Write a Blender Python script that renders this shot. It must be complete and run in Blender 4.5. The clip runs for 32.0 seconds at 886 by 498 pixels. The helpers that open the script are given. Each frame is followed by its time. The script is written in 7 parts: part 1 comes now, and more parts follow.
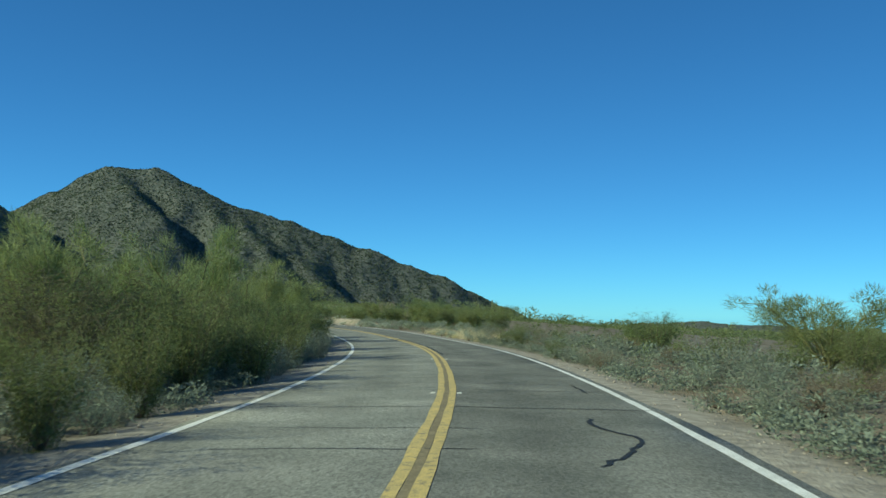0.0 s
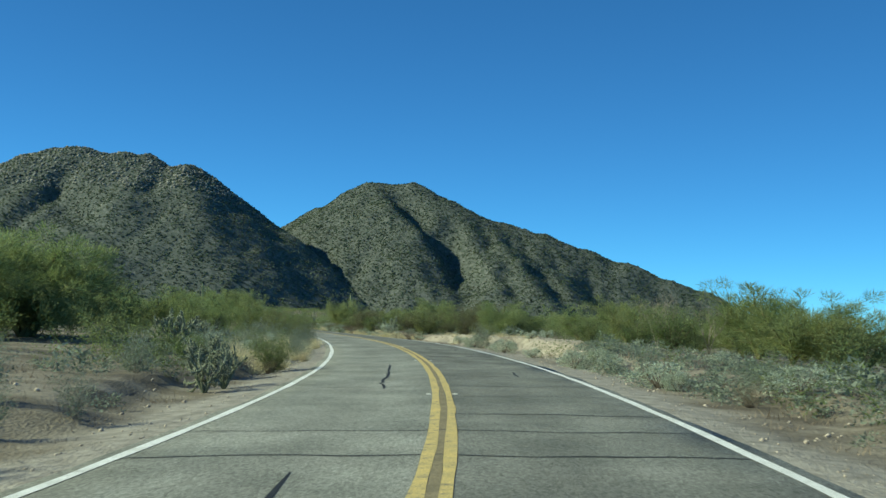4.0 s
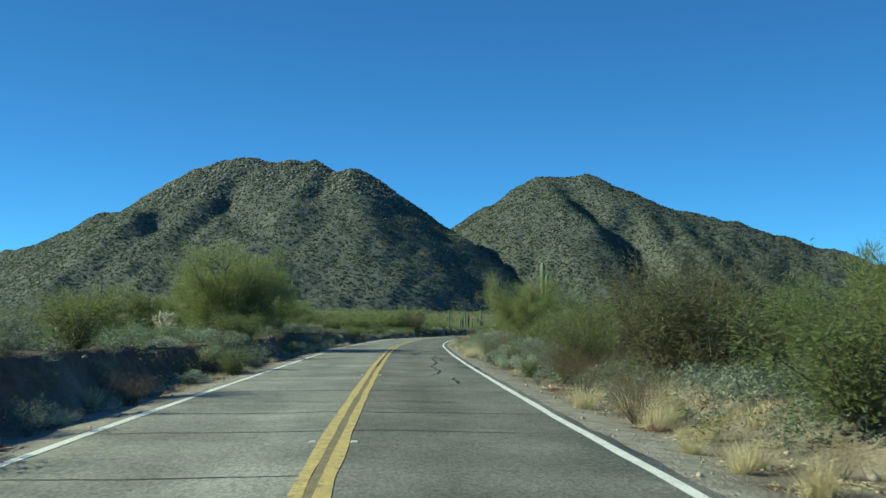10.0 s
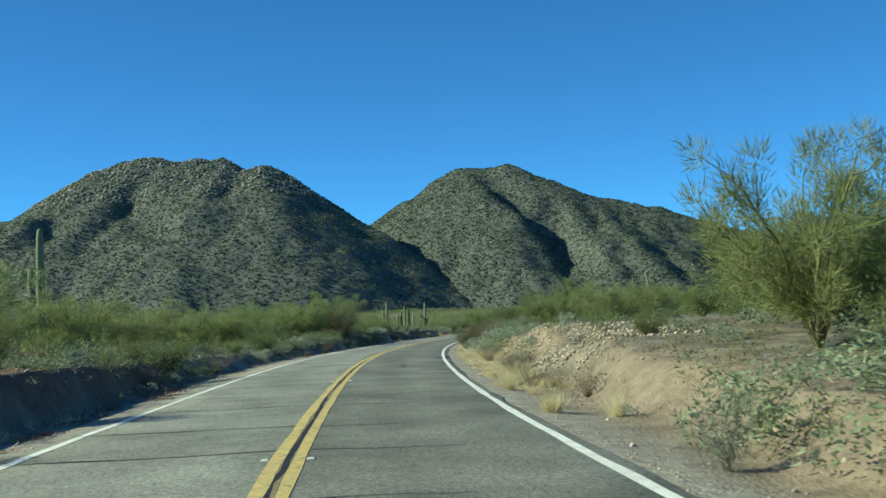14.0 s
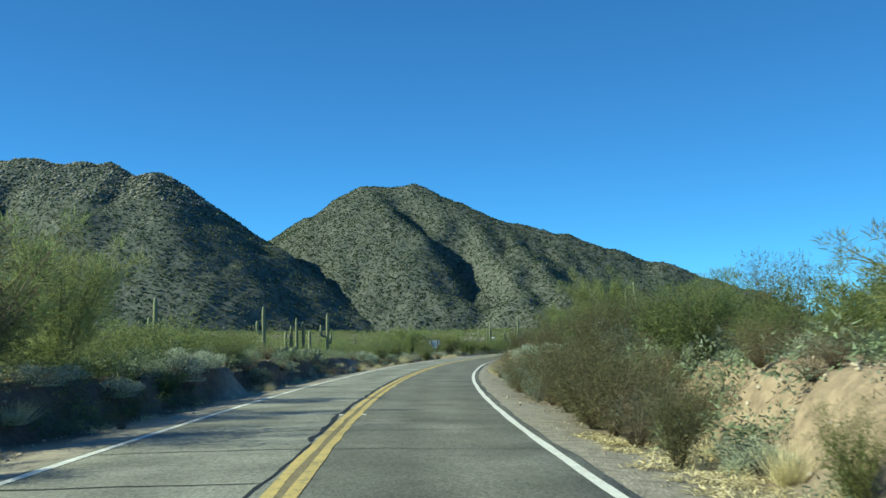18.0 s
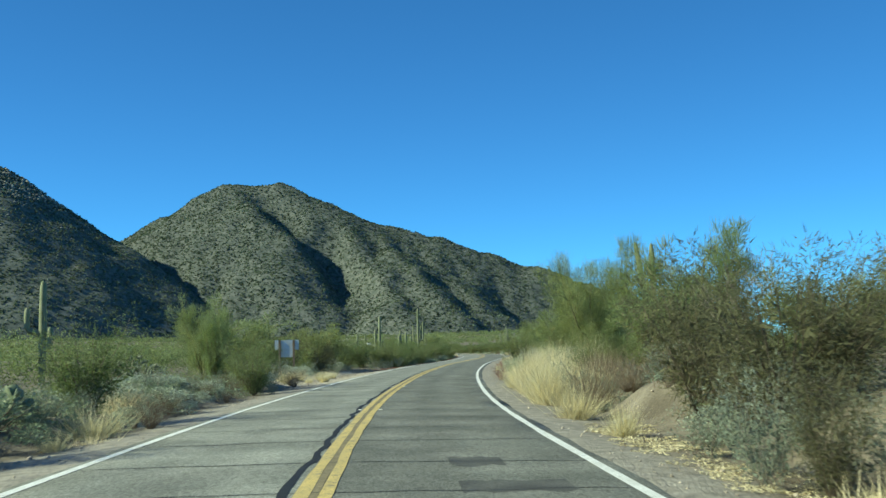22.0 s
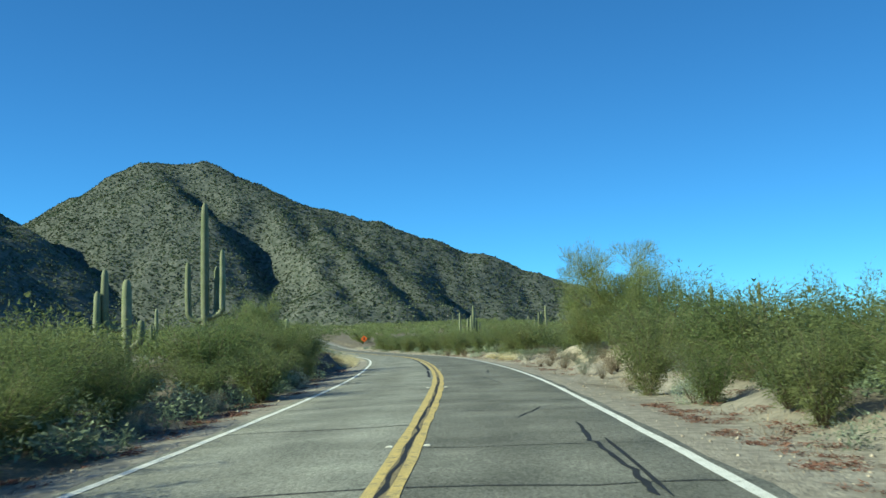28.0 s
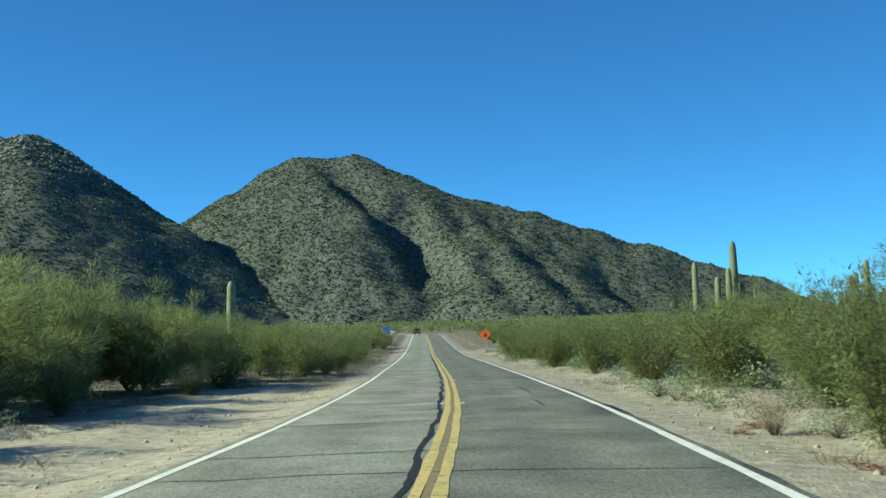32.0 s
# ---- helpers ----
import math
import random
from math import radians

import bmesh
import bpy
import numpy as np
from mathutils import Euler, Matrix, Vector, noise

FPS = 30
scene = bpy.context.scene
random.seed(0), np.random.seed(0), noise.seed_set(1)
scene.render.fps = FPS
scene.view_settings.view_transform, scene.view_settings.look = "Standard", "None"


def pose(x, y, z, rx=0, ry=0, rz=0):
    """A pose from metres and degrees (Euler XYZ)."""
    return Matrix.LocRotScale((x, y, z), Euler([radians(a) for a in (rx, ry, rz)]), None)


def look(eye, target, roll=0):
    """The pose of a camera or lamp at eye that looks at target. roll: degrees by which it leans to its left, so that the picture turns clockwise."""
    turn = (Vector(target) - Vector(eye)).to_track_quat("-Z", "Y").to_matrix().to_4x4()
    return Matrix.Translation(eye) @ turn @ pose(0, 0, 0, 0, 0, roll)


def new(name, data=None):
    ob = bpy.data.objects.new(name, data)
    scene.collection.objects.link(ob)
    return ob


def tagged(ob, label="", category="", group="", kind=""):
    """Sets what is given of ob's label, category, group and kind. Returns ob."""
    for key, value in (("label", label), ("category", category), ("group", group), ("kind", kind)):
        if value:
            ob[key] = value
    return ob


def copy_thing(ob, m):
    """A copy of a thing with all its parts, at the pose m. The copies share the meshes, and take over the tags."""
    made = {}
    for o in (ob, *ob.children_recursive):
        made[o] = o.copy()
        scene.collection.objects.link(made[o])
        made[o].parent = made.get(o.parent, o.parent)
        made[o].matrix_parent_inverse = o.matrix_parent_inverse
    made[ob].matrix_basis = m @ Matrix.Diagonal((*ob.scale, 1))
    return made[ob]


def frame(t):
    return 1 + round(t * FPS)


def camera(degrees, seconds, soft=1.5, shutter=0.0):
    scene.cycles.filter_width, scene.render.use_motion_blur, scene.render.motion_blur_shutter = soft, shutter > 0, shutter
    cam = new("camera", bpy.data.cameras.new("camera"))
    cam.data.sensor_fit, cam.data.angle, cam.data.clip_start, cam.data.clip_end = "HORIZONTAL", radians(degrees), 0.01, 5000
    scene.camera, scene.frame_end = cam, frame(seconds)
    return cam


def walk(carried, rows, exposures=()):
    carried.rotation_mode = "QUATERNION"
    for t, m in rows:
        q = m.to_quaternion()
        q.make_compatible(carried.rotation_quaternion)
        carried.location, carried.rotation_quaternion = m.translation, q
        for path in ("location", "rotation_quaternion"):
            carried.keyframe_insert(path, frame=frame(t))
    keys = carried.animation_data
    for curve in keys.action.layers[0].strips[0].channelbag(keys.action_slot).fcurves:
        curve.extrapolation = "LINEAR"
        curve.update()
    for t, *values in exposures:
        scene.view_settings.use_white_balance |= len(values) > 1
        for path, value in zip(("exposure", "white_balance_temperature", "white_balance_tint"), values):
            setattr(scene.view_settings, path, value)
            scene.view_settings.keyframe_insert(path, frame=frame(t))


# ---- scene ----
cam = camera(51.26, 32.0, soft=1.5, shutter=0.1)


def heading(x, y, z, yaw, pitch, roll):
    """The pose of a camera at a place, by its yaw to the left of +y, its pitch and its lean."""
    a, b = radians(yaw), radians(pitch)
    ahead = Vector((-math.sin(a) * math.cos(b), math.cos(a) * math.cos(b), math.sin(b)))
    return look((x, y, z), Vector((x, y, z)) + ahead, roll)


# seconds, place, yaw, pitch, roll
PATH = [
    (0, 0.00, 0.00, 2.23, -8.69, 3.98, 0.53),
    (0.5, 1.95, 9.06, 2.16, -7.88, 3.95, -0.58),
    (1, 3.49, 18.18, 2.08, -6.73, 3.81, -0.64),
    (1.5, 4.81, 27.30, 2.04, -5.02, 3.71, -0.01),
    (2, 5.79, 36.40, 2.01, -2.67, 4.03, 0.76),
    (2.5, 6.39, 45.44, 1.97, 0.37, 4.40, 1.46),
    (3, 6.61, 54.42, 1.94, 3.05, 4.59, 1.54),
    (3.5, 6.48, 63.32, 1.94, 5.29, 4.67, 1.57),
    (4, 6.09, 72.13, 1.96, 7.28, 4.70, 1.71),
    (4.5, 5.34, 80.81, 2.02, 9.23, 4.64, 1.92),
    (5, 4.27, 89.34, 2.07, 11.33, 4.48, 2.30),
    (5.5, 2.96, 97.70, 2.09, 13.49, 4.64, 2.36),
    (6, 1.41, 105.88, 2.10, 16.10, 5.01, 1.75),
    (6.5, -0.39, 113.87, 2.18, 18.11, 5.06, 2.07),
    (7, -2.41, 121.64, 2.20, 19.30, 4.96, 1.91),
    (7.5, -4.52, 129.22, 2.19, 20.36, 5.22, 1.48),
    (8, -6.72, 136.63, 2.20, 20.64, 5.14, 0.93),
    (8.5, -9.11, 143.90, 2.19, 20.43, 4.65, 0.45),
    (9, -11.51, 151.17, 2.19, 20.40, 4.58, 0.37),
    (9.5, -14.01, 158.47, 2.15, 19.62, 4.75, 0.30),
    (10, -16.75, 165.75, 2.15, 17.94, 4.70, -0.09),
    (10.5, -19.51, 173.14, 2.13, 17.65, 4.74, -0.59),
    (11, -22.24, 180.53, 2.11, 17.65, 4.82, -1.01),
    (11.5, -24.86, 187.78, 2.10, 17.24, 4.98, -1.78),
    (12, -27.52, 194.96, 2.09, 16.34, 4.78, -2.49),
    (12.5, -30.24, 202.15, 2.10, 15.14, 4.61, -2.84),
    (13, -32.96, 209.39, 2.09, 13.78, 4.31, -2.80),
    (13.5, -35.62, 216.70, 2.08, 13.21, 4.53, -3.14),
    (14, -38.20, 224.06, 2.06, 12.84, 4.50, -2.81),
    (14.5, -40.64, 231.49, 2.02, 12.03, 4.41, -2.75),
    (15, -42.93, 239.01, 1.97, 10.93, 4.40, -3.22),
    (15.5, -45.18, 246.61, 1.94, 9.70, 4.54, -3.98),
    (16, -47.32, 254.28, 1.94, 8.51, 4.82, -3.95),
    (16.5, -49.13, 261.95, 1.95, 7.68, 5.04, -2.63),
    (17, -50.99, 269.70, 1.90, 6.95, 5.75, -1.73),
    (17.5, -52.80, 277.59, 1.87, 6.52, 6.00, -1.20),
    (18, -54.46, 285.57, 1.85, 6.62, 5.83, -1.17),
    (18.5, -55.93, 293.67, 1.79, 6.11, 5.89, -1.38),
    (19, -57.31, 301.93, 1.72, 4.63, 5.75, -1.70),
    (19.5, -58.53, 310.41, 1.69, 3.22, 5.65, -2.15),
    (20, -59.67, 319.05, 1.64, 2.02, 5.77, -2.57),
    (20.5, -60.65, 327.80, 1.61, 0.64, 6.14, -2.54),
    (21, -61.40, 336.65, 1.56, -0.26, 6.44, -2.01),
    (21.5, -61.98, 345.59, 1.55, -0.75, 6.23, -1.80),
    (22, -62.38, 354.61, 1.55, -1.56, 6.10, -1.57),
    (22.5, -62.68, 363.71, 1.52, -2.11, 6.38, -1.48),
    (23, -62.82, 372.88, 1.48, -2.93, 6.39, -1.41),
    (23.5, -62.89, 382.09, 1.45, -4.07, 6.12, -2.06),
    (24, -62.63, 391.34, 1.44, -5.94, 6.00, -2.44),
    (24.5, -62.09, 400.62, 1.42, -7.02, 6.33, -2.18),
    (25, -61.41, 409.93, 1.41, -7.51, 6.28, -1.64),
    (25.5, -60.67, 419.26, 1.41, -7.72, 6.08, -1.40),
    (26, -59.82, 428.62, 1.42, -7.96, 5.90, -1.59),
    (26.5, -58.80, 437.98, 1.44, -8.56, 5.75, -1.86),
    (27, -57.65, 447.35, 1.46, -8.14, 5.71, -1.27),
    (27.5, -56.45, 456.69, 1.46, -6.19, 5.58, -1.05),
    (28, -55.26, 466.04, 1.44, -5.20, 5.57, -1.64),
    (28.5, -54.14, 475.43, 1.44, -4.86, 5.49, -1.43),
    (29, -53.14, 484.86, 1.44, -4.22, 5.41, -0.98),
    (29.5, -52.21, 494.33, 1.45, -2.78, 5.29, -0.53),
    (30, -51.44, 503.83, 1.48, -1.12, 5.21, -0.86),
    (30.5, -51.02, 513.38, 1.47, 0.13, 5.46, -0.73),
    (31, -50.71, 522.95, 1.46, 1.33, 5.47, -0.51),
    (31.5, -50.58, 532.52, 1.43, 2.82, 5.39, -0.69),
    (32, -50.68, 542.08, 1.40, 4.67, 5.67, -1.65),
]
walk(cam, [(t, heading(*row)) for t, *row in PATH], [(0.0, 0.0, 7300, -20), (3.0, 0.12, 7300, -20), (6.0, 0.25, 7300, -20), (8.0, 0.22, 7300, -20), (13.0, 0.34, 7300, -20), (17.0, 0.45, 7300, -20), (22.0, 0.48, 7300, -20), (24.0, 0.58, 7300, -20), (27.0, 0.46, 7300, -20), (32.0, 0.42, 7300, -20)])

# ---- sky and sun ----
SUN_FROM = Vector((-0.96, -0.28, 0.0)).normalized()
SUN_UP = radians(32)
world = bpy.data.worlds.new("sky")
scene.world = world
world.use_nodes = True
wn = world.node_tree.nodes
sky = wn.new("ShaderNodeTexSky")
sky.sky_type = "NISHITA"
sky.sun_disc = False
sky.sun_elevation = SUN_UP
sky.sun_rotation = math.atan2(SUN_FROM.x, SUN_FROM.y)
sky.altitude = 2500
sky.air_density = 0.85
sky.dust_density = 0.25
sky.ozone_density = 3.0
# the haze evens the sky out from side to side: the same sky, half of it taken by height alone
place_ = wn.new("ShaderNodeTexCoord")
apart = wn.new("ShaderNodeSeparateXYZ")
flat_ = wn.new("ShaderNodeMath")
flat_.operation = "MULTIPLY_ADD"
flat_.inputs[1].default_value, flat_.inputs[2].default_value = -1.0, 1.0
square = wn.new("ShaderNodeMath")
square.operation = "MULTIPLY"
level = wn.new("ShaderNodeMath")
level.operation = "SQRT"
level.use_clamp = True
ahead_ = wn.new("ShaderNodeCombineXYZ")
even = wn.new("ShaderNodeTexSky")
even.sky_type, even.sun_disc = "NISHITA", False
blend_ = wn.new("ShaderNodeMix")
blend_.data_type = "RGBA"
blend_.inputs["Factor"].default_value = 0.65
clear = wn.new("ShaderNodeMix")
clear.data_type, clear.blend_type = "RGBA", "MULTIPLY"
clear.inputs["Factor"].default_value = 1.0
clear.inputs["B"].default_value = (0.41, 0.91, 1.5, 1)
even.sun_elevation, even.sun_rotation = sky.sun_elevation, sky.sun_rotation
even.altitude, even.air_density, even.dust_density, even.ozone_density = sky.altitude, sky.air_density, sky.dust_density, sky.ozone_density
wlink = world.node_tree.links.new
wlink(place_.outputs["Generated"], apart.inputs[0])
wlink(apart.outputs["Z"], square.inputs[0])
wlink(apart.outputs["Z"], square.inputs[1])
wlink(square.outputs[0], flat_.inputs[0])
wlink(flat_.outputs[0], level.inputs[0])
wlink(level.outputs[0], ahead_.inputs["Y"])
wlink(apart.outputs["Z"], ahead_.inputs["Z"])
wlink(ahead_.outputs[0], even.inputs["Vector"])
wlink(sky.outputs[0], blend_.inputs["A"])
wlink(even.outputs[0], blend_.inputs["B"])
wlink(blend_.outputs["Result"], clear.inputs["A"])
world.node_tree.links.new(clear.outputs["Result"], wn["Background"].inputs[0])
wn["Background"].inputs[1].default_value = 0.108
sun_data = bpy.data.lights.new("sun", "SUN")
sun_data.energy, sun_data.angle, sun_data.color = 5.0, radians(0.53), (1.0, 0.95, 0.86)
sun = new("sun", sun_data)
way = SUN_FROM * math.cos(SUN_UP) + Vector((0, 0, math.sin(SUN_UP)))
sun.matrix_world = look(way * 100, (0, 0, 0))

# ---- materials ----
def mat(name, colour, rough=0.9, second=None, scale=3.0, grain=40.0, bump=0.3, third=None, spread=0.0, gloss=0.3, through_light=0.0, object_coords=True):
    """A rough surface: two colours mixed by broad noise, fine grain over them, and relief."""
    m = bpy.data.materials.new(name)
    m.use_nodes = True
    nt = m.node_tree
    n, link = nt.nodes, nt.links.new
    bsdf = n["Principled BSDF"]
    bsdf.inputs["Roughness"].default_value = rough
    bsdf.inputs["Specular IOR Level"].default_value = gloss
    geo = n.new("ShaderNodeNewGeometry")
    broad = n.new("ShaderNodeTexNoise")
    broad.inputs["Scale"].default_value, broad.inputs["Detail"].default_value = scale, 5
    fine = n.new("ShaderNodeTexNoise")
    fine.inputs["Scale"].default_value, fine.inputs["Detail"].default_value = grain, 3
    for tex in (broad, fine):
        link(geo.outputs["Position"], tex.inputs["Vector"])
    ramp = n.new("ShaderNodeValToRGB")
    ramp.color_ramp.elements[0].position, ramp.color_ramp.elements[1].position = 0.36, 0.66
    ramp.color_ramp.elements[0].color = (*colour, 1)
    ramp.color_ramp.elements[1].color = (*(second or colour), 1)
    if third:
        e = ramp.color_ramp.elements.new(0.52)
        e.color = (*third, 1)
    link(broad.outputs["Fac"], ramp.inputs["Fac"])
    grain_mix = n.new("ShaderNodeMix")
    grain_mix.data_type, grain_mix.blend_type = "RGBA", "MULTIPLY"
    grain_mix.inputs["Factor"].default_value = 1.0
    gr = n.new("ShaderNodeMapRange")
    gr.inputs["From Min"].default_value, gr.inputs["From Max"].default_value = 0.3, 0.7
    gr.inputs["To Min"].default_value, gr.inputs["To Max"].default_value = 0.72, 1.22
    link(fine.outputs["Fac"], gr.inputs["Value"])
    link(ramp.outputs["Color"], grain_mix.inputs["A"])
    link(gr.outputs["Result"], grain_mix.inputs["B"])
    out = grain_mix.outputs["Result"]
    if spread:
        info = n.new("ShaderNodeObjectInfo")
        add = n.new("ShaderNodeMath")
        add.operation = "ADD"
        frac = n.new("ShaderNodeMath")
        frac.operation = "FRACT"
        link(info.outputs["Random"], add.inputs[0])
        link(geo.outputs["Random Per Island"], add.inputs[1])
        link(add.outputs[0], frac.inputs[0])
        hue = n.new("ShaderNodeHueSaturation")
        for sock, low, high in (("Value", 1 - spread, 1 + spread), ("Hue", 0.5 - spread * 0.045, 0.5 + spread * 0.045)):
            mr = n.new("ShaderNodeMapRange")
            mr.inputs["To Min"].default_value, mr.inputs["To Max"].default_value = low, high
            link(frac.outputs[0] if sock == "Value" else info.outputs["Random"], mr.inputs["Value"])
            link(mr.outputs["Result"], hue.inputs[sock])
        link(out, hue.inputs["Color"])
        out = hue.outputs["Color"]
    link(out, bsdf.inputs["Base Color"])
    if bump:
        bm = n.new("ShaderNodeBump")
        bm.inputs["Strength"].default_value, bm.inputs["Distance"].default_value = bump, 0.02
        link(fine.outputs["Fac"], bm.inputs["Height"])
        link(bm.outputs["Normal"], bsdf.inputs["Normal"])
    if through_light:
        tr = n.new("ShaderNodeBsdfTranslucent")
        link(out, tr.inputs["Color"])
        mix = n.new("ShaderNodeMixShader")
        mix.inputs[0].default_value = through_light
        link(bsdf.outputs[0], mix.inputs[1])
        link(tr.outputs[0], mix.inputs[2])
        link(mix.outputs[0], n["Material Output"].inputs["Surface"])
    return m


def road_material():
    """Worn asphalt: the outer lane bleached, polished wheel tracks, patches along the lanes, and pale aggregate showing through."""
    m = mat("asphalt", (0.165, 0.168, 0.146), 0.92, (0.225, 0.224, 0.195), 0.7, 60, 0.55, gloss=0.2)
    n, link = m.node_tree.nodes, m.node_tree.links.new
    bsdf = n["Principled BSDF"]
    out = bsdf.inputs["Base Color"].links[0].from_socket
    att = n.new("ShaderNodeAttribute")
    att.attribute_name = "across"
    bleach = n.new("ShaderNodeValToRGB")
    stops = ((0.0, 1.05), (0.14, 1.32), (0.27, 1.18), (0.38, 1.36), (0.485, 1.2), (0.515, 0.86), (0.6, 0.93), (0.68, 0.8), (0.78, 0.97), (0.88, 0.85), (1.0, 1.1))
    e = bleach.color_ramp.elements
    e[0].position, e[1].position = 0.0, 1.0
    for at_, v in stops[1:-1]:
        e.new(at_)
    for k, (at_, v) in enumerate(stops):
        e[k].color = (v * 0.6, v * 0.6, v * 0.6, 1)
    link(att.outputs["Fac"], bleach.inputs["Fac"])
    geo = n.new("ShaderNodeNewGeometry")
    speck = n.new("ShaderNodeTexVoronoi")
    speck.inputs["Scale"].default_value = 38
    link(geo.outputs["Position"], speck.inputs["Vector"])
    shade = n.new("ShaderNodeMapRange")
    shade.inputs["From Min"].default_value, shade.inputs["From Max"].default_value = 0.0, 1.0
    shade.inputs["To Min"].default_value, shade.inputs["To Max"].default_value = 0.85, 2.65
    link(speck.outputs["Color"], shade.inputs["Value"])
    blotch = n.new("ShaderNodeTexNoise")
    blotch.inputs["Scale"].default_value, blotch.inputs["Detail"].default_value = 0.45, 6
    link(geo.outputs["Position"], blotch.inputs["Vector"])
    tone = n.new("ShaderNodeMapRange")
    tone.inputs["From Min"].default_value, tone.inputs["From Max"].default_value = 0.35, 0.65
    tone.inputs["To Min"].default_value, tone.inputs["To Max"].default_value = 0.82, 1.16
    link(blotch.outputs["Fac"], tone.inputs["Value"])
    for factor in (bleach.outputs["Color"], shade.outputs["Result"], tone.outputs["Result"]):
        mix = n.new("ShaderNodeMix")
        mix.data_type, mix.blend_type = "RGBA", "MULTIPLY"
        mix.inputs["Factor"].default_value = 1.0
        link(out, mix.inputs["A"])
        link(factor, mix.inputs["B"])
        out = mix.outputs["Result"]
    link(out, bsdf.inputs["Base Color"])
    return m


def paint_material(name, colour, second, bare, much):
    """Road paint worn through to the asphalt in specks and along cracks."""
    m = mat(name, colour, 0.8, second, 3, 50, 0.3)
    n, link = m.node_tree.nodes, m.node_tree.links.new
    bsdf = n["Principled BSDF"]
    out = bsdf.inputs["Base Color"].links[0].from_socket
    geo = n.new("ShaderNodeNewGeometry")
    wear = n.new("ShaderNodeTexNoise")
    wear.inputs["Scale"].default_value, wear.inputs["Detail"].default_value, wear.inputs["Roughness"].default_value = 7, 9, 0.75
    link(geo.outputs["Position"], wear.inputs["Vector"])
    cut_ = n.new("ShaderNodeMapRange")
    cut_.inputs["From Min"].default_value, cut_.inputs["From Max"].default_value = much, much + 0.09
    link(wear.outputs["Fac"], cut_.inputs["Value"])
    mix = n.new("ShaderNodeMix")
    mix.data_type = "RGBA"
    mix.inputs["B"].default_value = (*bare, 1)
    link(cut_.outputs["Result"], mix.inputs["Factor"])
    link(out, mix.inputs["A"])
    link(mix.outputs["Result"], bsdf.inputs["Base Color"])
    return m


ASPHALT = road_material()
YELLOW = paint_material("yellow paint", (0.62, 0.47, 0.18), (0.5, 0.39, 0.17), (0.22, 0.19, 0.13), 0.53)
FADED = mat("paint residue", (0.2, 0.165, 0.1), 0.9, (0.27, 0.22, 0.13), 4, 30, 0.4)
WHITE = paint_material("white paint", (0.8, 0.8, 0.77), (0.66, 0.66, 0.62), (0.28, 0.27, 0.25), 0.59)
STAIN = mat("stained asphalt", (0.075, 0.074, 0.068), 0.85, (0.12, 0.118, 0.105), 2.0, 26, 0.6)
TAR = mat("tar", (0.02, 0.02, 0.02), 0.7, (0.03, 0.03, 0.028), 3, 40, 0.2)
HILL = mat("hillside rock and scrub", (0.0703, 0.0835, 0.0706), 0.95, (0.141, 0.149, 0.133), 0.13, 0.9, 1.0, third=(0.1, 0.111, 0.096))
LEAF_TREE = mat("palo verde twigs", (0.212, 0.258, 0.0919), 0.7, (0.308, 0.344, 0.16), 1.2, 20, 0, spread=0.3, through_light=0.5)
LEAF_BUSH = mat("creosote leaves", (0.151, 0.195, 0.0716), 0.7, (0.23, 0.257, 0.114), 0.7, 20, 0, spread=0.3, through_light=0.52)
LEAF_GREY = mat("brittlebush leaves", (0.338, 0.39, 0.286), 0.8, (0.494, 0.533, 0.416), 1.5, 20, 0, spread=0.25, through_light=0.35)
STEM = mat("woody stems", (0.13, 0.10, 0.07), 0.9, (0.2, 0.165, 0.12), 4, 40, 0.3, spread=0.2)
BARK_GREEN = mat("green bark", (0.16, 0.17, 0.06), 0.8, (0.22, 0.2, 0.1), 5, 40, 0.3, spread=0.2)
STEM_GREY = mat("grey dry stems", (0.24, 0.2, 0.16), 0.9, (0.32, 0.28, 0.23), 4, 40, 0.3, spread=0.2)
LEAF_DULL = mat("grey-green dry leaves", (0.197, 0.234, 0.169), 0.85, (0.273, 0.309, 0.239), 1.5, 20, 0, spread=0.3, through_light=0.35)
LEAF_SAGE = mat("sage green leaves", (0.201, 0.256, 0.152), 0.8, (0.317, 0.36, 0.238), 1.5, 20, 0, spread=0.25, through_light=0.3)
LEAF_RUSSET = mat("russet dry leaves", (0.2, 0.155, 0.1), 0.85, (0.3, 0.24, 0.16), 1.5, 20, 0, spread=0.3, through_light=0.3)
LEAF_BROWN = mat("brownish leaves", (0.123, 0.124, 0.0627), 0.85, (0.176, 0.168, 0.0931), 1.5, 20, 0, spread=0.3, through_light=0.4)
LEAF_HILL = mat("hill shrubs", (0.0954, 0.125, 0.0733), 0.85, (0.158, 0.187, 0.119), 0.03, 1.0, 0, spread=0.4, through_light=0.3)
CACTUS = mat("cactus skin", (0.155, 0.182, 0.1), 0.7, (0.215, 0.23, 0.145), 2.0, 30, 0.2, spread=0.15)
CHOLLA = mat("cholla skin", (0.11, 0.135, 0.085), 0.75, (0.18, 0.2, 0.135), 6.0, 40, 0.2, spread=0.2)
PAD = mat("prickly pear skin", (0.17, 0.21, 0.12), 0.65, (0.23, 0.25, 0.16), 6.0, 40, 0.3, spread=0.2)
SPINE = mat("cactus spines", (0.58, 0.55, 0.4), 0.7, (0.4, 0.4, 0.28), 6, 40, 0, spread=0.2, through_light=0.2)
STRAW = mat("dry straw", (0.6, 0.53, 0.31), 0.8, (0.76, 0.69, 0.46), 1.0, 20, 0, spread=0.2, through_light=0.25)
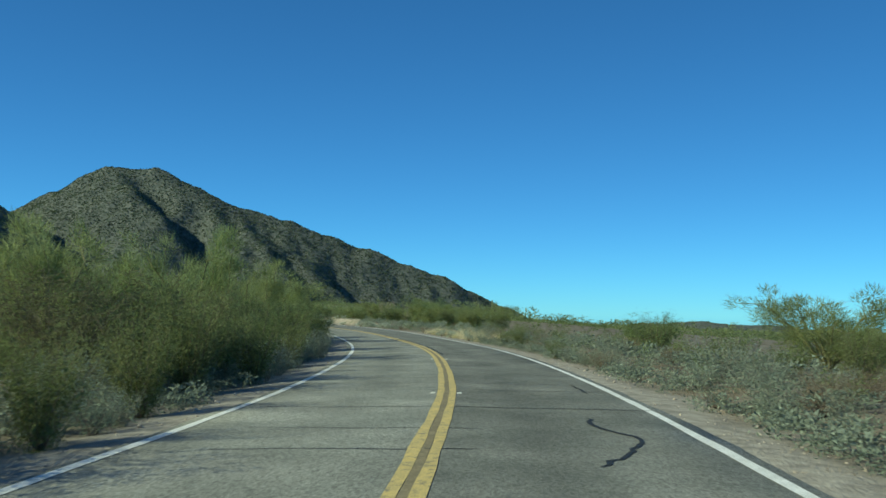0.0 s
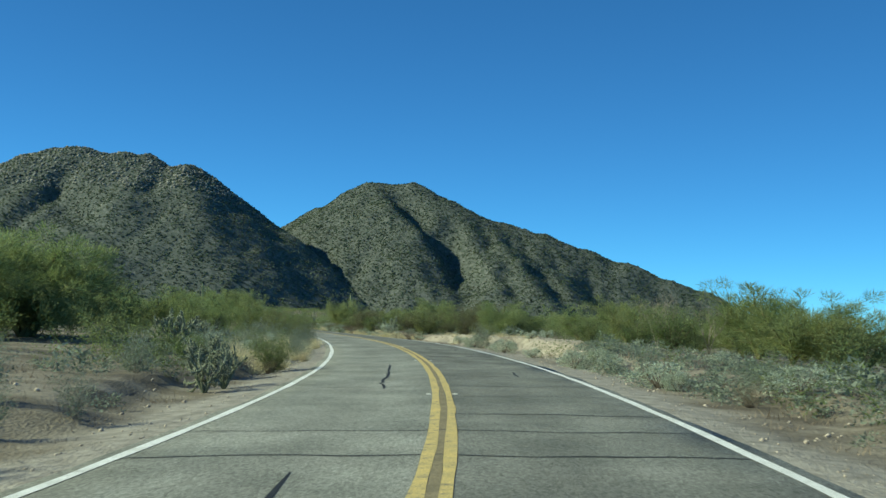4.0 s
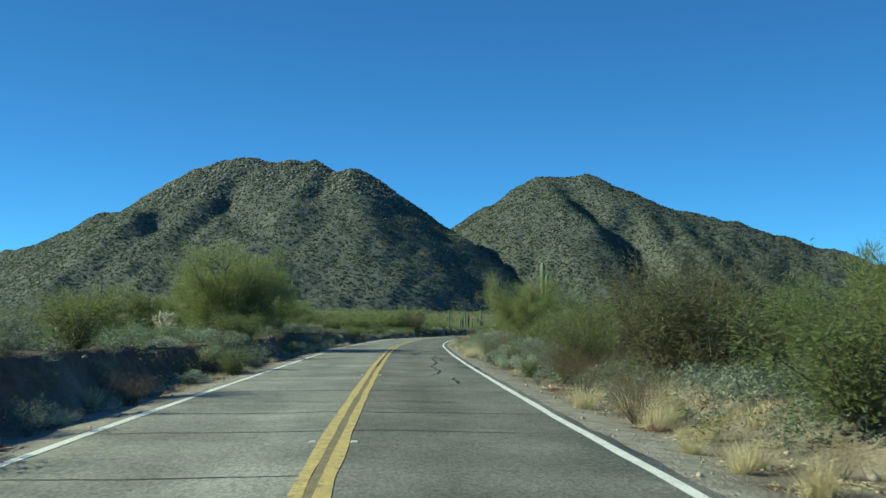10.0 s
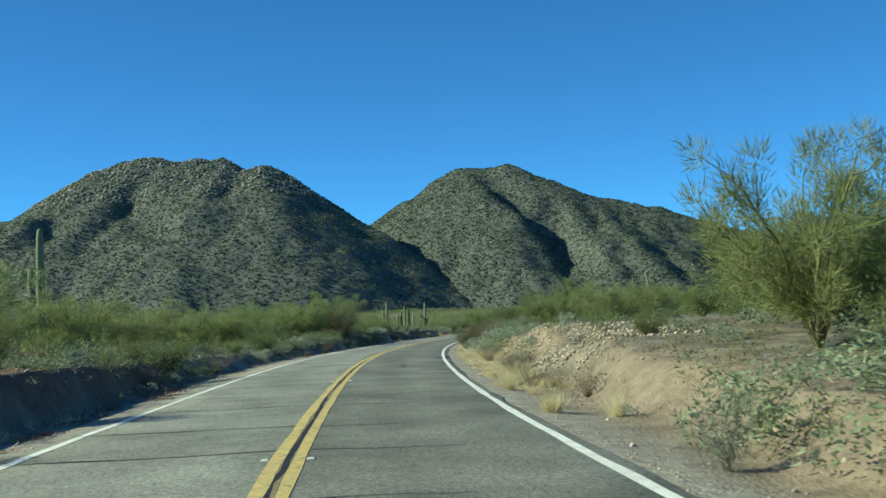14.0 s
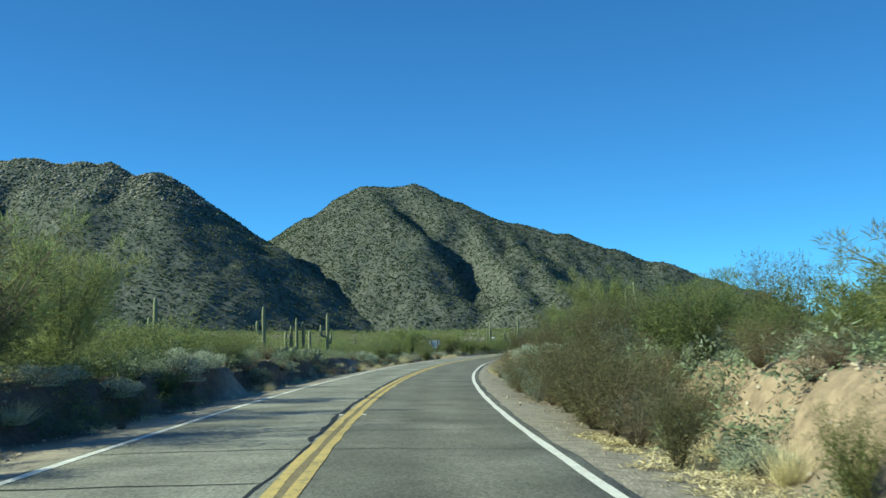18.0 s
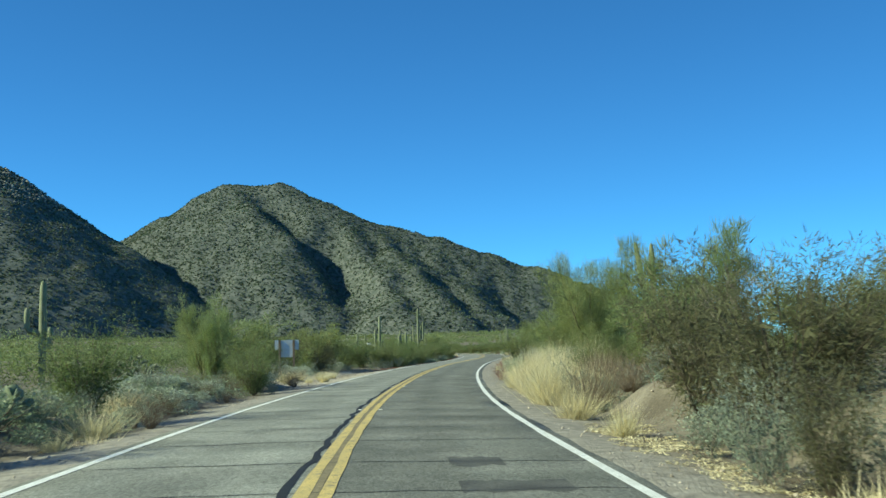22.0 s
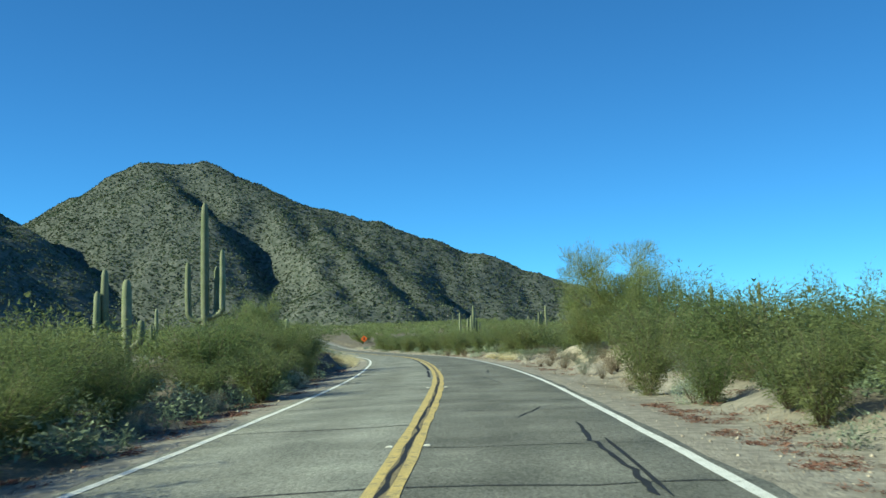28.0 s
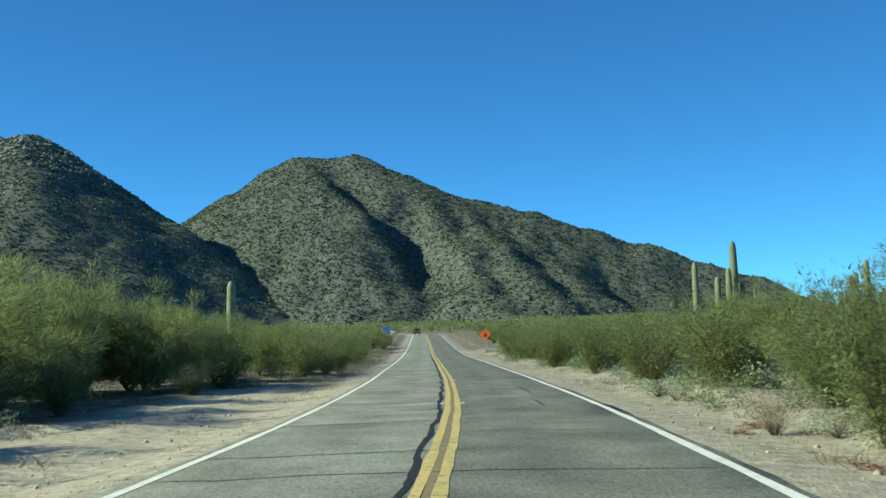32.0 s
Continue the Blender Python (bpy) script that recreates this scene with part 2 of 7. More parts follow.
RUST = mat("rust red dry plants", (0.19, 0.095, 0.068), 0.9, (0.25, 0.145, 0.1), 1.0, 20, 0, spread=0.25, through_light=0.1)


def soil_material():
    """Desert soil: brownish grey gravel, pale sand where it was driven on, orange soil in the fresh cuts, rust-brown
    left banks darkened for their shade.
    """
    m = mat("desert soil", (0.12, 0.1, 0.072), 0.95, (0.27, 0.235, 0.18), 0.9, 18, 1.0, third=(0.19, 0.162, 0.12))
    nt = m.node_tree
    n, link = nt.nodes, nt.links.new
    bsdf = n["Principled BSDF"]
    out = bsdf.inputs["Base Color"].links[0].from_socket
    # the last is rust-brown bank soil, its colour lowered to include shade
    for name, colour in (("gravel", (0.37, 0.34, 0.29)), ("sand", (0.48, 0.42, 0.325)), ("cut", (0.32, 0.245, 0.175)), ("shaded_earth", (0.15, 0.1, 0.072))):
        att = n.new("ShaderNodeAttribute")
        att.attribute_name = name
        tex = n.new("ShaderNodeTexNoise")
        tex.inputs["Scale"].default_value, tex.inputs["Detail"].default_value = 4.0, 9
        geo = n.new("ShaderNodeNewGeometry")
        link(geo.outputs["Position"], tex.inputs["Vector"])
        tint = n.new("ShaderNodeValToRGB")
        tint.color_ramp.elements[0].position, tint.color_ramp.elements[1].position = 0.3, 0.7
        tint.color_ramp.elements[0].color = (*[c * 0.6 for c in colour], 1)
        tint.color_ramp.elements[1].color = (*[min(1, c * 1.2) for c in colour], 1)
        link(tex.outputs["Fac"], tint.inputs["Fac"])
        mix = n.new("ShaderNodeMix")
        mix.data_type = "RGBA"
        link(att.outputs["Fac"], mix.inputs["Factor"])
        link(out, mix.inputs["A"])
        link(tint.outputs["Color"], mix.inputs["B"])
        out = mix.outputs["Result"]
    link(out, bsdf.inputs["Base Color"])
    return m


SOIL = soil_material()
SOIL.node_tree.nodes["Bump"].inputs["Distance"].default_value = 0.035
SPINE_PALE = mat("pale golden spines", (0.8, 0.76, 0.58), 0.7, (0.66, 0.62, 0.45), 6, 40, 0, spread=0.1, through_light=0.3)
WOOD_POST = mat("weathered wooden post", (0.1, 0.075, 0.055), 0.85, (0.16, 0.125, 0.09), 6, 60, 0.4)
SHEET = mat("bare aluminium sheet", (0.5, 0.53, 0.55), 0.38, (0.42, 0.45, 0.48), 3, 40, 0.05, gloss=0.5)
SHEET.node_tree.nodes["Principled BSDF"].inputs["Metallic"].default_value = 0.6
ORANGE = mat("orange sign sheeting", (0.85, 0.16, 0.03), 0.5, (0.75, 0.14, 0.03), 3, 40, 0.0)
BLACK = mat("black sign ink", (0.015, 0.015, 0.015), 0.6, (0.025, 0.025, 0.025), 3, 40, 0.0)
BLUE = mat("blue sign sheeting", (0.05, 0.16, 0.5), 0.5, (0.06, 0.18, 0.45), 3, 40, 0.0)
STEEL = mat("galvanised post", (0.35, 0.36, 0.36), 0.5, (0.28, 0.29, 0.29), 5, 60, 0.1)
MARKER = mat("ceramic road marker", (0.75, 0.73, 0.66), 0.5, (0.6, 0.57, 0.48), 20, 80, 0.1)
CAR_WHITE = mat("white car paint", (0.7, 0.7, 0.7), 0.35, (0.65, 0.65, 0.66), 1, 10, 0.0, gloss=0.5)
CAR_DARK = mat("dark car paint", (0.03, 0.035, 0.04), 0.35, (0.04, 0.04, 0.045), 1, 10, 0.0, gloss=0.5)
GLASS_DARK = mat("tinted car glass", (0.02, 0.025, 0.03), 0.12, (0.02, 0.025, 0.03), 1, 10, 0.0, gloss=0.6)
RUBBER = mat("tyre rubber", (0.02, 0.02, 0.02), 0.85, (0.03, 0.03, 0.03), 5, 40, 0.1)
LITTER = mat("dry litter and twigs", (0.2, 0.155, 0.1), 0.9, (0.32, 0.27, 0.19), 1.5, 20, 0, spread=0.35, through_light=0.1)
HILL_ROCK = mat("grey hill rock", (0.17, 0.165, 0.142), 0.95, (0.28, 0.265, 0.23), 0.05, 2, 0.5, spread=0.3)
BANK_ROCK = mat("pale bank rubble", (0.4, 0.34, 0.27), 0.95, (0.54, 0.47, 0.38), 1.0, 12, 0.5, spread=0.25)

# ---- the lie of the land ----
CENTRE_X = [-0.65, 3.17, 5.56, 6.13, 5.06, 2.24, -2.38, -8.40, -15.33, -22.99, -30.45, -37.61, -44.28, -49.95, -54.54, -58.04, -60.64, -62.44, -63.37, -63.64, -62.95, -61.66, -59.66, -56.99, -54.50, -52.49, -51.50, -51.31, -52.09, -53.71, -55.75, -57.51]
CENTRE_Z = [0.83, 0.67, 0.59, 0.53, 0.60, 0.68, 0.79, 0.79, 0.74, 0.72, 0.70, 0.69, 0.58, 0.57, 0.47, 0.35, 0.25, 0.16, 0.14, 0.06, 0.02, 0.01, 0.04, 0.04, 0.02, 0.06, 0.07, 0.01, -0.12, -0.19, -0.18, -0.16]
# degrees by which the road leans into its bends, right side up
BANKING = [0.15, 0.16, 0.20, 0.52, 1.41, 1.65, 1.20, 0.37, 0.11, -0.40, -0.59, -0.83, -1.01, -0.85, -0.57, -0.41, -0.51, -0.66, -0.56, -0.72, -0.78, -0.32, 0.39, 0.98, 0.86, 0.45, 0.31, 0.23, 0.31, 0.23, 0.16, 0.08]
KNOT_Y = np.arange(len(CENTRE_X)) * 20.0


def spline(table, y):
    """Catmull-Rom through the table's 20 m knots, straight on at both ends."""
    y = np.asarray(y, float)
    tab = np.asarray(table, float)
    first, last = tab[1] - tab[0], tab[-1] - tab[-2]
    pad = np.concatenate([[tab[0] - first], tab, [tab[-1] + last, tab[-1] + 2 * last]])
    u = np.clip(y / 20.0, 0, len(tab) - 1 - 1e-9)
    k = np.floor(u).astype(int)
    f = u - k
    a, b, c, d = pad[k], pad[k + 1], pad[k + 2], pad[k + 3]
    v = b + 0.5 * f * (c - a + f * (2 * a - 5 * b + 4 * c - d + f * (3 * (b - c) + d - a)))
    return v + np.where(y < 0, y / 20 * first, 0) + np.where(y > KNOT_Y[-1], (y - KNOT_Y[-1]) / 20 * last, 0)


# the far stretch: it swings left, then climbs to a low crest
_far = np.arange(600, 1105, 5.0)


def eased(y, ys, vs, reach=18.0):
    """Straight pieces between knots with rounded corners."""
    return sum(np.interp(y + d, ys, vs) for d in np.linspace(-reach, reach, 9)) / 9


FAR_Y = _far
FAR_X = eased(_far, [560, 600, 640, 680, 720, 785, 850, 1100], [-52.0, -55.8, -60.0, -64.2, -68.6, -75.6, -86, -150])
FAR_Z = eased(_far, [560, 600, 650, 690, 720, 785, 830, 1100], [-0.3, -0.38, -0.1, 0.8, 1.7, 3.3, 3.6, 2.5])
FAR_X += np.interp(_far, [600, 640], [float(spline(CENTRE_X, 600)) - FAR_X[0], 0])
FAR_Z += np.interp(_far, [600, 640], [float(spline(CENTRE_Z, 600)) - FAR_Z[0], 0])


def road_x(y):
    y = np.asarray(y, float)
    return np.where(y < 600, spline(CENTRE_X, y), np.interp(y, FAR_Y, FAR_X))


def road_z(y):
    y = np.asarray(y, float)
    return np.where(y < 0, 0.83 - 0.008 * y, np.where(y < 600, spline(CENTRE_Z, np.clip(y, 0, 620)), np.interp(y, FAR_Y, FAR_Z)))


def banked(y):
    """Rise of the road's surface for each metre to the right."""
    return np.interp(y, KNOT_Y, np.tan(np.radians(BANKING)))


def wave(x, y, seed, size):
    """Smooth value noise between -1 and 1, for whole arrays at once."""
    x, y = np.asarray(x, float) / size, np.asarray(y, float) / size
    i, j = np.floor(x).astype(np.int64), np.floor(y).astype(np.int64)
    fx, fy = x - i, y - j
    fx, fy = fx * fx * (3 - 2 * fx), fy * fy * (3 - 2 * fy)

    def rnd(a, b):
        h = (a * 374761393 + b * 668265263 + seed * 974634777) & 0x7FFFFFFF
        h = ((h ^ (h >> 13)) * 1274126177) & 0x7FFFFFFF
        return ((h ^ (h >> 16)) & 0xFFFF) / 32767.5 - 1

    return (rnd(i, j) * (1 - fx) + rnd(i + 1, j) * fx) * (1 - fy) + (rnd(i, j + 1) * (1 - fx) + rnd(i + 1, j + 1) * fx) * fy


def ramp01(v, a, b):
    t = np.clip((v - a) / (b - a), 0, 1)
    return t * t * (3 - 2 * t)


# banks beside the road: where along it, and how high
BANK_Y = [-60, 60, 95, 115, 140, 158, 175, 195, 215, 240, 253, 267, 272, 279, 285, 300, 318, 330, 345, 372, 385, 405, 430, 488, 500, 520, 530, 537, 600, 700]
BANK_RIGHT = [0.1, 0.2, 0.3, 0.7, 0.6, 0.3, 0.6, 0.3, 0.3, 0.7, 1.3, 1.35, 0.6, 0.6, 1.2, 1.3, 1.1, 0.9, 1.25, 0.9, 0.5, 0.45, 0.3, 0.4, 0.35, 0.35, 0.35, 0.35, 0.2, 0.2]
BANK_LEFT = [0.1, 0.2, 0.3, 0.3, 0.3, 0.9, 1.1, 0.9, 1.1, 1.0, 0.7, 0.5, 0.5, 0.65, 0.75, 0.9, 1.1, 1.15, 1.0, 0.3, 0.25, 0.1, 0.1, 0.3, 0.6, 1.0, 0.75, 0.06, 0.05, 0.2]


def land(x, y):
    """Height of the ground sheet."""
    x, y = np.asarray(x, float), np.asarray(y, float)
    side = x - road_x(np.clip(y, -200, 1000))
    away = np.abs(side)
    zr = road_z(np.clip(y, -200, 1100))
    bank = np.where(side > 0, np.interp(y, BANK_Y, BANK_RIGHT), np.interp(y, BANK_Y, BANK_LEFT))
    foot = 5.5 - 0.45 * ramp01(y, 498, 508) * (1 - ramp01(y, 528, 536))
    crown = 1.6 * ramp01(y, 248, 254) * (1 - ramp01(y, 266, 272))
    ragged = 0.7 * wave(x, y, 3, 4.0) + 0.35 * wave(x, y, 4, 1.1)
    z = zr - 0.07 - 0.10 * ramp01(away, 3.7, 5.2) + bank * ramp01(away + ragged, np.where(side > 0, 5.8, foot), np.where(side > 0, 7.1 + crown, foot + 0.8 + 0.5 * (y > 500)))
    z += banked(y) * np.clip(side, -5, 5) * (1 - ramp01(away, 5, 16))
    rough = ramp01(away, 4.0, 9.0)
    z += rough * (0.06 * wave(x, y, 5, 1.7) + 0.035 * wave(x, y, 6, 0.7))
    z += ramp01(away, 5.3, 6.6) * (1 - ramp01(away, 10, 13)) * (0.05 * wave(x, y, 21, 0.55) + 0.04 * np.abs(wave(x, y, 22, 1.0)))
    z += ramp01(away, 8, 60) * (0.5 * wave(x, y, 8, 23) + 1.2 * wave(x, y, 9, 90) * ramp01(away, 30, 160))
    z -= ramp01(side, 6, 45) * 4.6 * (1 - ramp01(y, 75, 175))
    z += 0.9 * ramp01(side + ragged, 7.0, 9.2) * ramp01(y, 494, 501) * (1 - ramp01(y, 514, 522))
    z += 0.5 * ramp01(side + ragged, 5.3, 6.5) * (1 - ramp01(side, 8, 10)) * ramp01(y, 397, 401) * (1 - ramp01(y, 405, 409))
    z -= 5.5 * ramp01(x, 20, 130)
    far = ramp01(away, 60, 400)
    z += far * np.clip(y - 500, 0, None) * 0.009 * ramp01(-x, -400, 100)
    z += ramp01(y, 800, 1250) * 10 * ramp01(-x, -500, 0)
    z -= np.clip(x - 60, 0, 2500) * 0.034 * ramp01(away, 60, 300)
    return z


def mesh_from(name, verts, faces, material, smooth=False):
    """A mesh from arrays of places and of corner indices, all faces with the same number of corners."""
    verts, faces = np.asarray(verts, np.float32), np.asarray(faces, np.int32)
    me = bpy.data.meshes.new(name)
    me.vertices.add(len(verts))
    me.vertices.foreach_set("co", verts.ravel())
    n = faces.shape[1]
    me.loops.add(faces.size)
    me.loops.foreach_set("vertex_index", faces.ravel())
    me.polygons.add(len(faces))
    me.polygons.foreach_set("loop_start", np.arange(0, faces.size, n, dtype=np.int32))
    if smooth:
        me.polygons.foreach_set("use_smooth", np.ones(len(faces), bool))
    me.update(calc_edges=True)
    me.materials.append(material)
    return me


def grid_faces(rows, cols):
    i = np.arange(rows - 1)[:, None] * cols + np.arange(cols - 1)[None]
    return np.stack([i, i + 1, i + cols + 1, i + cols], -1).reshape(-1, 4)


# ground: rows across, columns beside the road, finer where the camera passes
gy = np.concatenate([np.arange(-300, -40, 20), np.arange(-40, 620, 0.7), np.arange(620, 700, 1.0), np.arange(700, 1000, 6), np.arange(1000, 4600, 60)])
near = np.concatenate([[0, 2.0, 3.3, 3.8], np.arange(4.1, 9.5, 0.3), np.arange(9.5, 12, 0.4), np.arange(12, 24, 1.0), np.arange(24, 60, 3.0), np.geomspace(60, 4000, 34)])
gs = np.concatenate([-near[:0:-1], near])
YY = np.repeat(gy[:, None], len(gs), 1)
XX = road_x(np.clip(gy, -300, 1000))[:, None] + gs[None]
ground = new("ground", mesh_from("ground", np.stack([XX, YY, land(XX, YY)], -1).reshape(-1, 3), grid_faces(len(gy), len(gs)), SOIL, True))


def zone(side, y0, y1, near_, far_):
    """1 inside a stretch beside the road, fading out at its ends."""
    lat = XX - road_x(np.clip(YY, -200, 1000))
    lat = lat * side + 0.8 * wave(XX, YY, 15, 2.5)
    return ramp01(YY, y0 - 3, y0 + 3) * (1 - ramp01(YY, y1 - 3, y1 + 3)) * ramp01(lat, near_ - 0.5, near_ + 0.3) * (1 - ramp01(lat, far_ - 0.8, far_ + 0.8))


sand = zone(-1, 398, 424, 3.4, 8.5) + zone(-1, 536, 580, 3.4, 9.5) + 0.75 * zone(1, 112, 147, 6.0, 12) + 0.8 * zone(1, 495, 520, 7.0, 11) + 0.45 * zone(1, 404, 470, 4.9, 9) + 0.6 * zone(-1, 254, 330, 3.4, 5.0) + 0.75 * zone(1, 640, 662, 3.4, 9) + 0.3 * zone(1, -20, 60, 3.4, 5.0) + 0.5 * zone(1, 520, 640, 3.4, 6) + 0.8 * zone(1, 399, 407, 5.6, 8.5)
cut = zone(1, 258, 284, 5.0, 9.5) + zone(1, 294, 322, 5.4, 9) + zone(1, 338, 357, 5.2, 9.5) + zone(1, 410, 424, 6.5, 10) + 0.6 * zone(1, 228, 246, 5.0, 8) + 0.3 * zone(-1, 515, 540, 6.5, 14) + 0.4 * zone(-1, 155, 185, 7.5, 14)
lat_ = np.abs(XX - road_x(np.clip(YY, -200, 1000))) + 0.5 * wave(XX, YY, 17, 1.5)
# left banks: rust-brown soil, with the shade of their faces put into the colour
shaded_earth = zone(-1, 158, 250, 5.4, 10) + 0.8 * zone(-1, 290, 345, 5.4, 9) + 0.95 * zone(-1, 503, 534, 4.9, 13)
gravel = 0.8 * (1 - ramp01(lat_, 4.3, 5.4)) + 0.8 * zone(1, 470, 640, 4.8, 7.0) + 0.5 * zone(1, 96, 150, 5.0, 6.4)
for name, values in (("gravel", gravel), ("sand", sand), ("cut", cut), ("shaded_earth", shaded_earth)):
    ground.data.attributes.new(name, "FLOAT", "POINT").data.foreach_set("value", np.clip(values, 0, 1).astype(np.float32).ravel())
tagged(ground, "pale tan desert soil with gravel and low banks", "ground", kind="structure")


# ---- road ----
def strip(name, y0, y1, a, b, lift, material, step=1.0, ragged=0.0, seed=0):
    """A ribbon that follows the road between two offsets from its middle."""
    ys = np.arange(y0, y1 + step / 2, step)
    tangent = np.gradient(road_x(ys), ys)
    nx, ny = 1 / np.hypot(1, tangent), -tangent / np.hypot(1, tangent)
    cols = np.stack([np.full(len(ys), a), np.full(len(ys), b)], 1)
    if ragged:
        cols[:, 0] += ragged * wave(ys, 0 * ys, 21 + seed, 1.3)
        cols[:, 1] += ragged * wave(ys, 0 * ys, 22 + seed, 1.1)
    x = road_x(ys)[:, None] + nx[:, None] * cols
    y = ys[:, None] + ny[:, None] * cols
    z = road_z(ys)[:, None] + lift - 0.012 * np.abs(cols) + banked(ys)[:, None] * cols
    return mesh_from(name, np.stack([x, y, z], -1).reshape(-1, 3), grid_faces(len(ys), 2), material, True)


ROAD_END = 1010
ys = np.arange(-120, ROAD_END, 1.0)
offs = np.array([-3.62, -3.56, -2.7, -1.8, -0.9, 0, 0.9, 1.8, 2.7, 3.56, 3.62])
tan_ = np.gradient(road_x(ys), ys)
nx, ny = 1 / np.hypot(1, tan_), -tan_ / np.hypot(1, tan_)
cols = offs[None] + np.where(np.abs(offs)[None] > 3, 0.07 * wave(ys[:, None], offs[None] * 9, 30, 1.1), 0)
rz = road_z(ys)[:, None] - 0.012 * np.abs(cols) + banked(ys)[:, None] * cols - np.where(np.abs(offs)[None] > 3.6, 0.03, 0)
road_mesh = mesh_from("road", np.stack([road_x(ys)[:, None] + nx[:, None] * cols, ys[:, None] + ny[:, None] * cols, rz], -1).reshape(-1, 3), grid_faces(len(ys), len(offs)), ASPHALT)
road_mesh.attributes.new("across", "FLOAT", "POINT").data.foreach_set("value", np.repeat((offs / 7.24 + 0.5)[None], len(ys), 0).astype(np.float32).ravel())
road = tagged(new("road", road_mesh), "two-lane worn grey asphalt road with tar-sealed cracks", "road", kind="structure")


def on_road(name, mesh, label=""):
    ob = new(name, mesh)
    ob.parent = road
    return tagged(ob, label)


for a, b in ((-0.19, -0.05), (0.05, 0.185)):
    on_road("yellow_line", strip("yellow_line", -120, ROAD_END, a, b, 0.006, YELLOW, 0.4, 0.016, int(b * 100)), "worn solid yellow centre line")
on_road("paint_residue", strip("paint_residue", -120, ROAD_END, -0.06, 0.06, 0.004, FADED, 0.5, 0.02, 5), "brown worn strip between the yellow lines")
for a, b in ((-3.42, -3.28), (3.28, 3.42)):
    on_road("edge_line", strip("edge_line", -120, ROAD_END, a, b, 0.006, WHITE, 0.4, 0.014, int(b * 10)), "worn solid white edge line")

# ---- hills ----
def hill(name, ridges, x0, x1, y0, y1, step, slope, label, seed, ravines=()):
    """A hill as the highest of its ridges: each falls away from its crest line at a slope, cut by gullies."""
    xs, yy = np.arange(x0, x1, step), np.arange(y0, y1, step)
    X, Y = np.meshgrid(xs, yy)
    wx = X + 10 * wave(X, Y, seed, 90) + 5 * wave(X, Y, seed + 1, 34)
    wy = Y + 8 * wave(X, Y, seed + 2, 90) + 4 * wave(X, Y, seed + 3, 34)
    H = np.full(X.shape, -200.0)
    for crest in ridges:
        for (ax, ay, az), (bx, by, bz) in zip(crest, crest[1:]):
            dx, dy = bx - ax, by - ay
            t = np.clip(((wx - ax) * dx + (wy - ay) * dy) / (dx * dx + dy * dy), 0, 1)
            d = np.hypot(wx - ax - t * dx, wy - ay - t * dy)
            h = az + t * (bz - az) - slope * d * d / (d + 12)
            H = np.maximum(H, h) + 4 * np.exp(-((H - h) / 8) ** 2)
    crest_ = np.interp(X, [q[0] for q in ridges[0]], [q[2] for q in ridges[0]])
    below = np.clip((crest_ - H) / 40, 0.12, 1)
    H += below * (4.5 * wave(X, Y * 0.35, seed + 4, 42) + 3 * wave(X, Y * 0.4, seed + 7, 21)) + 2.0 * wave(X, Y, seed + 5, 19) * below + 1.3 * wave(X, Y, seed + 6, 9)
    for depth, reach, line in ravines:
        cut = np.zeros(X.shape)
        for (ax, ay), (bx, by) in zip(line, line[1:]):
            dx, dy = bx - ax, by - ay
            t = np.clip(((wx - ax) * dx + (wy - ay) * dy) / (dx * dx + dy * dy), 0, 1)
            cut = np.maximum(cut, np.exp(-(((wx - ax - t * dx) ** 2 + (wy - ay - t * dy) ** 2) / reach**2)))
        H -= depth * cut
    me = mesh_from(name, np.stack([X, Y, H], -1).reshape(-1, 3), grid_faces(len(yy), len(xs)), HILL, True)
    return tagged(new(name, me), label, "hill", kind="structure"), (xs, yy, H)


RIGHT_CREST = [(-675, 1933, 159), (-619, 1933, 182), (-563, 1933, 115), (-498, 1944, 224), (-433, 1954, 272), (-401, 1955, 291), (-368, 1956, 289), (-333, 1950, 287), (-299, 1944, 294), (-267, 1939, 272), (-235, 1933, 255), (-209, 1928, 245), (-183, 1923, 227), (-145, 1917, 211), (-107, 1912, 205), (-26, 1902, 183), (54, 1891, 152), (130, 1880, 127), (207, 1870, 95), (275, 1859, 74), (342, 1848, 42), (417, 1838, 11), (491, 1827, -21)]
RIGHT_SPUR = [(-392, 1965, 286), (-340, 1862, 244), (-298, 1790, 200), (-260, 1735, 164), (-232, 1690, 124), (-214, 1600, 70)]
RIGHT_SPUR_2 = [(-235, 1935, 256), (-179, 1827, 186), (-126, 1690, 116), (-88, 1562, 60), (-56, 1467, 22)]
RIGHT_RAVINES = [(24, 32, [(-318, 1896), (-284, 1855), (-246, 1800), (-214, 1770), (-180, 1720), (-140, 1620)]), (6, 26, [(-212, 1850), (-182, 1790), (-164, 1735), (-150, 1690)])]
RIGHT_SPUR_5 = [(-150, 1915, 211), (-98, 1780, 150), (-52, 1640, 88), (-22, 1540, 44)]
RIGHT_SPUR_3 = [(-71, 1907, 186), (-18, 1764, 110), (24, 1615, 53)]
RIGHT_SPUR_4 = [(-506, 1944, 235), (-495, 1827, 159), (-452, 1700, 95)]
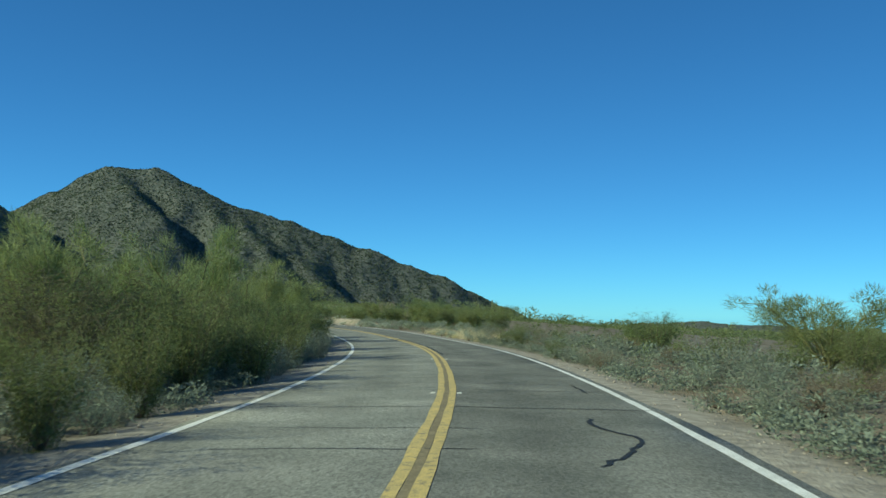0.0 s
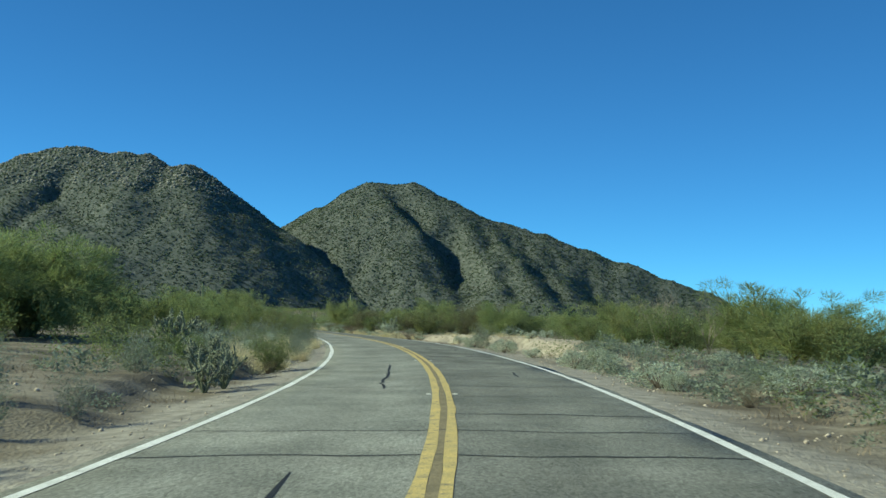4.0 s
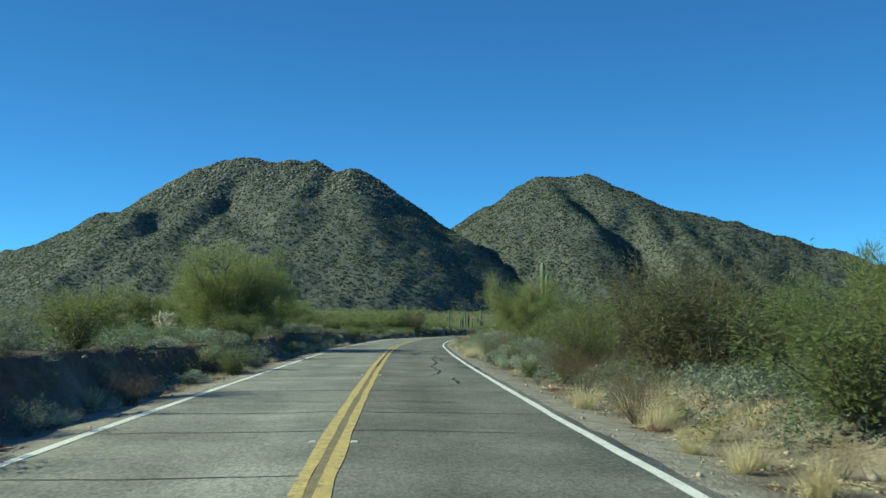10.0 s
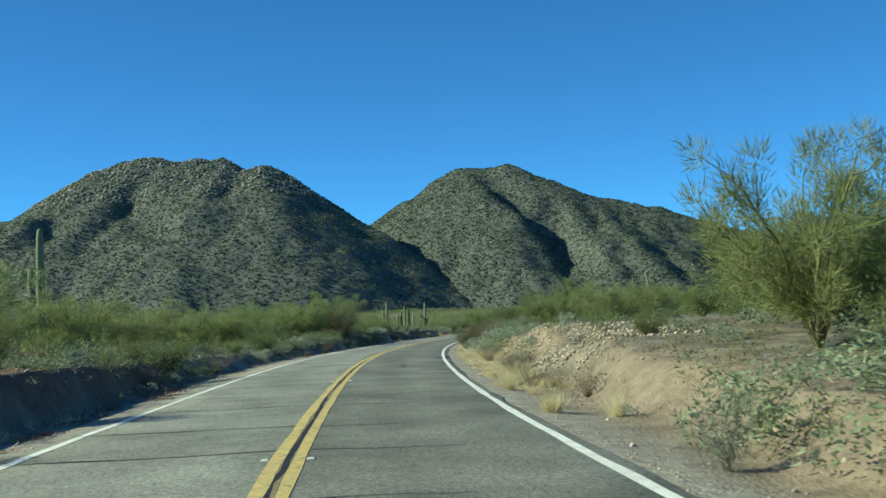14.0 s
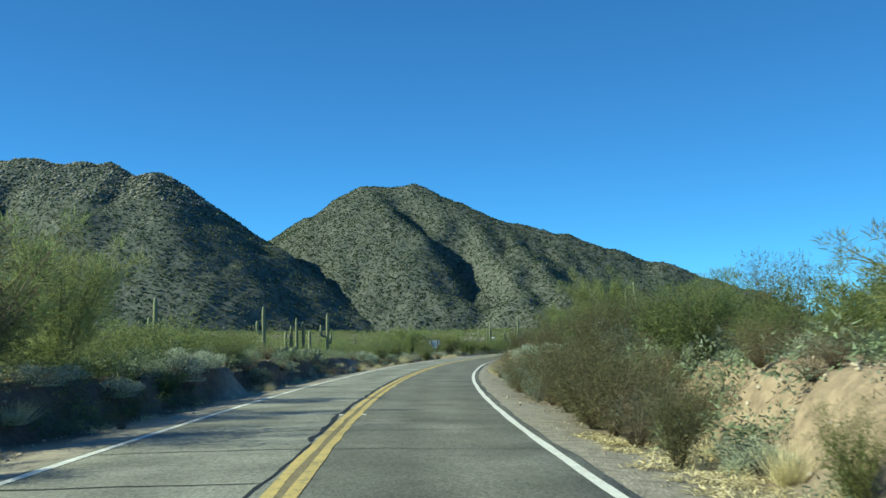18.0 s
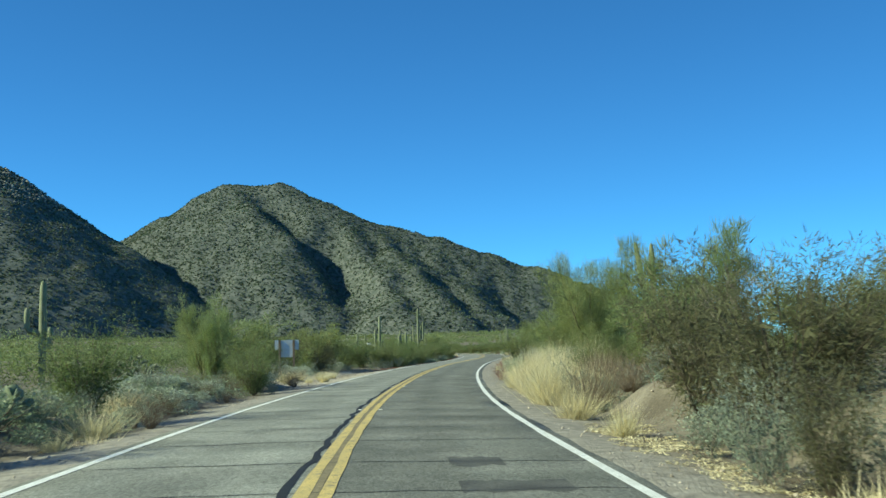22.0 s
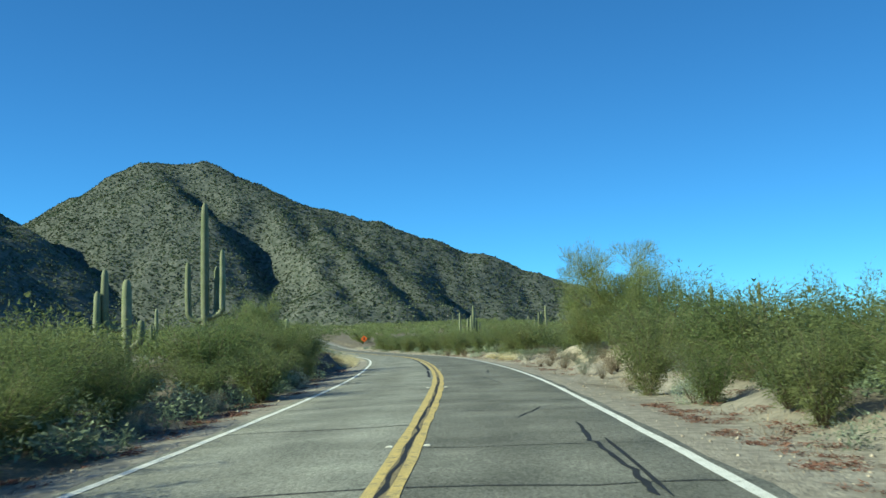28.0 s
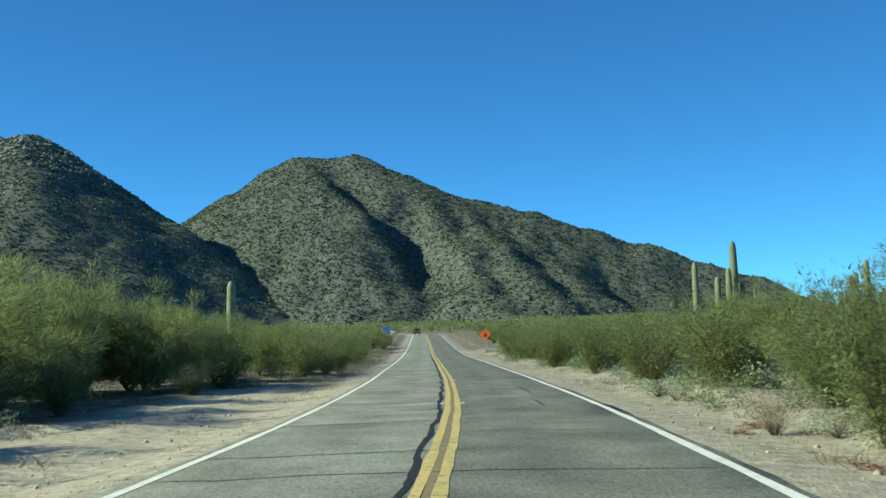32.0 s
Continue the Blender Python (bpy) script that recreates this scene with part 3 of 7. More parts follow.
LEFT_CREST = [(-1560, 1650, 101), (-1485, 1650, 128), (-1410, 1650, 149), (-1342, 1650, 156), (-1275, 1650, 180), (-1182, 1650, 216), (-1090, 1650, 165), (-1040, 1650, 214), (-990, 1650, 289), (-935, 1650, 301), (-880, 1650, 303), (-855, 1650, 300), (-830, 1650, 291), (-785, 1650, 295), (-740, 1650, 289), (-715, 1650, 256), (-690, 1650, 264), (-662, 1650, 273), (-635, 1650, 251), (-612, 1650, 196), (-590, 1650, 174), (-558, 1645, 167), (-525, 1640, 119), (-498, 1632, 123), (-470, 1625, 146), (-450, 1612, 128), (-430, 1600, 112), (-412, 1580, 86), (-395, 1560, 60), (-382, 1540, 40), (-370, 1520, 20)]
LEFT_SPUR = [(-740, 1650, 290), (-690, 1480, 190), (-640, 1340, 90), (-620, 1240, 30)]
LEFT_SPUR_3 = [(-672, 1630, 268), (-640, 1580, 240), (-582, 1500, 178), (-535, 1440, 118), (-498, 1390, 66), (-470, 1340, 24)]
LEFT_RAVINES = [(13, 24, [(-856, 1540), (-796, 1490), (-716, 1425), (-660, 1370)])]
LEFT_SPUR_4 = [(-1150, 1650, 220), (-1130, 1500, 140), (-1110, 1350, 60)]
LEFT_SPUR_2 = [(-920, 1650, 300), (-960, 1450, 180), (-980, 1300, 80)]
hill_right, field_right = hill("hill_right", [RIGHT_CREST, RIGHT_SPUR, RIGHT_SPUR_2, RIGHT_SPUR_3, RIGHT_SPUR_4, RIGHT_SPUR_5], -800, 700, 1180, 2400, 8, 0.72, "steep brown desert hill dotted with green shrubs and shaded gullies", 40, RIGHT_RAVINES)
hill_left, field_left = hill("hill_left", [LEFT_CREST, LEFT_SPUR, LEFT_SPUR_2, LEFT_SPUR_3, LEFT_SPUR_4], -1800, -180, 1100, 2150, 8, 0.72, "rocky brown desert hill with boulders near its top", 60, LEFT_RAVINES)
FAR_CREST = [(620, 2520, -95), (800, 2460, -46), (940, 2440, -22), (1080, 2430, -16), (1300, 2420, -26), (1600, 2400, -44), (2300, 2300, -70)]
hill_far, field_far = hill("hill_far", [FAR_CREST], 500, 2400, 2100, 2900, 25, 0.28, "low distant hill with pale scrub", 80)

# ---- plants: shapes ----
rng = np.random.default_rng(7)


def unit(v):
    return v / (np.linalg.norm(v, axis=-1, keepdims=True) + 1e-9)


def slivers(points, ways, length, width, r):
    """Small pointed leaves or twigs: a triangle at each point, along its way."""
    n = len(points)
    ways = unit(ways)
    side = unit(np.cross(ways, r.normal(size=(n, 3))))
    ln = length * r.uniform(0.6, 1.4, (n, 1))
    wd = width * r.uniform(0.6, 1.4, (n, 1)) * 0.5
    v = np.stack([points - side * wd, points + side * wd, points + ways * ln], 1)
    return v.reshape(-1, 3), np.arange(3 * n).reshape(-1, 3)


def tube(points, radii, sides=4):
    """A tapering round branch through the points, as quads."""
    points, radii = np.asarray(points, float), np.asarray(radii, float)
    along = unit(np.gradient(points, axis=0))
    ref = np.where(np.abs(along[:, 2:3]) > 0.9, [[1.0, 0, 0]], [[0, 0, 1.0]])
    u = unit(np.cross(along, ref))
    w = np.cross(along, u)
    a = np.linspace(0, 2 * np.pi, sides, endpoint=False)
    ring = points[:, None] + radii[:, None, None] * (np.cos(a)[None, :, None] * u[:, None] + np.sin(a)[None, :, None] * w[:, None])
    k, n = len(points), sides
    i = np.arange(k - 1)[:, None] * n + np.arange(n)[None]
    j = np.arange(k - 1)[:, None] * n + (np.arange(n)[None] + 1) % n
    return ring.reshape(-1, 3), np.stack([i, j, j + n, i + n], -1).reshape(-1, 4)


def joined(pieces, grafts=None):
    """One mesh from tubes. grafts: for each tube the earlier tube that it grows from, and the corner there, so that the wood hangs together."""
    verts, faces, starts, at = [], [], [], 0
    for n, (v, f) in enumerate(pieces):
        verts.append(v)
        faces.append(f + at)
        starts.append(at)
        if n:
            on, corner = grafts[n] if grafts else (0, 0)
            a = starts[on] + corner
            faces.append(np.array([[a, a + 1, at + 1, at]]))
        at += len(v)
    return np.concatenate(verts), np.concatenate(faces)


def fan(r, n, spread, rise, bend=0.15):
    """Stems that rise from one foot and lean apart: lists of five points each, one unit high."""
    out = []
    for k in range(n):
        az = 2 * np.pi * (k + r.uniform(0, 0.9)) / n
        lean = spread * r.uniform(0.15, 1.0)
        top = rise * r.uniform(0.65, 1.0)
        t = np.linspace(0, 1, 5)[:, None]
        way = np.array([np.cos(az), np.sin(az), 0])
        p = way * lean * t**1.2 + np.array([0, 0, top]) * t ** (0.9 + 0.3 * r.random()) + r.normal(0, 0.02, (5, 3)) * t + way * 0.04
        out.append(p)
    return out


def along_stems(stems, r, n, low=0.3, stray=0.12):
    """Points near the upper parts of the stems, and the way outwards there."""
    s = np.array(stems)
    k = r.integers(0, len(s), n)
    t = low + (1 - low) * r.random(n) ** 0.75
    f = t * 4
    i = np.clip(np.floor(f).astype(int), 0, 3)
    p = s[k, i] + (s[k, i + 1] - s[k, i]) * (f - i)[:, None]
    twig = unit(r.normal(size=(n, 3)) + np.array([0, 0, 0.35]) + 0.8 * unit(p * np.array([1, 1, 0.2])))
    reach = stray * r.random(n)[:, None] ** 0.7
    return p + twig * reach, twig


def bush_parts(seed, stems_n, spread, leaves, leaf, width, low, stray, stem_r, clumps=0, core=0):
    """A bush of many stems: wood, and leaves in clumps along the stems, with broader shaded ones within."""
    r = np.random.default_rng(seed)
    stems = fan(r, stems_n, spread, 1.02)
    wood = joined([tube(p, np.linspace(stem_r, stem_r * 0.25, 5), 3) for p in stems])
    if clumps:
        c, cw = along_stems(stems, r, clumps, low, stray)
        k = r.integers(0, clumps, leaves)
        off = r.normal(0, 0.036, (leaves, 3))
        pts, ways = c[k] + off, cw[k] + unit(off) * 0.9 + r.normal(0, 0.4, (leaves, 3))
    else:
        pts, ways = along_stems(stems, r, leaves, low, stray)
        ways = ways + r.normal(0, 0.5, (leaves, 3))
    pts[:, 2] = np.maximum(pts[:, 2], 0.02)
    v, f = slivers(pts, ways, leaf, width, r)
    if core:
        inner, way = along_stems(stems, r, core, 0.12, 0.1)
        inner = np.maximum(inner * [0.8, 0.8, 0.7], [-9, -9, 0.02])
        v2, f2 = slivers(inner, way + r.normal(0, 0.6, (core, 3)), leaf * 1.3, width * 3.0, r)
        v, f = np.concatenate([v, v2]), np.concatenate([f, f2 + len(v)])
    return wood, (v, f)


def dome_parts(seed, leaves, leaf, width, flat=0.75):
    """A low rounded shrub: leaves packed near the skin of an uneven dome, on short stems."""
    r = np.random.default_rng(seed)
    lumps = unit(r.normal(size=(16, 3)) * [1, 1, 0.8] + [0, 0, 0.5]) * r.uniform(0.28, 0.46, (16, 1)) * [1.25, 1.25, 1.2]
    k = r.integers(0, 16, leaves)
    way = unit(r.normal(size=(leaves, 3)) + [0, 0, 0.3])
    pts = lumps[k] + way * (0.2 * r.random((leaves, 1)) ** 0.4)
    pts[:, 2] = np.maximum(pts[:, 2] * flat + 0.18, 0.02)
    stems = fan(r, 14, 0.5, 0.6)
    wood = joined([tube(p, np.linspace(0.012, 0.004, 5), 3) for p in stems])
    return wood, slivers(pts, way + r.normal(0, 0.5, (leaves, 3)), leaf, width, r)


def tree_parts(seed, twigs, twig, width, limbs=6, spread=0.62, droop=0.0, stout=1.0, fluff=0.07, forks=6, first=2):
    """A small desert tree, one unit high: short trunk, forking limbs, a cloud of fine twigs round the branch ends."""
    r = np.random.default_rng(seed)
    wood, ends, grafts = [], [], []
    for k in range(limbs):
        az = 2 * np.pi * (k + r.uniform(0, 0.8)) / limbs
        way = np.array([np.cos(az), np.sin(az), 0])
        reach, top = spread * r.uniform(0.4, 0.8), r.uniform(0.45, 0.8)
        t = np.linspace(0, 1, 6)[:, None]
        p = way * reach * t**1.1 + np.array([0, 0, top]) * t**0.85 + r.normal(0, 0.018, (6, 3)) * t
        limb = len(wood)
        grafts.append((0, 0))
        wood.append(tube(p, stout * np.linspace(0.028, 0.009, 6), 5))
        for m in range(forks):
            ring = r.integers(first, 6)
            at = p[ring]
            grafts.append((limb, 5 * ring))
            w2 = unit(way * r.uniform(0.1, 1) + r.normal(0, 0.55, 3) + [0, 0, 0.55])
            tip = at + w2 * r.uniform(0.16, 0.34)
            tip[2] = min(max(tip[2], 0.2), 1.0)
            mid = (at + tip) / 2 + r.normal(0, 0.02, 3)
            wood.append(tube([at, mid, tip], [0.010 * stout, 0.006 * stout, 0.003 * stout], 3))
            ends += [(mid, w2), (tip, w2), (tip, w2)]
    c, cw = np.array([e[0] for e in ends]), np.array([e[1] for e in ends])
    k = r.integers(0, len(c), twigs)
    off = np.clip(r.normal(0, 1, (twigs, 3)), -1.6, 1.6) * [fluff, fluff, fluff * 0.86]
    pts = c[k] + off
    ways = cw[k] * 0.7 + unit(off) + r.normal(0, 0.45, (twigs, 3)) + [0, 0, 0.25 - droop]
    return joined(wood, grafts), slivers(pts, ways, twig, width, r)


def grass_parts(seed, blades, lean=0.5, width=0.012):
    r = np.random.default_rng(seed)
    foot = r.normal(0, 0.10, (blades, 3)) * [1, 1, 0]
    ways = r.normal(0, lean, (blades, 3)) * [1, 1, 0] + [0, 0, 1] + foot * 2.5
    return slivers(foot, ways, 0.75, width, r)


def cholla_parts(seed, coat=1, spine=0.05, stems=8):
    """Jointed spiny branches: many short links, spreading from the foot, and a coat of pale spines on each."""
    r = np.random.default_rng(seed)
    links, pts, ways, grafts = [], [], [], []
    starts = [(np.zeros(3), unit(np.array([np.cos(a), np.sin(a), r.uniform(0.7, 2.0)])), (0, 0)) for a in np.arange(stems) * 6.283 / stems + r.uniform(0, 0.6, stems)]
    for depth, (ln, rad) in enumerate(((0.25, 0.032), (0.2, 0.029), (0.17, 0.026), (0.14, 0.023), (0.11, 0.02))):
        nxt = []
        for p, w, graft in starts:
            grafts.append(graft)
            q = p + w * ln * r.uniform(0.75, 1.25)
            links.append(tube([p, p + (q - p) * 0.2, p + (q - p) * 0.8, q], [rad * 0.6, rad, rad, rad * 0.5], 5))
            m = 12 * coat
            t = r.random((m, 1))
            o = unit(r.normal(size=(m, 3)))
            pts.append(p + (q - p) * t + o * rad * 0.9)
            ways.append(o + w * 0.5)
            for _ in range(r.integers(1, 3) if depth < 3 else r.integers(1, 4)):
                nxt.append((q, unit(w + r.normal(0, 0.5, 3) + [0, 0, 0.22]), (len(links) - 1, 15)))
        starts = nxt
    spines = slivers(np.concatenate(pts), np.concatenate(ways), spine, 0.009 * coat**0.5, r)
    return joined(links, grafts), spines


def bare_parts(seed):
    """A leafless tree or shrub: ever finer crooked branches."""
    r = np.random.default_rng(seed)
    wood, grafts = [], []

    def grow(p, w, ln, rad, depth, graft=(0, 0)):
        grafts.append(graft)
        me = len(wood)
        sides = 4 if depth < 2 else 3
        q = p + w * ln
        m = (p + q) / 2 + r.normal(0, 0.03 * ln, 3)
        wood.append(tube([p, m, q], [rad, rad * 0.75, rad * 0.5], sides))
        if depth < 5:
            for _ in range(3 if depth < 4 else 2):
                grow(q, unit(w + r.normal(0, 0.48, 3) + [0, 0, 0.12]), ln * r.uniform(0.62, 0.85), rad * 0.58, depth + 1, (me, 2 * sides))

    for a in (0.3, 2.4, 4.4):
        grow(np.zeros(3), unit(np.array([0.5 * np.cos(a), 0.5 * np.sin(a), 1])), 0.27, 0.014, 1)
    return joined(wood, grafts)


def pear_parts(seed):
    """Flat oval pads, each growing on the rim of another."""
    r = np.random.default_rng(seed)
    pads = []

    def grow(p, w, size, depth):
        flat = unit(np.cross(w, r.normal(size=3)))
        q = p + w * size
        v, f = tube([p, p + w * size * 0.3, p + w * size * 0.65, p + w * size * 0.92, q], np.array([0.1, 0.36, 0.42, 0.26, 0.02]) * size, 8)
        v = v - flat * ((v - p) @ flat)[:, None] * 0.8
        pads.append((v, f))
        if depth < 3:
            for _ in range(r.integers(2, 4)):
                grow(p + w * size * 0.9, unit(w + r.normal(0, 0.6, 3) + [0, 0, 0.25]), size * r.uniform(0.75, 0.95), depth + 1)

    for a in (0.2, 1.7, 3.3, 4.6):
        grow(np.array([0.15 * np.cos(a), 0.15 * np.sin(a), 0]), unit(np.array([np.cos(a), np.sin(a), 1.3])), 0.34, 1)
    return pads


# ---- plants: the kinds ----
KINDS = {}


def kind(name, label, category, shapes):
    """Builds the plant's variants once, far below the ground sheet's reach of view, to be copied."""
    made = []
    for parts in shapes:
        root = new(name)
        root.empty_display_size = 0.1
        tagged(root, label, category, "wild " + category + " plants")
        for part_name, mesh in parts:
            ob = new(part_name, mesh)
            ob.parent = root
        made.append(root)
    KINDS[name] = made


def shaped(name, wood, leaves, wood_mat, leaf_mat, names=("wood", "crown")):
    return [(names[0], mesh_from(name + "_wood", *wood, wood_mat, True)), (names[1], mesh_from(name + "_leaves", *leaves, leaf_mat))]


kind("creosote_bush", "olive green creosote bush with many thin stems", "bush",
     [shaped("creosote", *bush_parts(100 + k, 24, 0.62, 8200, 0.042, 0.0086, 0.04, 0.17, 0.007, 1100, 700), STEM, LEAF_BUSH) for k in range(4)])
kind("palo_verde", "yellow-green palo verde tree with fine leafless twigs", "tree",
     [shaped("palo_verde", *tree_parts(200 + k, 15000, 0.066, 0.0052, 8 + k % 3, 0.68, -0.2, 0.7, 0.045, 9, 1), BARK_GREEN, LEAF_TREE, ("trunk", "crown")) for k in range(4)])
kind("brittlebush", "low rounded silver-grey brittlebush with pale leaves", "shrub",
     [shaped("brittlebush", *dome_parts(300 + k, 2600, 0.043, 0.022), STEM, LEAF_GREY) for k in range(4)])
kind("green_brittlebush", "low spreading grey-green shrub with small dense leaves", "shrub",
     [shaped("green_brittlebush", *dome_parts(350 + k, 2800, 0.042, 0.02, 0.85), STEM, LEAF_SAGE) for k in range(3)])
kind("bursage", "thin grey bursage shrub with dry upright twigs", "shrub",
     [shaped("bursage", *bush_parts(400 + k, 18, 0.6, 2000, 0.05, 0.012, 0.06, 0.16, 0.005, 420, 160), STEM_GREY, LEAF_DULL) for k in range(4)])
kind("mesquite", "brownish mesquite shrub with dense thin stems", "bush",
     [shaped("mesquite", *bush_parts(500 + k, 34, 0.6, 6400, 0.05, 0.0062, 0.06, 0.16, 0.005, 900, 500), STEM, LEAF_BROWN, ("wood", "crown")) for k in range(3)])
kind("tall_palo_verde", "tall yellow-green palo verde tree beside the road", "tree",
     [shaped("tall_palo_verde", *tree_parts(260 + k, 30000, 0.062, 0.0036, 10, 0.85, -0.2, 0.6, 0.05, 13, 1), BARK_GREEN, LEAF_TREE, ("trunk", "crown")) for k in range(3)])
kind("dry_shrub", "low grey-brown twiggy shrub, half dry", "shrub",
     [shaped("dry_shrub", *bush_parts(450 + k, 120, 0.85, 2000, 0.05, 0.006, 0.2, 0.16, 0.0035, 600), STEM, LEAF_RUSSET) for k in range(3)])
kind("cholla", "spiny jointed cholla cactus with pale tips", "cactus",
     [shaped("cholla", *cholla_parts(600 + k), CHOLLA, SPINE, ("body", "spine_coat")) for k in range(3)])
kind("pale_cholla", "cholla cactus thickly covered in pale golden spines", "cactus",
     [shaped("pale_cholla", *cholla_parts(620 + k, 3, 0.075), SPINE_PALE, SPINE_PALE, ("body", "spine_coat")) for k in range(2)])
kind("grass_tuft", "tuft of dry straw-yellow grass beside the road", "grass",
     [[("blade_tuft", mesh_from("grass_straw", *grass_parts(700 + k, 420, 0.34, 0.008), STRAW)), ("stubble", mesh_from("grass_stubble", *[a * 0.55 if n == 0 else a for n, a in enumerate(grass_parts(710 + k, 90, 0.8, 0.018))], STRAW))] for k in range(3)])
kind("prickly_pear", "clump of flat green prickly pear pads", "cactus",
     [[("pad", mesh_from("pear_pad", *pad, PAD, True)) for pad in pear_parts(850 + k)] for k in range(3)])
kind("bare_tree", "leafless grey tree with crooked fine branches", "tree",
     [[("wood", mesh_from("bare_wood", *bare_parts(800 + k), STEM_GREY, True))] for k in range(2)])


# ---- plants: where they stand ----
PLACES = {name: [] for name in KINDS}
CHOSEN = set()


def at(name, x, y, size, wide=1.0):
    PLACES[name].append((x, y, size, size * wide))


# low growth only before the cacti of the last bend
CLEARINGS = [(-62.2, 496.0, 2.4), (-63.6, 500.5, 2.4), (-60.9, 491.0, 1.7), (-61.2, 505.0, 2.0), (-59.5, 485.5, 1.5), (-58.2, 481.0, 1.3)]


def scatter(name, side, y0, y1, near_, far_, count, size, wide=1.0):
    """So many plants of a kind beside the road: side -1 left, 1 right, between two distances from its middle."""
    for _ in range(count):
        y = rng.uniform(y0, y1)
        s = size * rng.uniform(0.6, 1.35)
        x = float(road_x(y)) + side * rng.uniform(near_ - 0.6, far_)
        if any(math.hypot(x - a, y - b) < c for a, b, c in CLEARINGS):
            continue
        if np.min(np.hypot(STANDING[:, 0] - x, STANDING[:, 1] - y)) > 0.45 * s + 0.4:
            at(name, x, y, s, wide * rng.uniform(0.85, 1.2))


LEFT, RIGHT = -1, 1


def stand(name, *spots):
    """Plants of a kind at their places: x, y, height, width."""
    PLACES[name] += spots
    CHOSEN.update(spots)


# the first bend
stand("mesquite", (-4.4, 17.6, 2.3, 2.6), (-3.9, 24.0, 2.4, 2.6), (-3.0, 30.2, 2.3, 2.5))
stand("palo_verde", (-5.3, 20.4, 3.42, 2.27), (-4.5, 25.7, 3.86, 2.68), (-3.5, 32.4, 4.29, 3.13), (-2.3, 42.3, 3.71, 3.18), (-2.1, 54.1, 3.76, 3.16), (15.2, 78.9, 2.14, 1.95), (-2.9, 58.9, 4.30, 2.38), (14.3, 77.7, 2.09, 2.44))
stand("creosote_bush", (-2.3, 19.8, 2.10, 1.73), (-1.1, 22.6, 1.88, 1.50), (-0.3, 29.5, 1.59, 1.32), (-2.5, 15.3, 1.60, 1.32), (-3.0, 11.5, 1.57, 1.07), (16.7, 42.1, 1.80, 2.39), (13.3, 20.5, 1.37, 1.40), (15.2, 27.1, 0.95, 1.39), (15.9, 32.8, 0.95, 1.39), (-2.2, 36.7, 2.32, 1.59), (10.0, 35.7, 0.71, 0.65), (1.2, 64.6, 1.86, 1.51), (11.4, 51.0, 0.89, 1.00), (11.6, 48.5, 1.11, 1.00))
stand("bursage", (-2.7, 13.0, 0.67, 0.89), (-3.0, 12.0, 0.61, 0.56), (7.9, 12.6, 0.57, 0.67), (7.4, 13.6, 0.79, 0.85), (9.0, 19.7, 0.69, 0.84), (10.3, 29.9, 0.75, 0.84), (0.1, 33.0, 0.91, 0.90), (0.6, 38.4, 0.78, 0.98), (0.2, 37.6, 0.57, 0.68), (9.7, 33.0, 0.65, 0.69), (9.6, 30.4, 0.70, 0.87), (9.9, 29.2, 0.70, 0.63), (0.8, 50.2, 0.81, 0.73), (0.5, 55.1, 0.89, 0.91), (1.0, 56.6, 1.30, 1.16), (11.2, 56.7, 0.87, 1.11), (10.9, 51.6, 0.37, 0.41))
stand("mesquite", (-2.1, 60.1, 3.00, 3.46))
stand("brittlebush", (10.9, 59.9, 0.86, 0.69), (10.8, 66.5, 0.92, 0.88), (10.6, 69.6, 0.81, 0.81))
# the open gravel
stand("creosote_bush", (-5.6, 153.7, 2.40, 3.20), (-2.4, 99.1, 1.16, 1.30), (11.1, 114.5, 1.90, 2.58), (7.4, 112.2, 1.32, 1.08), (9.5, 112.6, 1.40, 1.47), (-14.3, 141.7, 1.87, 2.27), (-11.2, 129.6, 1.10, 1.53), (-10.9, 133.2, 1.64, 1.53))
stand("cholla", (-1.5, 91.5, 1.33, 1.03), (-1.5, 92.7, 1.23, 0.89), (-7.4, 103.3, 1.70, 1.70), (-11.3, 115.7, 1.46, 1.56), (-9.6, 110.8, 1.33, 1.55), (-9.4, 123.8, 1.09, 0.94), (-11.0, 131.5, 1.02, 1.02))
stand("pale_cholla", (-22.5, 146.3, 0.85, 0.97))
stand("dry_shrub", (-2.3, 98.4, 0.44, 0.45), (3.5, 121.2, 0.85, 0.69), (-8.3, 154.3, 0.61, 0.83), (-6.8, 151.3, 0.82, 0.99), (-5.9, 149.7, 0.57, 0.57))
stand("bursage", (-3.7, 106.4, 0.72, 0.96), (-4.3, 108.5, 0.70, 0.91), (-3.9, 104.4, 0.39, 0.51), (-5.8, 113.0, 0.91, 0.91), (1.7, 123.8, 1.30, 1.24), (-10.0, 122.3, 0.68, 1.02), (-11.9, 122.7, 0.60, 0.71), (2.1, 123.1, 1.30, 1.10), (-13.3, 139.7, 0.75, 0.93), (-13.6, 141.5, 0.94, 1.01), (-15.2, 146.1, 0.82, 0.98), (-15.8, 147.8, 0.64, 0.48), (-16.4, 149.4, 0.45, 0.40))
stand("brittlebush", (8.5, 94.8, 1.04, 1.55), (8.8, 93.7, 0.80, 0.71), (7.6, 101.2, 0.96, 1.15), (6.6, 102.6, 0.90, 0.93), (3.5, 116.5, 1.07, 1.04), (1.3, 124.4, 1.25, 1.28), (6.8, 103.8, 0.90, 1.19), (7.5, 103.4, 0.71, 0.77), (5.0, 111.3, 0.71, 0.83), (3.7, 117.9, 0.85, 0.96), (2.6, 120.5, 0.45, 0.53), (-5.6, 149.2, 0.65, 1.05))
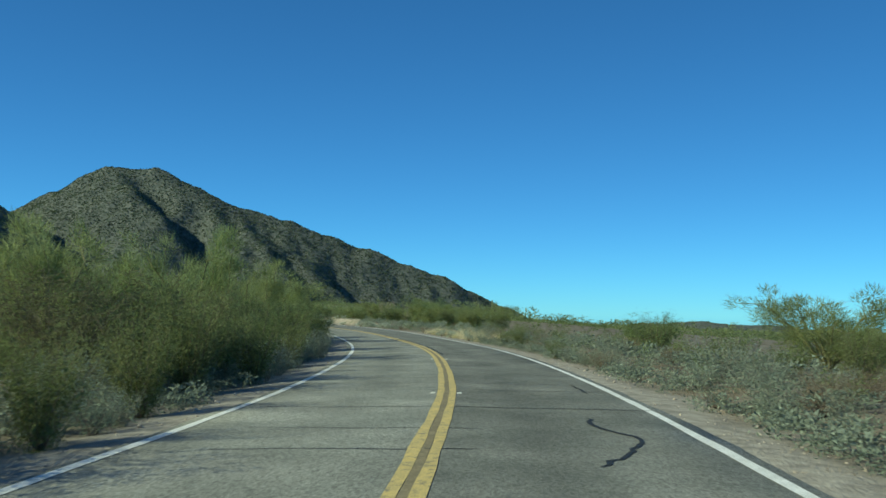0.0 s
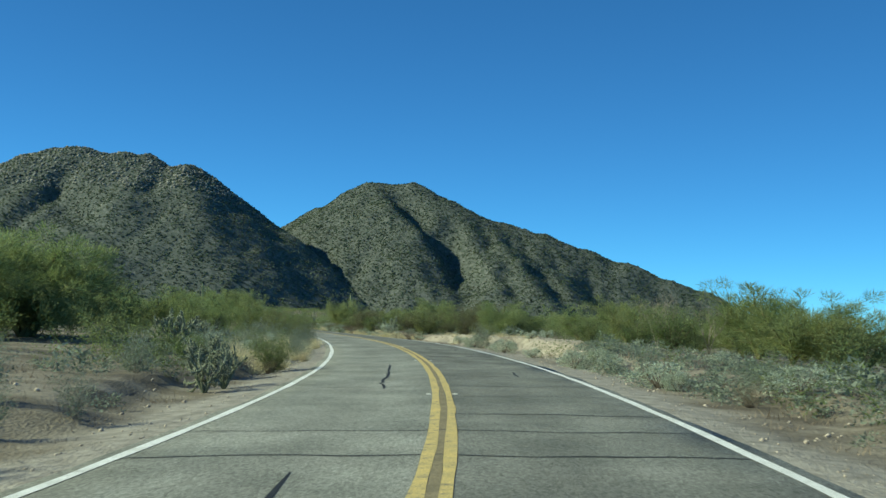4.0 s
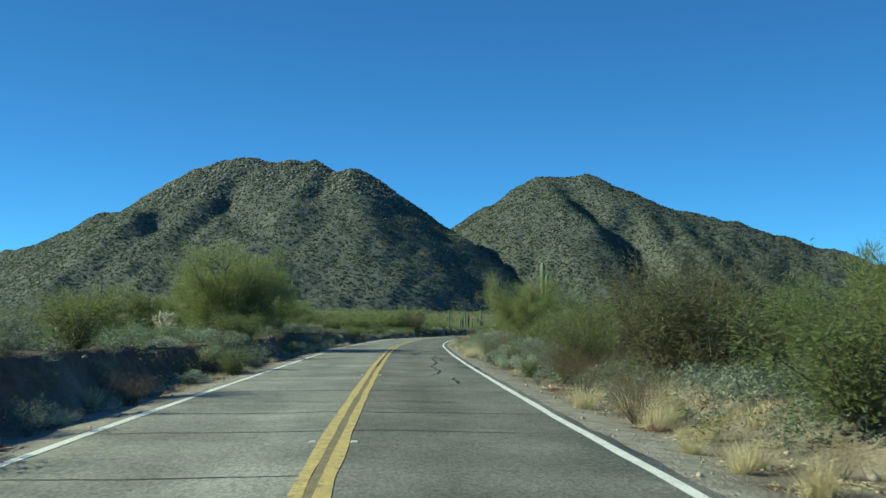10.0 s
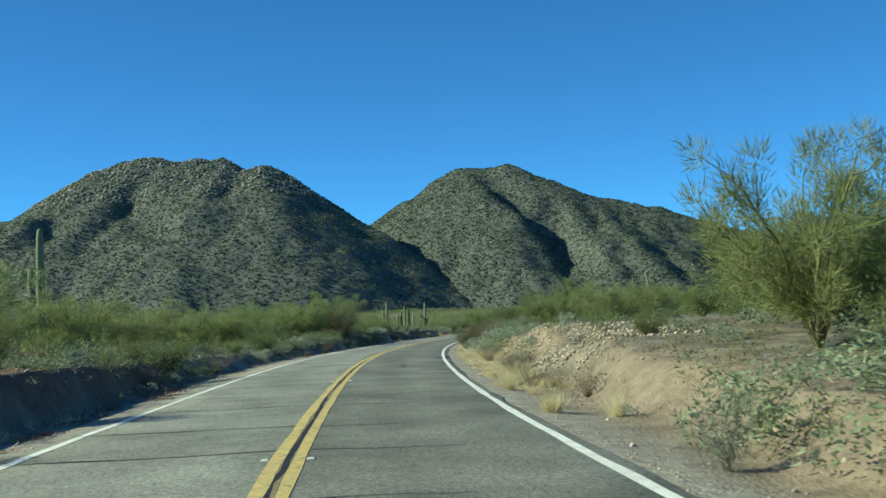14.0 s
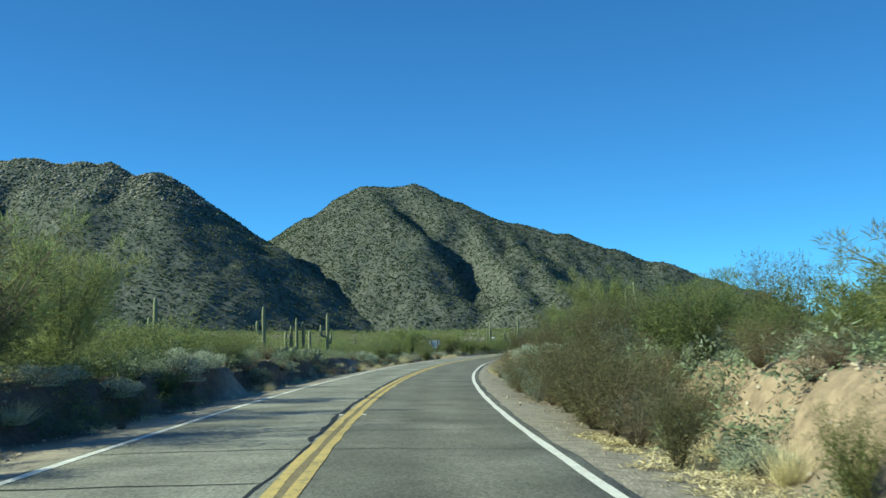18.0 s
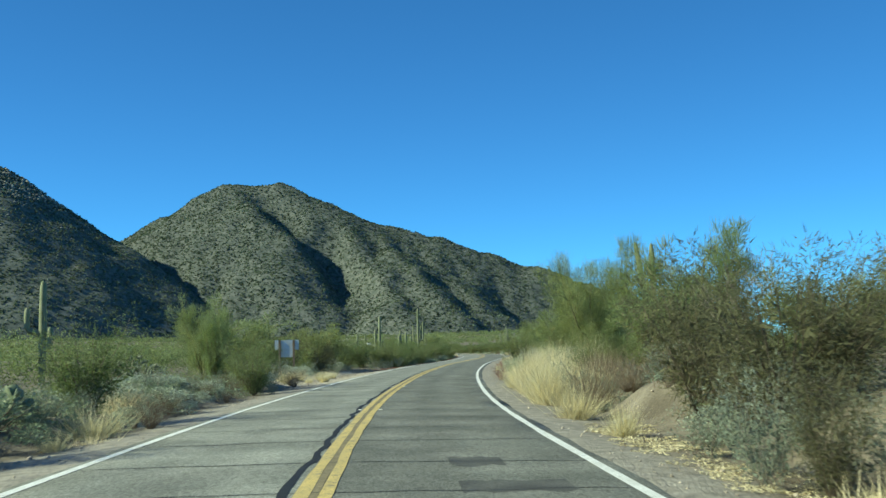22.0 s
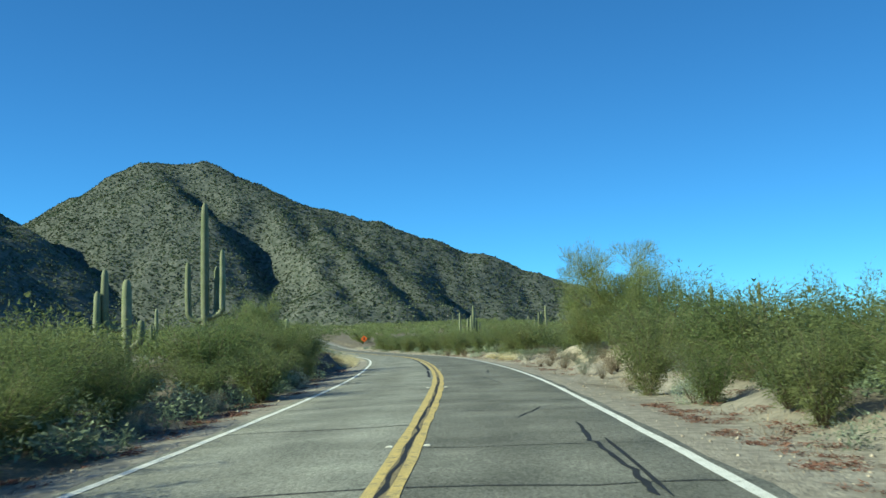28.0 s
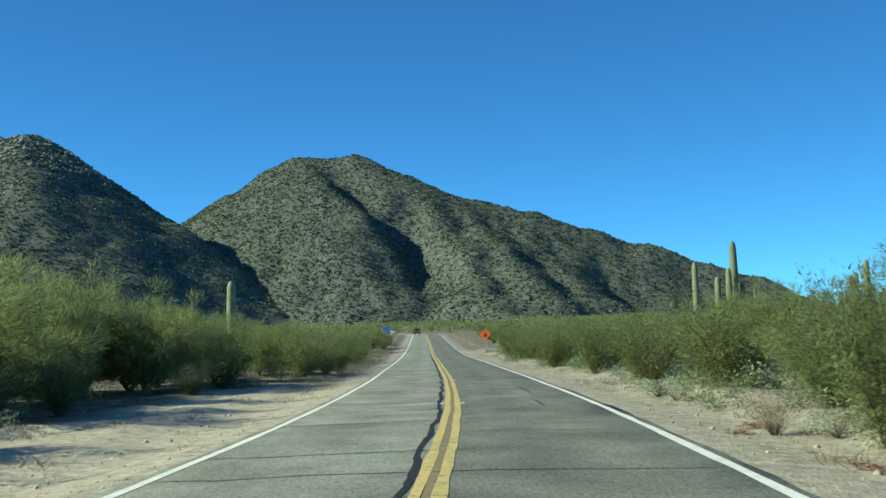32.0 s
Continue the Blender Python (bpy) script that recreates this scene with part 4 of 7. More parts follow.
stand("bare_tree", (13.6, 120.2, 3.40, 2.49), (12.3, 124.7, 4.01, 1.40), (10.9, 118.9, 3.84, 1.99), (-20.8, 151.5, 2.96, 1.25))
stand("grass_tuft", (-2.6, 100.4, 0.87, 0.73), (-2.9, 101.9, 0.28, 0.46), (-3.8, 105.9, 0.32, 0.71), (-4.3, 108.5, 0.37, 0.79), (-5.8, 114.6, 0.48, 0.97), (-5.7, 114.1, 0.58, 0.71), (-5.9, 115.2, 0.51, 0.80), (-6.3, 116.7, 0.51, 0.74), (-6.3, 116.0, 0.35, 0.71), (-5.4, 113.0, 0.45, 0.51))
stand("palo_verde", (7.3, 128.3, 1.88, 2.37), (-27.1, 153.9, 3.25, 4.26), (-20.3, 133.4, 2.26, 2.19), (-16.8, 138.6, 2.92, 2.33))
stand("mesquite", (-0.5, 152.2, 2.71, 3.45), (-0.1, 151.1, 3.00, 2.43), (-19.6, 152.5, 1.61, 2.18))
# the straight between the banks
stand("creosote_bush", (-26.1, 164.6, 2.33, 3.11), (-15.5, 178.0, 1.77, 2.42), (-20.9, 192.2, 1.77, 1.88), (-31.7, 190.9, 0.78, 1.16), (-21.4, 199.8, 2.40, 2.28), (-23.2, 194.5, 0.65, 0.61), (-26.2, 213.3, 1.88, 1.55))
stand("brittlebush", (8.2, 160.8, 1.25, 2.20), (-22.9, 167.4, 0.72, 0.83), (-13.9, 170.2, 0.81, 0.99), (-11.7, 163.8, 0.82, 0.79), (-22.3, 165.7, 0.62, 0.67), (-12.7, 167.8, 0.48, 0.85), (-14.6, 173.6, 0.66, 0.86), (-13.5, 170.7, 0.51, 0.55), (-30.8, 187.4, 0.60, 1.09), (-32.9, 189.1, 0.49, 0.93), (-34.1, 194.1, 0.79, 0.96), (-39.5, 210.2, 1.01, 1.63), (-25.1, 200.0, 0.82, 1.04), (-24.0, 197.8, 1.02, 0.90), (-26.0, 201.1, 1.01, 0.81), (-34.5, 227.1, 0.32, 0.51), (-33.2, 223.2, 0.40, 0.46))
stand("cholla", (-5.9, 162.8, 0.97, 1.12), (-12.5, 174.9, 1.08, 1.42), (-11.0, 169.0, 1.25, 1.16), (-11.2, 164.0, 0.64, 0.56), (-32.1, 221.4, 1.10, 0.80))
stand("mesquite", (-2.5, 157.7, 3.00, 3.06), (-10.6, 173.7, 2.13, 2.87), (-6.0, 162.0, 2.42, 2.64), (-9.8, 174.4, 1.83, 2.46), (-17.9, 189.9, 2.60, 2.63), (-15.4, 181.1, 1.39, 1.15), (-21.5, 191.5, 1.41, 1.14), (-26.9, 203.6, 1.06, 0.90))
stand("grass_tuft", (-19.6, 157.6, 0.51, 0.81), (-26.9, 177.8, 0.34, 0.58), (-16.8, 176.4, 0.43, 0.48), (-16.7, 176.9, 0.50, 0.57), (-16.1, 175.3, 0.58, 0.53), (-17.4, 177.8, 0.35, 0.47), (-34.3, 196.9, 0.35, 0.65), (-33.2, 193.7, 0.47, 0.64), (-23.9, 195.3, 0.26, 0.62), (-28.7, 208.7, 0.89, 0.54), (-28.2, 210.1, 0.79, 0.89), (-27.6, 207.4, 0.64, 0.64), (-31.5, 217.7, 1.06, 0.62), (-32.2, 218.2, 0.50, 0.74))
stand("bursage", (-20.3, 160.5, 0.55, 0.46), (-20.0, 159.7, 0.46, 0.49), (-22.1, 190.6, 0.45, 0.47), (-37.6, 234.2, 0.91, 0.68))
stand("dry_shrub", (-23.7, 169.5, 1.02, 0.86), (-25.3, 171.8, 0.73, 0.59), (-15.8, 176.4, 0.35, 0.32))
stand("pale_cholla", (-40.4, 199.9, 1.50, 0.91), (-40.7, 187.2, 0.90, 0.62))
stand("tall_palo_verde", (-44.9, 212.4, 4.50, 4.20), (-43.6, 212.2, 4.20, 3.60), (-44.5, 211.1, 4.68, 4.43), (-30.5, 231.4, 4.19, 3.23), (-31.9, 231.2, 4.67, 3.57))
stand("palo_verde", (-21.4, 201.4, 2.23, 1.23), (-47.2, 223.2, 2.99, 3.54))
stand("bare_tree", (-24.9, 209.4, 2.62, 2.35))
stand("green_brittlebush", (-41.0, 212.8, 1.01, 1.81), (-39.0, 208.4, 0.57, 1.11), (-41.4, 216.0, 0.73, 1.36), (-33.9, 224.0, 1.04, 1.26), (-33.0, 222.5, 0.84, 0.92), (-33.6, 225.2, 0.56, 0.75), (-35.2, 229.8, 0.61, 0.89), (-32.6, 221.8, 0.57, 0.58), (-31.7, 219.9, 0.83, 0.58))
stand("creosote_bush", (-43.4, 210.4, 1.90, 2.20), (-44.6, 213.4, 2.00, 2.20), (-45.8, 211.6, 1.90, 2.20))
# the first cut bank
stand("palo_verde", (-61.1, 249.4, 4.30, 5.00), (-35.2, 243.1, 4.14, 3.27), (-63.0, 277.1, 2.07, 2.24), (-43.9, 298.8, 3.36, 3.24), (-41.8, 286.8, 2.44, 2.47), (-64.1, 282.6, 2.45, 2.48), (-45.3, 295.3, 3.07, 1.34), (-44.5, 290.8, 2.12, 1.27))
stand("creosote_bush", (-38.5, 249.2, 0.70, 1.07), (-65.3, 295.0, 2.40, 1.45), (-51.6, 295.1, 0.97, 0.65))
stand("green_brittlebush", (-61.0, 284.6, 0.70, 1.32), (-58.4, 271.4, 0.64, 1.22), (-60.4, 278.7, 0.91, 1.65), (-46.7, 286.3, 1.12, 1.99), (-47.5, 274.1, 0.70, 1.32), (-59.4, 273.7, 0.63, 1.21), (-60.3, 279.8, 0.81, 1.49), (-61.2, 286.8, 0.59, 1.14), (-62.5, 291.8, 0.55, 1.08))
stand("brittlebush", (-48.1, 274.7, 0.68, 1.28), (-44.0, 273.0, 0.56, 1.09), (-43.7, 259.3, 0.37, 0.36), (-43.1, 257.5, 0.68, 0.81), (-52.1, 297.7, 0.67, 0.81), (-48.8, 282.2, 0.50, 0.76), (-52.0, 297.2, 0.63, 0.70))
stand("cholla", (-43.0, 268.4, 0.25, 0.52), (-41.7, 267.2, 0.22, 0.48), (-47.2, 289.1, 0.59, 0.93), (-46.7, 286.1, 0.51, 0.83), (-50.4, 300.0, 0.42, 0.52))
stand("dry_shrub", (-44.9, 260.8, 0.75, 0.79), (-43.2, 255.3, 0.63, 0.66), (-49.8, 280.2, 0.97, 0.90), (-48.9, 279.5, 1.01, 0.91), (-49.3, 287.6, 0.42, 0.64))
stand("mesquite", (-49.5, 278.9, 1.38, 1.17), (-50.8, 284.9, 1.20, 1.70), (-45.6, 280.6, 0.92, 1.35), (-47.8, 298.3, 2.52, 2.27), (-52.9, 298.0, 1.31, 0.98))
stand("bursage", (-44.1, 273.1, 0.43, 0.82), (-43.5, 270.6, 0.20, 0.52))
stand("grass_tuft", (-62.5, 296.0, 0.49, 0.93))
# the second cut bank
stand("palo_verde", (-67.7, 304.7, 3.89, 3.58), (-68.3, 310.5, 3.78, 2.73), (-51.9, 332.6, 4.30, 2.72), (-50.7, 320.3, 2.01, 0.96))
stand("grass_tuft", (-64.4, 301.8, 0.60, 1.00), (-67.9, 343.0, 0.43, 0.88), (-68.1, 356.9, 0.48, 0.81))
stand("mesquite", (-64.7, 300.1, 3.00, 3.58), (-54.1, 308.7, 1.65, 2.11), (-53.7, 304.0, 1.75, 2.03), (-48.5, 310.8, 2.66, 1.98), (-55.7, 318.7, 1.40, 1.34), (-52.8, 331.4, 1.74, 2.37), (-53.5, 340.5, 1.34, 1.24))
stand("green_brittlebush", (-68.1, 334.1, 1.19, 1.93), (-68.2, 325.7, 0.75, 1.40), (-67.6, 323.1, 0.79, 1.47), (-69.1, 330.0, 0.87, 1.60), (-57.6, 355.2, 0.77, 1.34))
stand("brittlebush", (-65.0, 303.9, 0.70, 1.32), (-50.7, 303.7, 0.42, 0.88), (-67.6, 330.8, 0.87, 1.15), (-52.9, 317.7, 0.25, 0.60), (-56.4, 328.6, 0.67, 0.81), (-55.7, 329.0, 1.25, 0.66), (-56.4, 339.8, 0.73, 0.90), (-69.2, 340.5, 0.92, 1.27), (-69.4, 357.5, 1.17, 1.32))
stand("bare_tree", (-48.6, 341.9, 4.66, 3.90), (-52.7, 344.7, 2.81, 1.40), (-51.5, 341.6, 2.09, 2.46))
stand("cholla", (-54.5, 319.8, 0.63, 0.66), (-56.8, 351.1, 1.34, 1.04), (-68.1, 335.7, 0.80, 0.63), (-56.6, 352.7, 0.96, 1.12), (-54.2, 355.7, 0.68, 1.06))
stand("dry_shrub", (-54.5, 311.6, 0.89, 0.83), (-57.0, 332.2, 1.32, 1.47))
stand("creosote_bush", (-54.1, 317.8, 0.65, 0.84), (-55.3, 332.9, 0.48, 0.55))
stand("prickly_pear", (-56.1, 349.4, 0.38, 0.33))
# the tall grass and the pull-out
stand("palo_verde", (-52.4, 389.2, 4.30, 4.09), (-54.1, 381.3, 4.25, 3.01), (-72.1, 396.6, 4.00, 1.87), (-52.4, 409.7, 4.30, 3.73), (-54.6, 384.6, 3.52, 2.44), (-71.2, 394.5, 3.97, 1.13), (-52.9, 414.5, 3.59, 2.37))
stand("mesquite", (-57.4, 367.1, 2.30, 2.80), (-57.3, 371.4, 3.00, 2.34), (-58.2, 364.2, 1.38, 0.95), (-71.6, 420.9, 3.00, 2.55), (-70.9, 429.1, 3.00, 2.96))
stand("green_brittlebush", (-69.7, 370.2, 1.20, 1.75), (-55.0, 416.2, 0.91, 1.36))
stand("creosote_bush", (-72.7, 420.4, 2.40, 2.75), (-49.5, 365.9, 1.77, 1.58), (-49.4, 362.6, 1.19, 1.17), (-69.9, 368.1, 1.89, 1.83), (-69.5, 393.7, 2.40, 2.05), (-68.8, 390.5, 1.97, 1.78), (-56.0, 387.7, 1.64, 1.35), (-53.3, 410.9, 2.40, 3.11), (-52.7, 419.9, 2.22, 1.72), (-51.7, 425.6, 1.92, 2.10), (-52.4, 417.2, 1.58, 1.42))
stand("brittlebush", (-57.5, 369.9, 0.79, 1.29), (-69.1, 405.7, 1.24, 1.34), (-70.0, 410.5, 1.25, 1.62), (-54.3, 402.5, 1.18, 1.31), (-55.5, 422.2, 0.84, 1.07), (-54.7, 405.2, 0.70, 0.56), (-55.8, 412.2, 0.87, 1.18), (-56.0, 410.6, 0.50, 0.46), (-55.8, 424.6, 0.80, 0.95), (-55.2, 419.3, 0.58, 0.75))
stand("bare_tree", (-50.7, 377.9, 3.95, 2.28), (-50.6, 371.5, 2.55, 1.16), (-54.6, 376.1, 3.81, 2.99), (-55.1, 370.6, 2.69, 1.79))
stand("cholla", (-78.3, 387.5, 1.90, 1.90), (-75.2, 396.9, 1.90, 2.35), (-55.3, 391.0, 1.04, 0.69), (-56.6, 408.4, 1.05, 1.06), (-56.1, 405.4, 0.96, 0.82))
stand("grass_tuft", (-68.7, 372.8, 0.86, 1.46), (-69.8, 377.7, 0.82, 1.51), (-68.6, 370.6, 0.47, 0.74), (-58.7, 385.6, 1.02, 1.04), (-58.9, 375.5, 1.00, 1.41), (-58.8, 371.2, 0.80, 0.78), (-58.5, 393.0, 1.09, 1.22), (-58.7, 387.9, 0.99, 0.91), (-58.8, 384.3, 1.17, 0.85), (-58.8, 383.0, 1.34, 0.89), (-68.2, 409.6, 0.63, 1.21), (-57.0, 419.4, 0.69, 0.39))
stand("bursage", (-70.4, 386.7, 0.76, 1.42), (-69.9, 372.9, 0.75, 1.21), (-69.5, 374.0, 0.80, 0.86), (-58.7, 364.7, 1.30, 0.99), (-68.2, 391.0, 0.42, 0.48), (-70.2, 405.8, 1.17, 1.60))
stand("tall_palo_verde", (-52.7, 406.4, 6.70, 4.20), (-51.0, 410.2, 5.60, 3.60))
# the red flats
stand("creosote_bush", (-72.3, 481.1, 2.40, 3.20), (-74.4, 458.4, 2.40, 3.20), (-47.7, 462.4, 2.40, 3.20), (-69.1, 440.7, 2.40, 3.20), (-52.9, 444.7, 2.40, 3.20), (-51.5, 432.1, 2.40, 2.81), (-48.6, 455.6, 2.16, 1.27), (-48.4, 479.5, 1.60, 1.49), (-45.9, 483.1, 2.02, 1.67), (-63.7, 469.8, 1.70, 1.53), (-62.9, 476.4, 1.30, 1.83), (-62.0, 484.2, 1.91, 2.58), (-61.0, 484.3, 1.4, 1.6), (-60.7, 489.5, 0.8, 1.5), (-59.3, 489.8, 1.1, 1.5), (-48.3, 488.3, 1.64, 1.53), (-48.1, 484.7, 1.38, 1.29), (-48.1, 481.2, 1.23, 1.41), (-59.9, 483.9, 1.25, 1.25), (-60.2, 480.5, 1.34, 1.13))
stand("creosote_bush", (-62.2, 465.7, 1.26, 1.25), (-61.8, 471.5, 1.12, 1.36), (-60.5, 479.6, 1.32, 1.84))
stand("brittlebush", (-69.6, 433.2, 0.98, 1.59), (-50.4, 467.7, 0.83, 1.19), (-51.3, 461.3, 0.58, 0.70), (-63.0, 454.8, 0.52, 0.69), (-62.5, 459.0, 0.73, 1.17), (-61.0, 468.5, 0.71, 1.30), (-50.9, 466.3, 0.89, 1.43), (-61.1, 472.4, 0.58, 1.13), (-48.3, 485.2, 0.83, 0.76), (-47.9, 480.5, 0.45, 0.58))
stand("bursage", (-73.0, 431.6, 0.70, 1.32), (-61.3, 463.8, 0.66, 0.71), (-61.8, 461.5, 0.56, 0.72), (-59.0, 487.9, 0.64, 1.23), (-59.5, 484.4, 0.64, 0.96))
stand("grass_tuft", (-54.9, 435.0, 1.05, 1.18), (-53.4, 450.6, 0.55, 1.06), (-53.9, 447.6, 0.42, 0.68))
stand("palo_verde", (-47.4, 458.1, 4.16, 4.23), (-46.0, 467.9, 4.11, 3.53), (-44.9, 472.3, 4.15, 3.33))
stand("cholla", (-54.1, 446.5, 1.08, 0.63), (-51.2, 454.6, 1.05, 0.82))
stand("mesquite", (-51.3, 459.6, 1.49, 1.41))
# the last straight
stand("creosote_bush", (-43.0, 500.5, 2.40, 3.20), (-59.9, 500.6, 1.63, 2.23), (-61.6, 555.8, 2.1, 3.0), (-59.2, 502.6, 1.66, 1.16), (-58.5, 506.5, 1.01, 1.46), (-43.9, 511.6, 1.9, 2.4), (-43.2, 509.8, 2.0, 2.5), (-41.9, 511.0, 2.0, 2.6), (-38.9, 528.5, 1.7, 2.4), (-36.8, 526.4, 1.6, 2.3), (-40.2, 533.0, 1.8, 2.2), (-63.2, 580.2, 2.40, 3.20), (-44.3, 543.5, 1.93, 1.79), (-44.1, 560.0, 2.05, 2.54), (-41.9, 543.4, 1.88, 2.15), (-42.4, 522.5, 1.45, 1.18), (-65.6, 603.0, 2.40, 3.20), (-46.0, 554.6, 2.40, 1.70), (-46.7, 571.6, 2.35, 2.62), (-44.4, 537.6, 0.70, 0.65), (-66.1, 610.9, 2.40, 3.20), (-62.7, 565.4, 1.75, 1.62))
stand("creosote_bush", (-62.5, 574.7, 1.20, 1.71), (-47.6, 582.8, 2.40, 2.17), (-49.0, 591.5, 2.07, 2.21), (-58.7, 494.5, 1.35, 1.51))
stand("brittlebush", (-57.6, 498.5, 0.96, 0.93), (-57.6, 496.7, 0.34, 0.44), (-63.3, 538.6, 1.25, 1.34), (-62.1, 548.0, 0.91, 1.22), (-45.6, 541.2, 0.43, 0.89), (-47.0, 567.7, 0.80, 1.30), (-63.8, 565.3, 0.72, 0.94), (-46.8, 566.2, 0.85, 0.92), (-58.4, 493.3, 0.81, 0.91))
stand("palo_verde", (-43.8, 512.6, 3.0, 2.6), (-42.0, 508.9, 3.7, 2.9), (-60.3, 510.9, 2.99, 2.06), (-63.6, 553.2, 3.4, 4.4), (-63.8, 562.9, 3.6, 4.4), (-43.8, 554.9, 2.07, 2.15), (-43.3, 548.6, 2.34, 1.71), (-64.8, 569.2, 4.30, 2.91), (-64.9, 576.3, 4.30, 3.96), (-65.2, 585.1, 4.20, 2.97), (-64.5, 592.5, 3.99, 3.47), (-44.3, 562.8, 2.42, 2.25), (-44.7, 568.8, 2.73, 2.34))
stand("bursage", (-57.9, 501.4, 0.67, 1.08))
stand("dry_shrub", (-47.1, 497.2, 0.61, 0.46), (-43.7, 521.8, 0.54, 0.44))
stand("grass_tuft", (-56.4, 523.9, 0.72, 1.35), (-56.8, 520.8, 0.50, 1.01), (-56.3, 532.3, 0.68, 1.29), (-56.7, 522.7, 0.68, 1.14), (-56.2, 526.3, 0.60, 1.05), (-45.8, 524.8, 0.69, 1.31), (-45.7, 528.3, 0.59, 1.14), (-45.3, 534.9, 0.56, 1.10), (-45.3, 536.3, 0.63, 0.89), (-45.5, 537.4, 0.43, 0.58))
stand("green_brittlebush", (-44.3, 523.8, 0.60, 1.17))
stand("cholla", (-42.5, 547.5, 0.97, 1.23), (-42.1, 536.0, 0.88, 0.76), (-39.2, 534.5, 0.93, 0.87), (-44.4, 539.4, 0.88, 0.84))
for x_, y_, s_ in ((-11.9, 131.4, 1.1), (-12.7, 132.8, 0.9), (-11.0, 128.8, 0.8), (-43.5, 283.0, 1.0), (-45.0, 279.0, 0.9), (-68.8, 340.0, 1.0), (-68.6, 334.0, 0.9), (-70.3, 372.0, 1.1), (-71.0, 367.0, 0.9), (-44.2, 546.0, 1.1), (-43.8, 543.0, 0.9), (-8.4, 118.5, 0.9)):
    at("prickly_pear", x_, y_, s_)
stand("tall_palo_verde", (-42.8, 510.3, 4.6, 3.9))
stand("dry_shrub", (-21.3, 191.8, 0.82, 1.25), (-21.1, 190.8, 0.96, 1.24), (-21.6, 193.7, 0.82, 1.12), (-22.1, 195.2, 0.8, 1.09), (-21.0, 193.1, 1.12, 1.4))
stand("bursage", (-58.3, 367.9, 0.84, 1.04), (-58.2, 366.0, 0.9, 1.1), (-57.9, 364.5, 0.9, 1.1), (-57.2, 364.9, 1.0, 1.15), (-56.8, 364.2, 1.0, 1.07))
stand("mesquite", (-57.3, 368.9, 1.37, 1.5), (-56.7, 366.8, 1.48, 1.5))
stand("green_brittlebush", (-54.4, 421.8, 0.6, 1.32), (-54.9, 416.2, 0.8, 1.54), (-56.9, 407.0, 0.97, 1.46))
stand("brittlebush", (-55.2, 412.8, 0.73, 1.2), (-55.8, 404.4, 0.7, 1.08), (-55.7, 405.8, 0.73, 1.09), (-55.6, 403.5, 0.54, 1.08))
stand("cholla", (-56.4, 405.9, 1.1, 1.1), (-55.3, 410.0, 0.7, 0.93))
STANDING = np.array([p[:3] for spots in PLACES.values() for p in spots])
# between and behind them, strewn
scatter("brittlebush", LEFT, 296, 352, 6.6, 13.0, 26, 0.95, 1.3)
scatter("creosote_bush", LEFT, 296, 356, 9.0, 26.0, 40, 1.7, 1.25)
scatter("palo_verde", LEFT, 296, 356, 13.0, 30.0, 14, 3.0, 1.15)
scatter("bursage", LEFT, 506, 532, 7.6, 13.0, 12, 0.7, 1.4)
scatter("brittlebush", LEFT, 362, 396, 5.8, 11.0, 26, 0.9, 1.35)
scatter("creosote_bush", LEFT, 364, 400, 8.0, 14.0, 18, 1.3, 1.3)
scatter("creosote_bush", RIGHT, 478, 503, 8.4, 12.5, 18, 1.5, 1.45)
scatter("mesquite", RIGHT, 300, 320, 5.5, 7.4, 14, 1.5, 1.15)
scatter("bursage", RIGHT, 300, 322, 5.2, 7.6, 22, 1.0, 1.2)
scatter("creosote_bush", RIGHT, 298, 322, 7.0, 10.0, 10, 1.5, 1.2)
scatter("brittlebush", RIGHT, 268, 282, 5.8, 8.0, 10, 0.9, 1.2)
scatter("creosote_bush", LEFT, 588, 700, 7.0, 20.0, 70, 1.9, 1.2)
scatter("palo_verde", LEFT, 596, 700, 9.0, 20.0, 12, 2.8, 1.2)
scatter("creosote_bush", LEFT, 470, 506, 5.2, 7.5, 16, 1.6, 1.2)
scatter("creosote_bush", LEFT, 6, 62, 5.9, 8.0, 34, 1.5, 1.2)
scatter("bursage", LEFT, 2, 62, 5.0, 6.2, 36, 0.8, 1.2)
scatter("palo_verde", LEFT, 8, 64, 8.0, 11.0, 9, 2.9, 1.2)
scatter("creosote_bush", LEFT, 440, 512, 6.0, 9.0, 44, 1.9, 1.2)
scatter("creosote_bush", LEFT, 440, 508, 5.3, 6.4, 30, 1.1, 1.3)
scatter("creosote_bush", RIGHT, 470, 500, 7.2, 10.5, 14, 1.8, 1.2)
scatter("creosote_bush", RIGHT, 524, 620, 7.0, 9.6, 36, 1.9, 1.25)
scatter("green_brittlebush", LEFT, 160, 260, 5.8, 8.5, 30, 0.8, 1.3)
scatter("green_brittlebush", LEFT, 290, 350, 5.8, 8.5, 20, 0.8, 1.3)
# first bend
scatter("palo_verde", LEFT, 6, 60, 8.4, 10.5, 4, 3.0, 1.25)
scatter("creosote_bush", LEFT, 2, 44, 7.0, 10.5, 8, 2.1, 1.2)
scatter("bursage", LEFT, 4, 50, 5.0, 6.4, 22, 0.85)
scatter("creosote_bush", LEFT, 4, 50, 6.0, 7.6, 10, 1.7, 1.2)
scatter("palo_verde", LEFT, 32, 66, 8.0, 11.0, 4, 2.8, 1.2)
scatter("creosote_bush", LEFT, 44, 82, 7.0, 12.0, 10, 1.9, 1.2)
scatter("mesquite", LEFT, 46, 80, 8.0, 14.0, 3, 2.4, 1.1)
scatter("bursage", LEFT, 50, 88, 5.2, 7.4, 17, 0.8)
